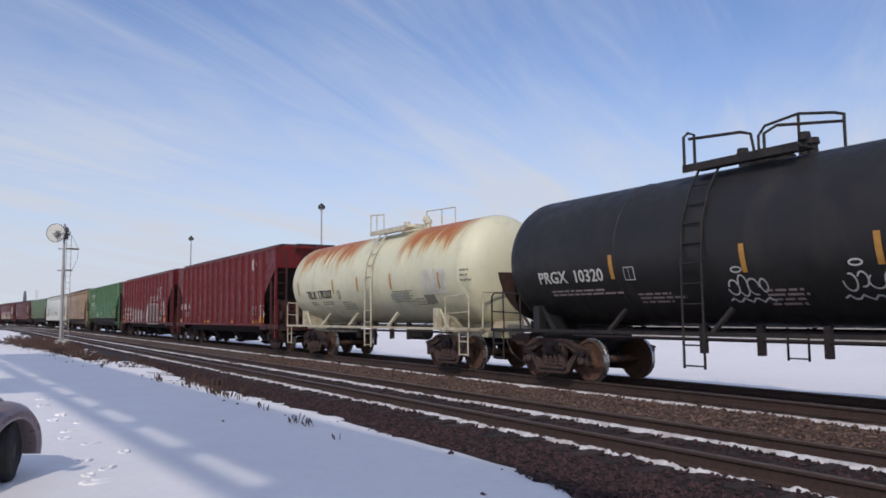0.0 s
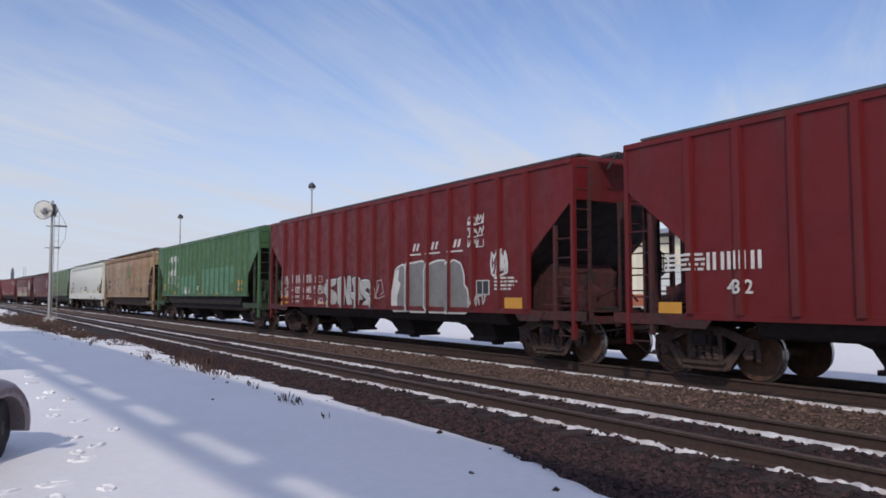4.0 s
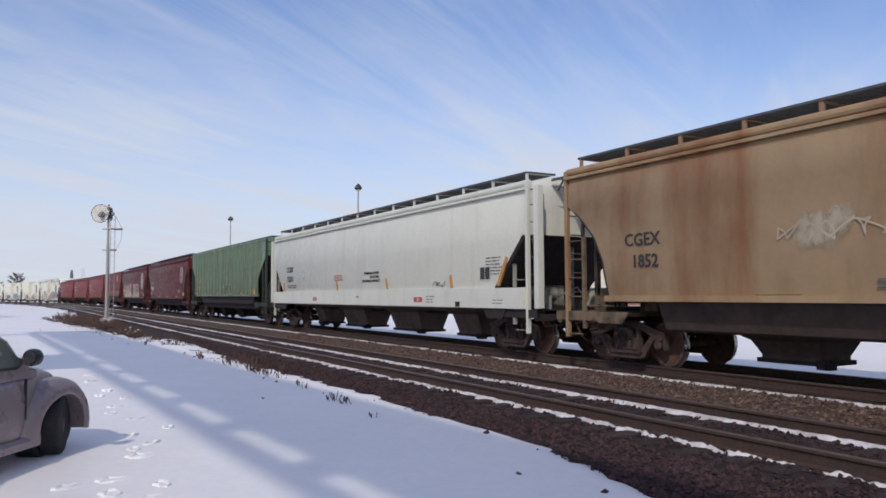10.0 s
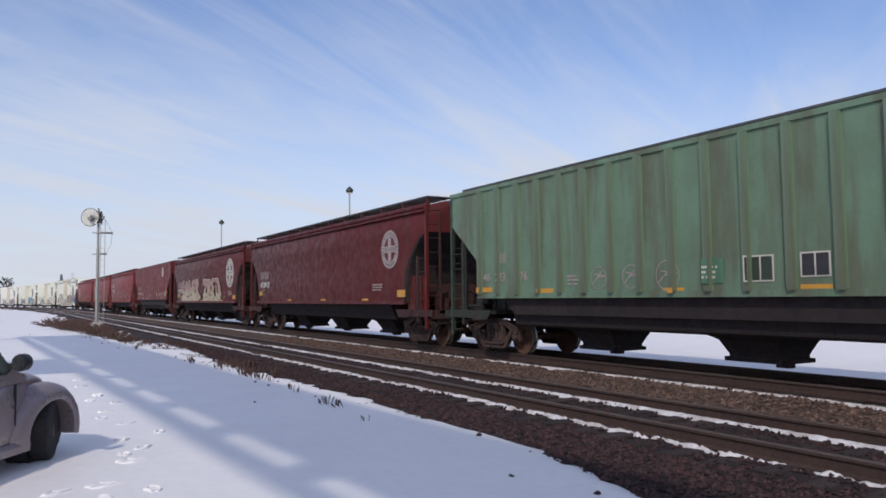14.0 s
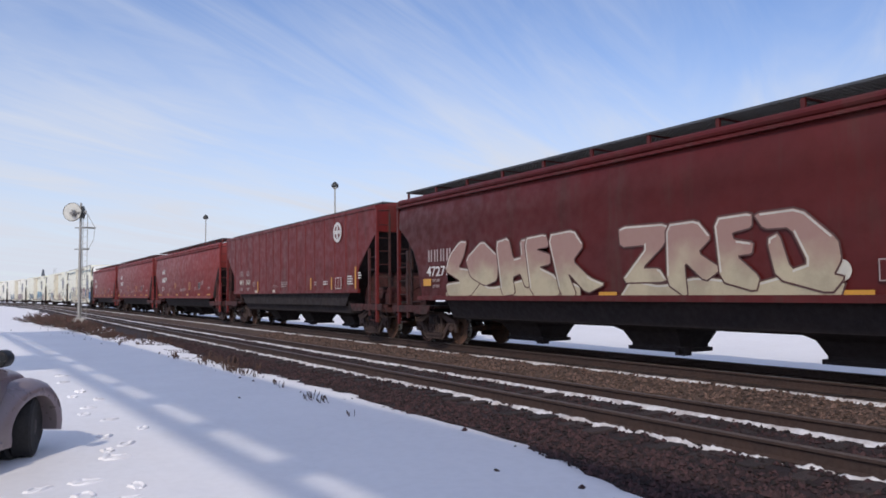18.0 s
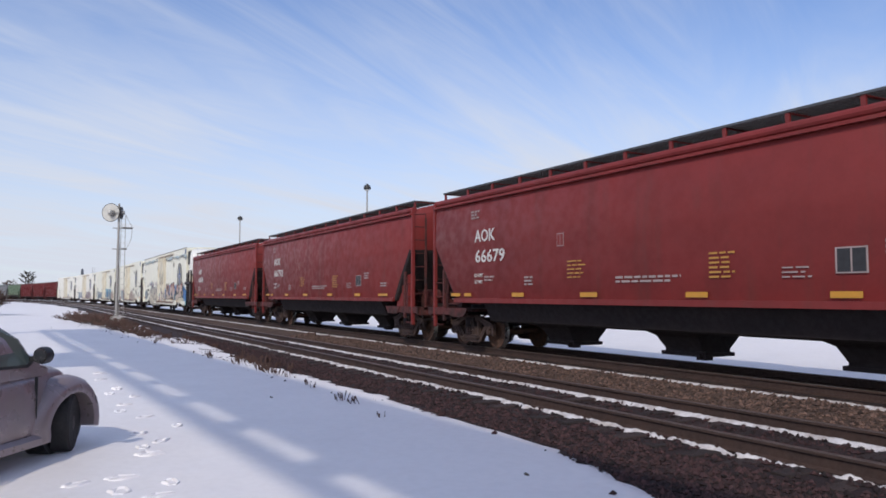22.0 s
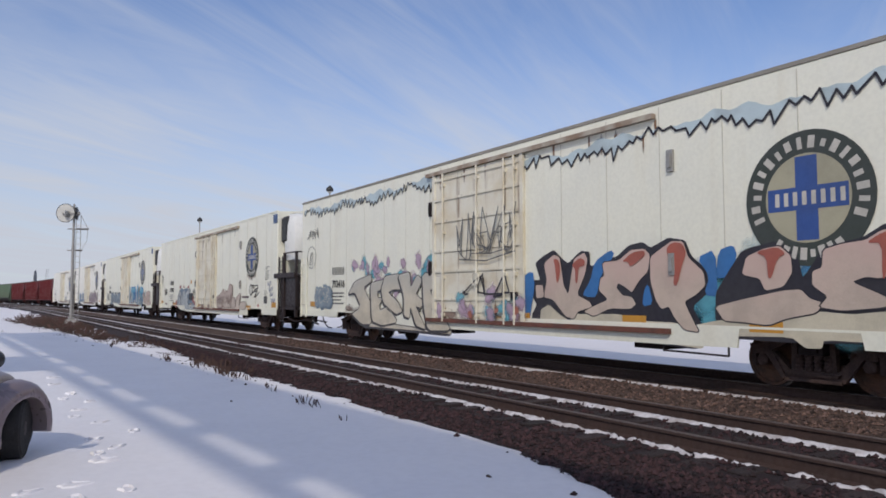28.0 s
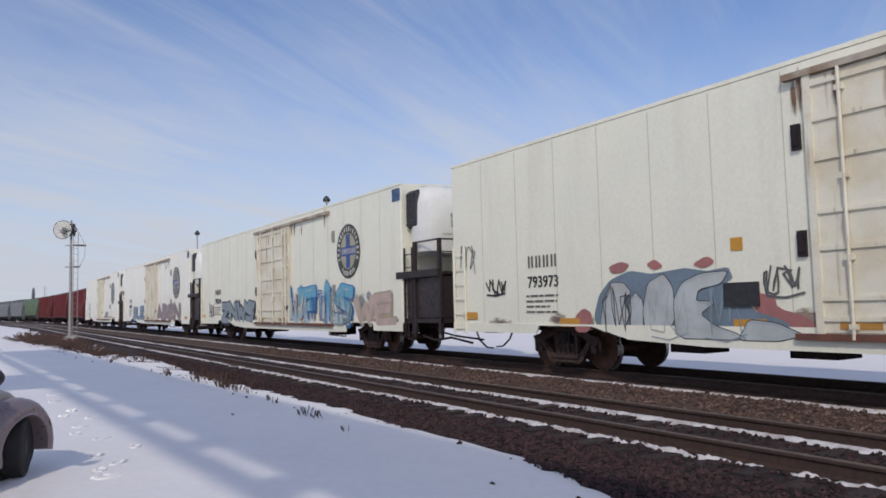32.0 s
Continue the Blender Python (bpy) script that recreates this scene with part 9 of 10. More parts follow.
def reefer_marks(car, number, x, z, yellow=()):
    rnd = random.Random(number)
    for k in range(16):   # rust running down from the door track and the hinges, grime along the foot
        a, low = rnd.uniform(-2.9, 5.4), rnd.random() < 0.4
        on_door = -2.7 < a < 1.4
        part("rust_run", spray_mesh(RUST_P), None, car, at=pose(a, -1.645 if on_door else Y_REEF - 0.002, rnd.uniform(1.0, 1.25) if low else rnd.uniform(4.4, 4.75)) @ Matrix.Diagonal((rnd.uniform(0.04, 0.1), 1, rnd.uniform(0.25, 0.55), 1)))
    for k in range(12):
        a = rnd.uniform(-11.5, 10)
        part("rust_run", spray_mesh(MUD_P), None, car, at=pose(a, Y_REEF - 0.0025 if not -2.7 < a < 1.4 else -1.648, rnd.uniform(0.95, 1.15)) @ Matrix.Diagonal((rnd.uniform(0.3, 0.9), 1, rnd.uniform(0.12, 0.28), 1)))
    brand_bars(car, x, z + 0.47, 1.05, 0.27, 4, FAINT_BLACK, Y_REEF - 0.005)
    side_text(car, number, 0.36, x, z, DECAL_BLACK, Y_REEF - 0.004)
    text_bars(car, FAINT_BLACK, x - 0.6, z - 0.28, 4, 1.1, 0.045, 0.12, Y_REEF - 0.004, seed=len(number) + int(abs(x)))
    for a, b in yellow:
        plate(car, "reflector_strip", REFLECT_YELLOW, a - 0.3, a + 0.3, b - 0.09, b + 0.09, -1.612, 0.008)


def reefer_one(i):
    car = reefer(half_of(i), REEFER_WHITE, "white refrigerator car with big pink and blue graffiti", deck=2.1, eave_mat=material("eave_grey", (0.28, 0.26, 0.22), 0.7))
    emblem_reefer(car, 8.1, 3.02, 1.05)
    reefer_marks(car, "793416", -9.2, 1.95, ((4.55, 1.06), (7.35, 1.02), (-1.0, 1.05), (1.1, 1.05), (-11.4, 1.25)))
    plate(car, "yellow_notice", REFLECT_YELLOW, 10.2, 10.85, 1.08, 1.42, Y_REEF - 0.004, 0.006)
    icicles(car, -12.4, -2.6, 4.72, Y_REEF - 0.004, 3)
    icicles(car, 0.2, 10.9, 4.55, Y_REEF - 0.004, 5)
    spray_cloud(car, 4.5, 10.9, 0.9, 2.15, (BLUE_P, CYAN_P), Y_REEF - 0.003, 61, 18, 0.45)
    spray_cloud(car, 8.6, 10.9, 0.9, 2.1, (BLUE_P,), Y_REEF - 0.003, 66, 8, 0.5)
    spray_cloud(car, -8.2, -2.8, 1.9, 2.75, (CYAN_P, MAUVE_P), Y_REEF - 0.003, 62, 16, 0.22)
    spray_cloud(car, -8.6, -2.7, 0.9, 2.3, (MAUVE_P,), Y_REEF - 0.003, 68, 10, 0.3)
    patches(car, (
        ((3.26, 1.55), (3.51, 1.84), (3.64, 2.23), (4.10, 2.45), (4.21, 2.35), (3.81, 1.93), (3.68, 1.50), (3.44, 1.50)),
        ((4.91, 1.32), (4.96, 1.63), (5.07, 1.76), (5.18, 1.37)),
        ((6.19, 2.19), (6.59, 2.33), (6.62, 1.50), (6.33, 1.54), (6.46, 1.86)),
        ((0.84, 1.79), (1.17, 1.95), (1.64, 2.11), (1.71, 1.77), (1.54, 1.11), (1.53, 0.67), (0.82, 0.69)),
    ), BLUE_P, Y_REEF - 0.0125)
    patches(car, (
        ((1.72, 2.27), (2.01, 2.42), (2.37, 2.54), (2.64, 2.33), (2.83, 2.22), (3.22, 2.47), (3.50, 2.44), (3.50, 2.14), (3.81, 2.17), (3.93, 2.27), (4.26, 2.30), (4.59, 2.51), (4.94, 2.55), (5.14, 2.43), (5.33, 2.50), (5.56, 2.59), (5.95, 2.52), (6.07, 2.24), (6.38, 1.98), (6.45, 1.70), (6.37, 1.54), (6.08, 1.33), (6.34, 0.90), (6.25, 0.58), (4.88, 0.65), (1.61, 0.67), (1.59, 1.11), (1.77, 1.33), (1.63, 1.50), (1.63, 1.89), (1.90, 1.88)),
    ), BLACK_P, Y_REEF - 0.009, 0.12)
    patches(car, (
        ((1.92, 1.23), (2.20, 1.34), (2.54, 1.13), (2.87, 0.99), (3.06, 1.15), (3.49, 1.15), (4.28, 1.17), (4.90, 1.05), (5.73, 1.04), (6.06, 0.89), (6.34, 0.86), (6.29, 0.60), (5.89, 0.63), (4.79, 0.69), (3.60, 0.72), (2.33, 0.79), (1.88, 0.96)),
    ), CREAM_LOW, Y_REEF - 0.0155, 0.12)
    mural(car, (
        ((2.04, 2.25), (2.37, 2.43), (2.57, 2.37), (2.63, 2.07), (2.69, 1.76), (2.84, 1.55), (2.96, 2.06), (3.03, 2.31), (3.34, 2.43), (3.44, 2.29), (3.37, 2.00), (3.10, 1.55), (3.50, 1.40), (3.56, 1.30), (3.13, 1.20), (3.00, 1.04), (2.74, 1.09), (2.34, 1.45), (2.02, 1.50), (2.14, 1.87)),
        ((1.75, 1.77), (2.00, 1.77), (2.04, 1.50), (1.77, 1.47)),
    ), KERSE_P, BLACK_P, Y_REEF - 0.018, 0.022)
    mural(car, (
        ((3.87, 2.20), (4.32, 2.22), (4.64, 2.41), (4.99, 2.42), (5.13, 2.29), (5.07, 1.98), (4.84, 1.81), (4.66, 1.59), (4.51, 1.68), (4.30, 1.78), (4.25, 1.69), (4.40, 1.54), (4.66, 1.50), (4.76, 1.36), (4.60, 1.27), (4.07, 1.28), (3.61, 1.11), (3.31, 1.20), (3.56, 1.30), (4.02, 1.45), (3.76, 1.64), (3.81, 1.88), (3.92, 1.93)),
        ((5.13, 2.25), (5.42, 2.41), (5.65, 2.52), (5.91, 2.50), (6.02, 2.20), (6.34, 1.94), (6.37, 1.70), (6.17, 1.54), (5.91, 1.42), (6.07, 1.13), (6.22, 0.89), (5.90, 0.92), (5.69, 1.12), (5.56, 1.33), (5.38, 1.28), (5.25, 1.45), (5.13, 1.81)),
    ), KERSE_P, BLACK_P, Y_REEF - 0.018, 0.022)
    patches(car, (
        ((2.37, 2.35), (2.57, 2.30), (2.60, 2.02), (2.49, 1.76), (2.43, 2.18)),
        ((2.96, 2.18), (3.22, 2.33), (3.38, 2.26), (3.35, 2.15), (3.18, 2.13), (3.14, 1.80), (3.08, 1.80), (3.07, 2.11)),
        ((4.42, 2.19), (4.69, 2.36), (4.99, 2.39), (5.03, 2.30), (4.75, 2.13), (4.63, 2.09), (4.58, 2.19)),
        ((5.53, 2.40), (5.69, 2.50), (5.91, 2.46), (5.99, 2.28), (5.89, 2.08), (5.77, 1.71), (5.68, 1.71), (5.72, 2.05), (5.59, 2.14)),
    ), CAP_RED, Y_REEF - 0.034)
    patches(car, (
        ((9.95, 1.75), (10.14, 1.89), (10.31, 1.99), (10.42, 1.79), (10.65, 1.91), (10.78, 1.78), (10.97, 1.93), (11.23, 1.91), (11.29, 1.72), (11.26, 0.82), (10.66, 0.80), (10.28, 1.07), (10.06, 1.31)),
        ((6.64, 2.30), (6.94, 2.38), (7.02, 2.17), (6.78, 1.82), (6.57, 1.82)),
    ), BLUE_P, Y_REEF - 0.0045)
    patches(car, (((10.09, 1.36), (10.72, 0.99), (11.25, 1.00), (11.26, 0.71), (10.71, 0.68), (10.28, 1.02)),), CYAN_P, Y_REEF - 0.0065)
    patches(car, (((6.84, 1.94), (7.11, 2.28), (7.76, 2.40), (8.10, 2.12), (8.16, 1.79), (8.29, 1.95), (8.52, 2.27), (9.08, 2.35), (9.41, 2.53), (9.67, 2.52), (9.85, 2.35), (9.84, 1.95), (10.07, 1.85), (10.18, 1.60), (10.06, 1.36), (9.88, 1.31), (10.22, 1.07), (10.61, 0.75), (10.71, 0.63), (9.54, 0.62), (9.42, 0.85), (8.03, 0.79), (6.72, 0.81), (6.55, 1.10), (6.57, 1.58)),), BLACK_P, Y_REEF - 0.0100, 0.12)
    patches(car, (((8.34, 1.29), (8.91, 1.25), (9.37, 1.30), (9.50, 1.30), (9.88, 1.28), (10.17, 1.07), (10.50, 0.79), (10.66, 0.64), (9.54, 0.65), (9.49, 0.85), (8.47, 0.86), (8.44, 0.73), (8.18, 0.72), (7.95, 0.88), (6.55, 0.84), (5.80, 0.71), (5.61, 0.89), (6.55, 1.10)),), CREAM_LOW, Y_REEF - 0.0162, 0.12)
    mural(car, (
        ((7.10, 1.87), (7.19, 2.16), (7.52, 2.28), (7.79, 2.31), (7.98, 2.15), (8.00, 1.88), (7.84, 1.66), (7.52, 1.60), (7.43, 1.80)),
        ((6.56, 1.34), (7.09, 1.46), (7.82, 1.60), (8.13, 1.62), (8.27, 1.48), (8.49, 1.41), (8.37, 1.26), (7.89, 1.17), (7.57, 1.05), (7.08, 1.09), (6.73, 1.10)),
        ((8.51, 2.21), (8.80, 2.28), (9.14, 2.31), (9.35, 2.43), (9.60, 2.47), (9.75, 2.36), (9.78, 2.06), (9.65, 1.86), (9.32, 1.76), (9.13, 1.79), (8.92, 1.72), (9.38, 1.51), (9.51, 1.40), (9.31, 1.35), (8.77, 1.30), (8.42, 1.35), (8.56, 1.51), (8.32, 1.68), (8.33, 1.89), (8.48, 1.94)),
        ((9.84, 1.45), (9.72, 1.56), (9.89, 1.85), (10.01, 1.80), (10.09, 1.63), (10.00, 1.41)),
    ), KERSE_P, BLACK_P, Y_REEF - 0.0185, 0.022)
    patches(car, (
        ((7.36, 2.23), (7.76, 2.30), (7.91, 2.18), (7.76, 2.11), (7.65, 1.80), (7.59, 1.80), (7.57, 2.14)),
        ((9.14, 2.27), (9.41, 2.42), (9.63, 2.43), (9.72, 2.30), (9.47, 2.25), (9.40, 1.76), (9.36, 1.76), (9.37, 2.26)),
    ), CAP_RED, Y_REEF - 0.0345)
    mural(car, (
        ((-6.97, 0.66), (-5.06, 0.68), (-2.96, 0.59), (-1.79, 0.62), (-1.8, 0.52), (-3.71, 0.55), (-6.97, 0.57)),
        ((-8.21, 1.61), (-7.71, 2.02), (-6.51, 2.23), (-6.52, 2.01), (-7.08, 1.83), (-6.49, 1.27), (-6.5, 0.65), (-7.18, 0.62), (-7.95, 0.95), (-7.51, 1.08), (-7.3, 1.26), (-7.72, 1.66)),
        ((-6.57, 1.95), (-5.69, 2.04), (-5.3, 1.94), (-5.81, 1.73), (-6.08, 1.69), (-6.06, 1.5), (-5.68, 1.45), (-5.95, 1.27), (-5.89, 1.09), (-5.35, 1.23), (-4.73, 0.76), (-5.73, 0.63), (-6.45, 0.75)),
        ((-5.55, 2.15), (-4.6, 2.2), (-4.45, 1.73), (-5.03, 1.74), (-5.36, 1.65), (-4.73, 1.37), (-4.42, 1.08), (-4.84, 0.99), (-5.65, 1.32), (-5.81, 1.73)),
    ), TAN_FADE, SLATE_DARK, Y_REEF - 0.022, 0.03, shine=DULL_WHITE, drop=(-0.06, -0.04))
    mural(car, (
        ((-4.71, 2.16), (-4, 2.24), (-3.94, 1.77), (-3.57, 2.14), (-3.26, 1.99), (-3.66, 1.59), (-3.2, 1.38), (-3.37, 1.18), (-3.67, 1.26), (-3.05, 0.6), (-3.62, 0.69), (-3.96, 1.25), (-4, 0.89), (-4.33, 0.96), (-4.35, 1.54)),
        ((-3.28, 2.2), (-2.04, 2.06), (-2.01, 1.73), (-2.53, 1.78), (-2.84, 1.71), (-2.76, 1.53), (-2.54, 1.45), (-2.27, 1.31), (-2.76, 1.22), (-2.7, 0.87), (-2.09, 0.96), (-1.78, 0.62), (-2.96, 0.58), (-3.19, 1.22)),
    ), TAN_FADE, SLATE_DARK, Y_REEF - 0.035, 0.03, shine=DULL_WHITE, drop=(-0.06, -0.04))
    scribble(car, -1.5, 1.1, 2.45, 3.75, FAINT_BLACK, -1.70, 80, 0.02, 22)
    scribble(car, -0.9, 0.9, 2.6, 3.3, FAINT_BLACK, -1.70, 81, 0.018, 16)
    scribble(car, -12.1, -11.0, 3.65, 4.1, FAINT_BLACK, Y_REEF - 0.004, 85, 0.014, 18)
    scribble(car, -11.85, -11.45, 2.75, 3.2, FAINT_BLACK, Y_REEF - 0.004, 87, 0.012, 9)
    spray_cloud(car, -11.3, -9.9, 1.1, 1.9, (CYAN_P,), Y_REEF - 0.003, 64, 4, 0.25)
    letters_art(car, "CCSB", -11.25, -9.75, 1.12, 1.95, 0.16, GREY_BLUE_P, SLATE_P, Y_REEF - 0.006, 86, 0.014, shine=DULL_WHITE, cut=False)
    bm = bmesh.new()
    disc(bm, -11.65, 3.0, 0.42, Y_REEF - 0.004, 32, 0.395)
    part("tag_ring", bm, FAINT_BLACK, car)
    spray_cloud(car, -2.6, 1.5, 0.9, 1.7, (CYAN_P, MAUVE_P), -1.695, 65, 8, 0.26)
    spray_cloud(car, -1.2, 1.4, 0.9, 1.5, (ORANGE_P,), -1.697, 69, 3, 0.14)
    scribble(car, -1.2, 1.1, 1.5, 2.1, BLACK_P, -1.70, 67, 0.03, 14)
    return car


def reefer_two(i):
    car = reefer(half_of(i), REEFER_WHITE, "white refrigerator car with grey-blue and brown graffiti")
    emblem_reefer(car, 7.15, 3.35, 0.93)
    reefer_marks(car, "793973", -9.05, 1.95, ((-11.9, 1.2), (-8.2, 1.06), (-3.9, 1.05), (2.8, 1.05), (6.75, 1.02)))
    plate(car, "yellow_notice", REFLECT_YELLOW, -4.2, -3.97, 2.28, 2.5, Y_REEF - 0.004, 0.006)
    patches(car, (
        ((-7.00, 2.18), (-6.66, 2.26), (-6.42, 2.19), (-6.59, 2.04), (-6.93, 2.03)),
        ((-6.03, 2.16), (-5.80, 2.26), (-5.59, 2.10), (-5.82, 2.04)),
        ((-4.97, 2.10), (-4.63, 2.24), (-4.45, 2.12), (-4.71, 2.01)),
        ((-3.77, 1.58), (-3.38, 1.52), (-3.34, 1.32), (-2.84, 1.18), (-2.57, 0.91), (-2.72, 0.77), (-3.25, 1.08), (-3.73, 1.23)),
        ((-8.05, 1.18), (-7.76, 1.37), (-7.50, 1.24), (-7.61, 0.86), (-8.03, 0.85)),
    ), FADED_RED, Y_REEF - 0.0045)
    patches(car, (((-7.34, 0.88), (-7.46, 1.18), (-7.30, 1.61), (-6.97, 1.91), (-6.43, 2.07), (-5.89, 1.98), (-5.45, 2.02), (-5.10, 2.05), (-4.65, 1.97), (-4.21, 2.02), (-4.12, 1.84), (-4.28, 1.75), (-3.88, 1.58), (-3.78, 1.28), (-3.25, 1.13), (-2.86, 0.85), (-2.87, 0.80), (-5.05, 0.80)),), SLATE_P, Y_REEF - 0.0095, 0.12)
    mural(car, (
        ((-7.31, 0.88), (-7.16, 1.49), (-6.94, 1.85), (-6.61, 1.84), (-6.42, 1.65), (-6.63, 1.48), (-6.48, 1.24), (-6.66, 0.88)),
        ((-6.45, 0.88), (-6.47, 1.47), (-6.30, 1.65), (-6.12, 1.47), (-6.16, 0.83)),
        ((-6.07, 0.81), (-6.13, 1.29), (-5.98, 1.81), (-5.60, 1.97), (-5.40, 1.73), (-5.36, 1.18), (-5.60, 0.80)),
        ((-5.35, 0.80), (-5.39, 1.46), (-5.19, 1.78), (-4.78, 1.93), (-4.21, 1.95), (-4.35, 1.75), (-4.83, 1.66), (-4.90, 1.45), (-4.49, 1.44), (-4.82, 1.23), (-4.51, 1.02), (-4.04, 0.88), (-4.05, 0.80)),
        ((-4.04, 0.83), (-3.85, 1.13), (-3.36, 1.08), (-2.91, 0.90), (-3.33, 0.80), (-3.99, 0.80)),
    ), SLATE_FADE, SLATE_DARK, Y_REEF - 0.012, 0.018, shine=PALE_SLATE)
    for k in range(3):
        scribble(car, -7.2 + 1.2 * k, -6.3 + 1.2 * k, 0.8, 1.8, (SLATE_DARK, PALE_SLATE, GREY_BLUE_P)[k], Y_REEF - 0.034, 220 + k, 0.012, 12)
    mural(car, (
        ((1.56, 0.94), (1.48, 1.51), (2.13, 1.61), (2.85, 1.95), (3.11, 1.59), (2.89, 0.96)),
        ((2.8, 0.96), (3.12, 1.87), (3.57, 1.78), (3.85, 2.17), (4.42, 2.08), (4.43, 1.5), (4.29, 0.98)),
        ((4.21, 0.98), (4.39, 1.47), (4.86, 1.49), (4.93, 0.97)),
        ((5.05, 1.42), (5.15, 1.50), (5.53, 1.63), (5.67, 1.70), (5.76, 1.56), (5.63, 1.31), (5.53, 1.02), (5.43, 0.82), (5.12, 0.81), (5.00, 1.01)),
        ((5.65, 1.15), (5.80, 1.26), (6.09, 1.28), (6.57, 1.29), (6.62, 1.24), (6.64, 0.99), (6.50, 0.94), (6.13, 0.93), (5.73, 0.94), (5.62, 1.04)),
    ), MUD_FADE, UMBER_P, Y_REEF - 0.022, 0.018)
    scribble(car, 1.7, 3.0, 1.0, 1.6, BROWN_P, Y_REEF - 0.042, 95, 0.03, 12)
    scribble(car, 3.1, 4.4, 1.0, 1.8, BROWN_P, Y_REEF - 0.042, 97, 0.03, 14)
    spray_cloud(car, 3.4, 4.2, 1.1, 1.7, (GREEN_P,), Y_REEF - 0.026, 96, 4, 0.16)
    bm = bmesh.new()   # sharp black tag
    ribbon(bm, list(((7.28, 1.53), (7.34, 1.67), (7.57, 1.73), (7.40, 1.91), (7.50, 2.04), (7.64, 2.07), (7.69, 1.90), (7.77, 2.02), (7.85, 2.02), (8.20, 2.04), (8.30, 1.91), (7.85, 1.85), (7.66, 1.73), (8.18, 1.81), (7.83, 1.54), (7.83, 1.49), (8.46, 1.72))), 0.022, Y_REEF - 0.007, [0.0])
    ribbon(bm, [(7.28 + 0.17 * math.cos(0.42 * k), 1.84 + 0.24 * math.sin(0.42 * k)) for k in range(17)], 0.026, Y_REEF - 0.006, [0.0])
    part("black_tag", bm, BLACK_P, car)
    for k in range(9):   # paint that ran below the emblem
        part("rust_run", spray_mesh(MUD_P), None, car, at=pose(6.72 + 0.14 * k, Y_REEF - 0.003, 2.38 + 0.035 * abs(k - 4)) @ Matrix.Diagonal((0.09, 1, 0.12 + 0.05 * (k % 3), 1)))
    plate(car, "dark_strip", UMBER_P, 5.95, 6.95, 1.47, 1.55, Y_REEF - 0.006, 0.01)
    text_bars(car, FAINT_BLACK, 9.05, 2.84, 7, 0.5, 0.03, 0.09, Y_REEF - 0.004, seed=171)
    notice_panel(car, 9.1, 1.38, 0.42, 0.3, Y_REEF - 0.006, DECAL_BLACK, FAINT_BLACK)
    text_bars(car, FAINT_BLACK, 8.9, 1.78, 4, 0.5, 0.02, 0.08, Y_REEF - 0.004, seed=172)
    for k in range(4):
        scribble(car, 9.4 + 0.13 * k, 9.85 + 0.16 * k, 2.02 - 0.24 * k, 2.2 - 0.24 * k, TAG_BLUE, Y_REEF - 0.006, 173 + k, 0.012, 10)
    plate(car, "yellow_notice", REFLECT_YELLOW, 9.88, 10.4, 1.06, 1.28, Y_REEF - 0.004, 0.006)
    plate(car, "grey_notice", MUD_P, 9.2, 9.7, 0.86, 0.99, Y_REEF - 0.018, 0.006)
    plate(car, "red_placard", PANEL_RED, 8.05, 8.2, 1.08, 1.18, Y_REEF - 0.004, 0.006)
    scribble(car, -11.2, -10.4, 1.7, 2.1, BLACK_P, Y_REEF - 0.006, 99, 0.03, 12)
    scribble(car, -12.3, -11.6, 2.2, 3.0, FAINT_BLACK, Y_REEF - 0.006, 100, 0.018, 14)
    scribble(car, -3.6, -2.9, 1.5, 2.0, FAINT_BLACK, Y_REEF - 0.006, 101, 0.022, 12)
    plate(car, "dark_box", DECAL_BLACK, -4.35, -3.7, 1.35, 1.75, Y_REEF - 0.05, 0.05)
    return car


def reefer_three(i):
    car = reefer(half_of(i), REEFER_WHITE, "white refrigerator car with light-blue graffiti and an emblem")
    emblem_reefer(car, 6.9, 3.4, 0.93)
    reefer_marks(car, "793204", -9.1, 1.95, ((-11.9, 1.2), (-3.9, 1.05), (2.8, 1.05), (9.6, 1.1)))
    spray_cloud(car, 1.0, 8.9, 0.85, 2.0, (GREY_BLUE_P,), Y_REEF - 0.003, 111, 14, 0.3)
    letters_art(car, "UFIS", 1.2, 7.4, 0.85, 2.3, 0.24, BLUE_FADE, BLUE_P, Y_REEF - 0.010, 113, 0.04, shine=DULL_WHITE)
    for k in range(3):
        scribble(car, 1.4 + 2.0 * k, 3.2 + 2.0 * k, 0.95, 2.15, (WHITE_P, BLUE_P, GREY_BLUE_P)[k], Y_REEF - 0.06, 210 + k, 0.035, 18)
    letters_art(car, "WE", 7.4, 10.2, 0.9, 1.9, 0.16, PINK_P, TAN_P, Y_REEF - 0.010, 114, 0.05)
    letters_art(car, "ZNWS", -8.4, -3.0, 0.85, 1.9, 0.2, GREY_BLUE_P, BLACK_P, Y_REEF - 0.010, 115, 0.06)
    scribble(car, -10.8, -9.8, 1.2, 1.9, FAINT_BLACK, Y_REEF - 0.006, 116, 0.03, 12)
    return car


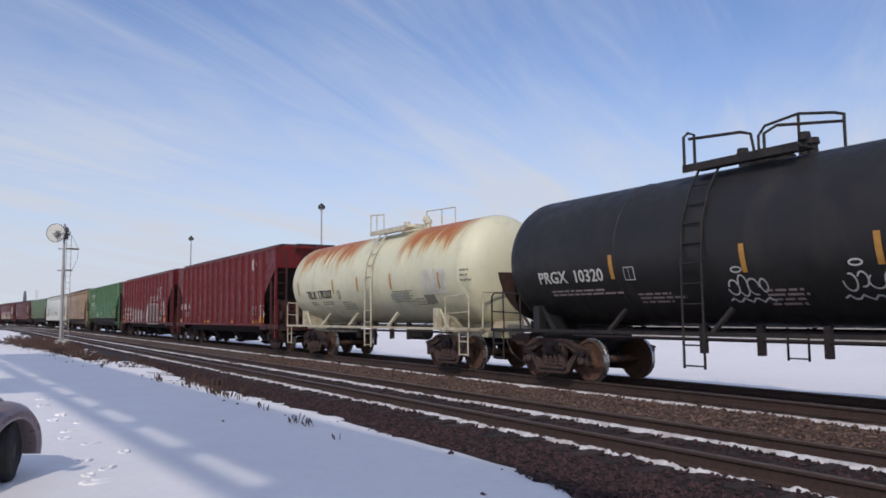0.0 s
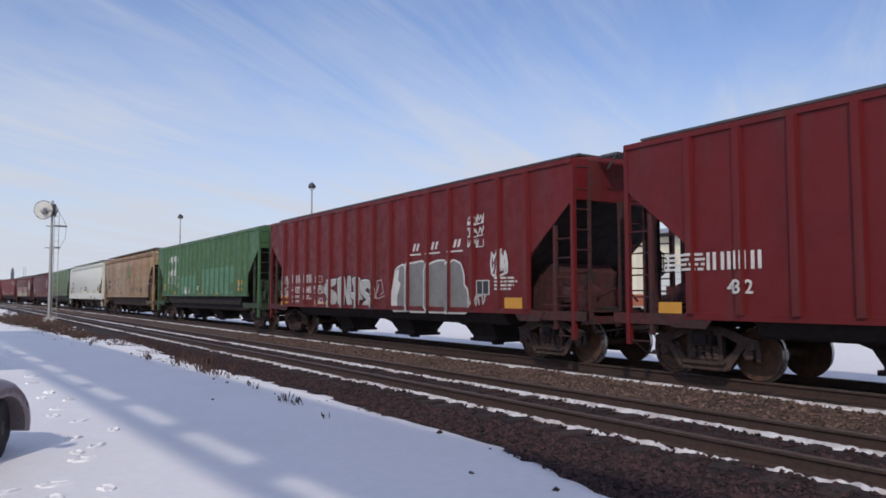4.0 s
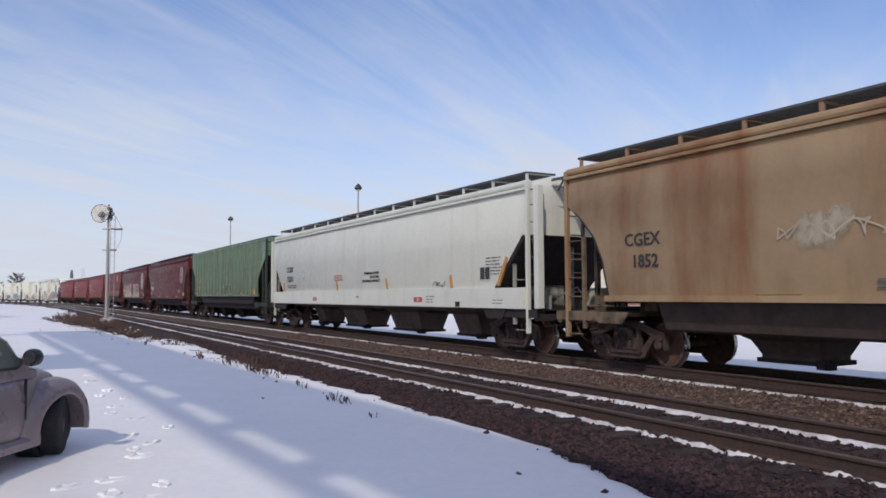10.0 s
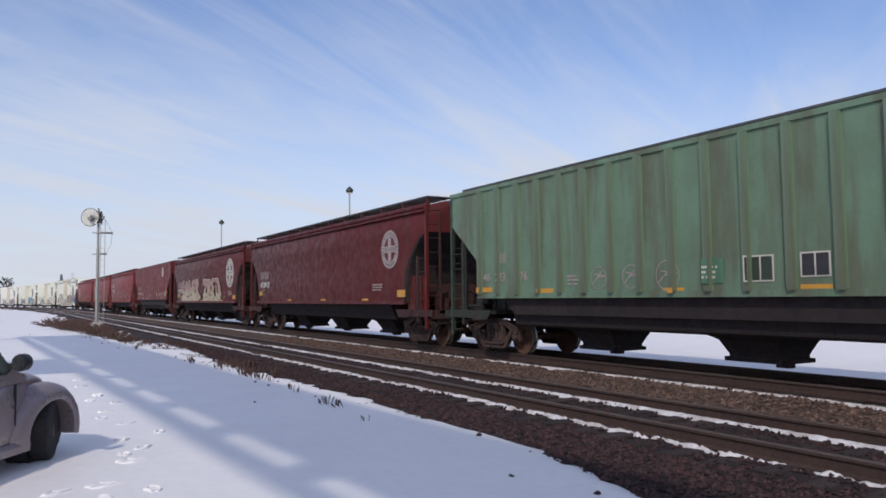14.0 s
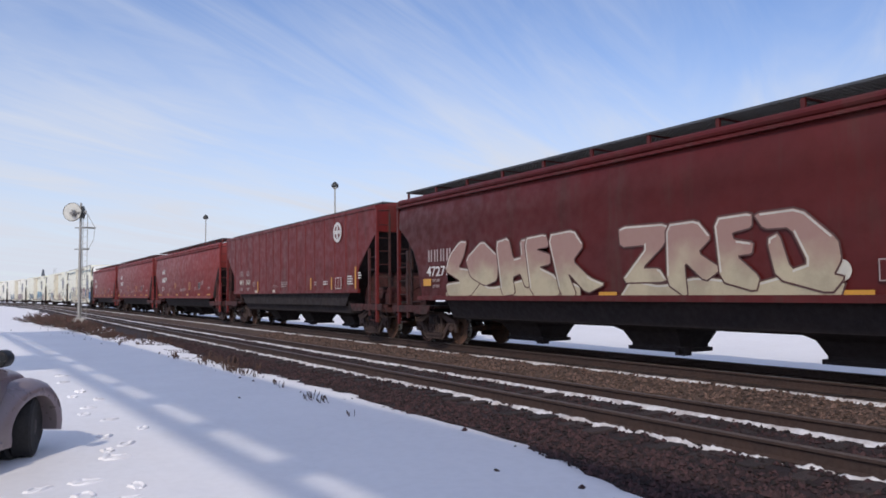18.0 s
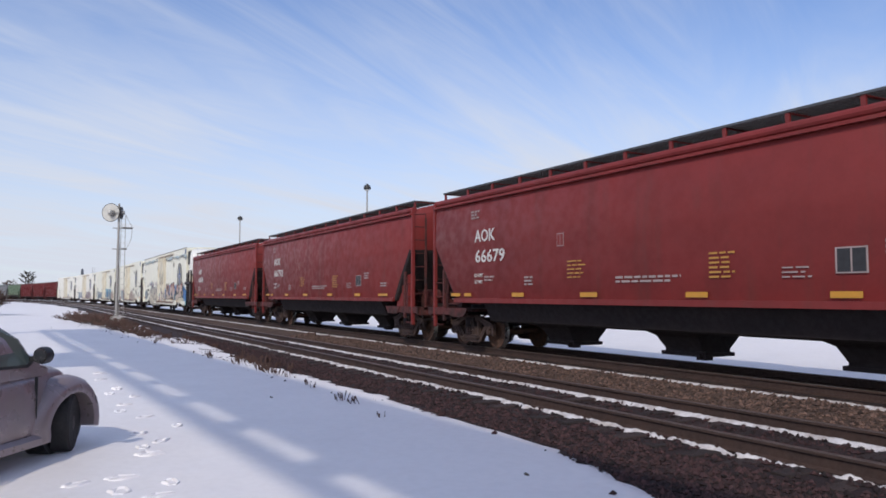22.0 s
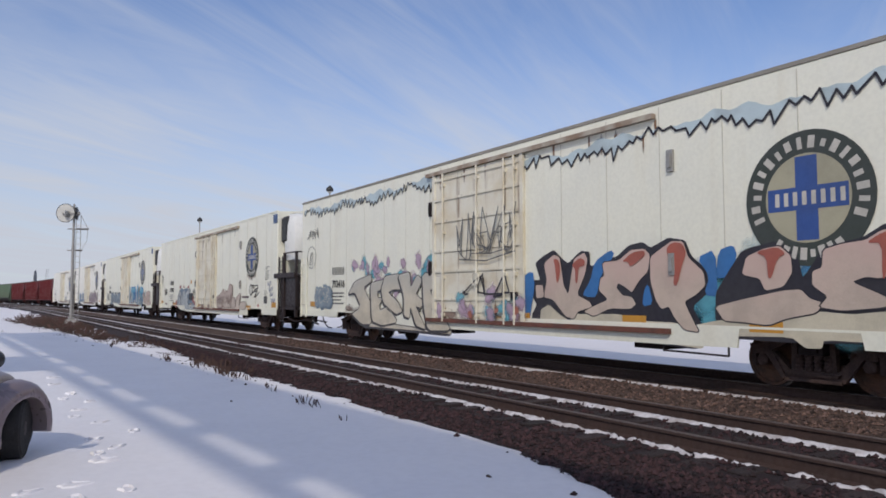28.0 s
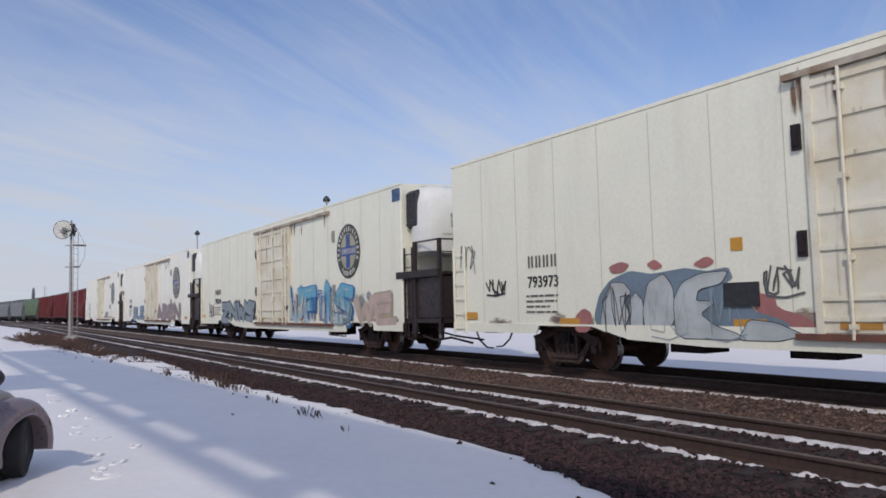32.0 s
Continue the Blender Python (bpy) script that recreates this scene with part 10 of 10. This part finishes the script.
def reefer_four(i):
    car = reefer(half_of(i), REEFER_CLEAN, "white refrigerator car with pale grey graffiti along its foot")
    emblem_reefer(car, 7.0, 3.3, 1.0)
    reefer_marks(car, "793118", -9.1, 1.95, ((-11.9, 1.2), (-3.9, 1.05), (2.8, 1.05), (9.6, 1.1)))
    letters_art(car, "ABEN", 1.2, 8.2, 0.85, 2.0, 0.2, PURPLE_P, TAN_P, Y_REEF - 0.010, 121, 0.06)
    letters_art(car, "SLE", -8.0, -3.4, 0.85, 1.9, 0.18, GREY_BLUE_P, BLUE_P, Y_REEF - 0.010, 122, 0.05)
    return car


def reefer_five(i):
    car = reefer(half_of(i), REEFER_CLEAN, "clean white refrigerator car with a round dark emblem")
    emblem_reefer(car, 7.0, 3.3, 1.0)
    reefer_marks(car, "793355", -9.1, 1.95, ((-11.9, 1.2), (2.8, 1.05)))
    scribble(car, 2.2, 4.2, 1.0, 1.7, GREY_BLUE_P, Y_REEF - 0.006, 131, 0.06, 12)
    return car


def build_train():
    first = (front_tank, cream_tank, red_rib_one, red_rib_two, green_rib, beige_hopper, white_hopper, pale_green_rib, maroon_hopper_one, maroon_hopper_two, red_rib_three)
    for i, make in enumerate(first):
        place(make(i), i)
    for k, (number, label) in enumerate((("66679", "red leased covered hopper with large white lettering"), ("66792", "red leased covered hopper with white lettering, dusty sides"), ("66589", "red leased covered hopper behind the refrigerator cars"))):
        place(lease_hopper(11 + k, number, label), 11 + k)
    for k, make in enumerate((reefer_one, reefer_two, reefer_three, reefer_four, reefer_five)):
        place(make(14 + k), 14 + k)
    for i in (19, 20, 21):
        place(ribbed_hopper(half_of(i), RED, "boxcar-red ribbed covered hopper far back in the train"), i)
    place(ribbed_hopper(half_of(22), PALE_GREEN, "pale green ribbed covered hopper far back in the train", sill=1.5), 22)
    for i in (23, 24, 25, 26):
        place(smooth_hopper(half_of(i), GREY_CAR, "dull grey covered hopper far back in the train"), i)


build_train()


def train_offset(t):
    for (a, sa), (b, sb) in zip(TRAIN_ROWS, TRAIN_ROWS[1:]):
        if t <= b:
            return sa + (sb - sa) * (t - a) / (b - a)
    return TRAIN_ROWS[-1][1]


def spin_wheels():
    """Wheels roll without slip while their car is near enough to see them turn; steps stay under a quarter turn."""
    at = {car.name: mid for car, mid, half in CARS}
    made = {}
    for car, wheel, x in WHEELSETS:
        mid = at[car.name]
        if mid < -345:
            continue
        key = (car.name, x)
        if key not in made:
            rows, t = [], 0.0
            while t <= 32.001:
                s = train_offset(t)
                if -75 < s + mid < 32:
                    if not rows and t > 0:
                        rows.append((0.0, pose(x, 0, 0.457, 0, math.degrees(s / 0.457) % 360, 0)))
                    rows.append((t, pose(x, 0, 0.457, 0, math.degrees(s / 0.457) % 360, 0)))
                t += 1 / 15
            if rows and rows[-1][0] < 31.99:
                rows.append((32.0, rows[-1][1]))
            made[key] = rows
        if made[key]:
            walk(wheel, made[key])


def motions():
    """The train rolls along the line; every car is keyed by itself."""
    for car, mid, half in CARS:
        reach = half - 1.95
        rows = []
        for t, s in TRAIN_ROWS:
            x0, y0, _ = on_line(s + mid - reach, FAR_TRACK)
            x1, y1, _ = on_line(s + mid + reach, FAR_TRACK)
            rows.append((t, pose((x0 + x1) / 2, (y0 + y1) / 2, 0, 0, 0, math.degrees(math.atan2(y1 - y0, x1 - x0)))))
        walk(car, rows)
    spin_wheels()


motions()
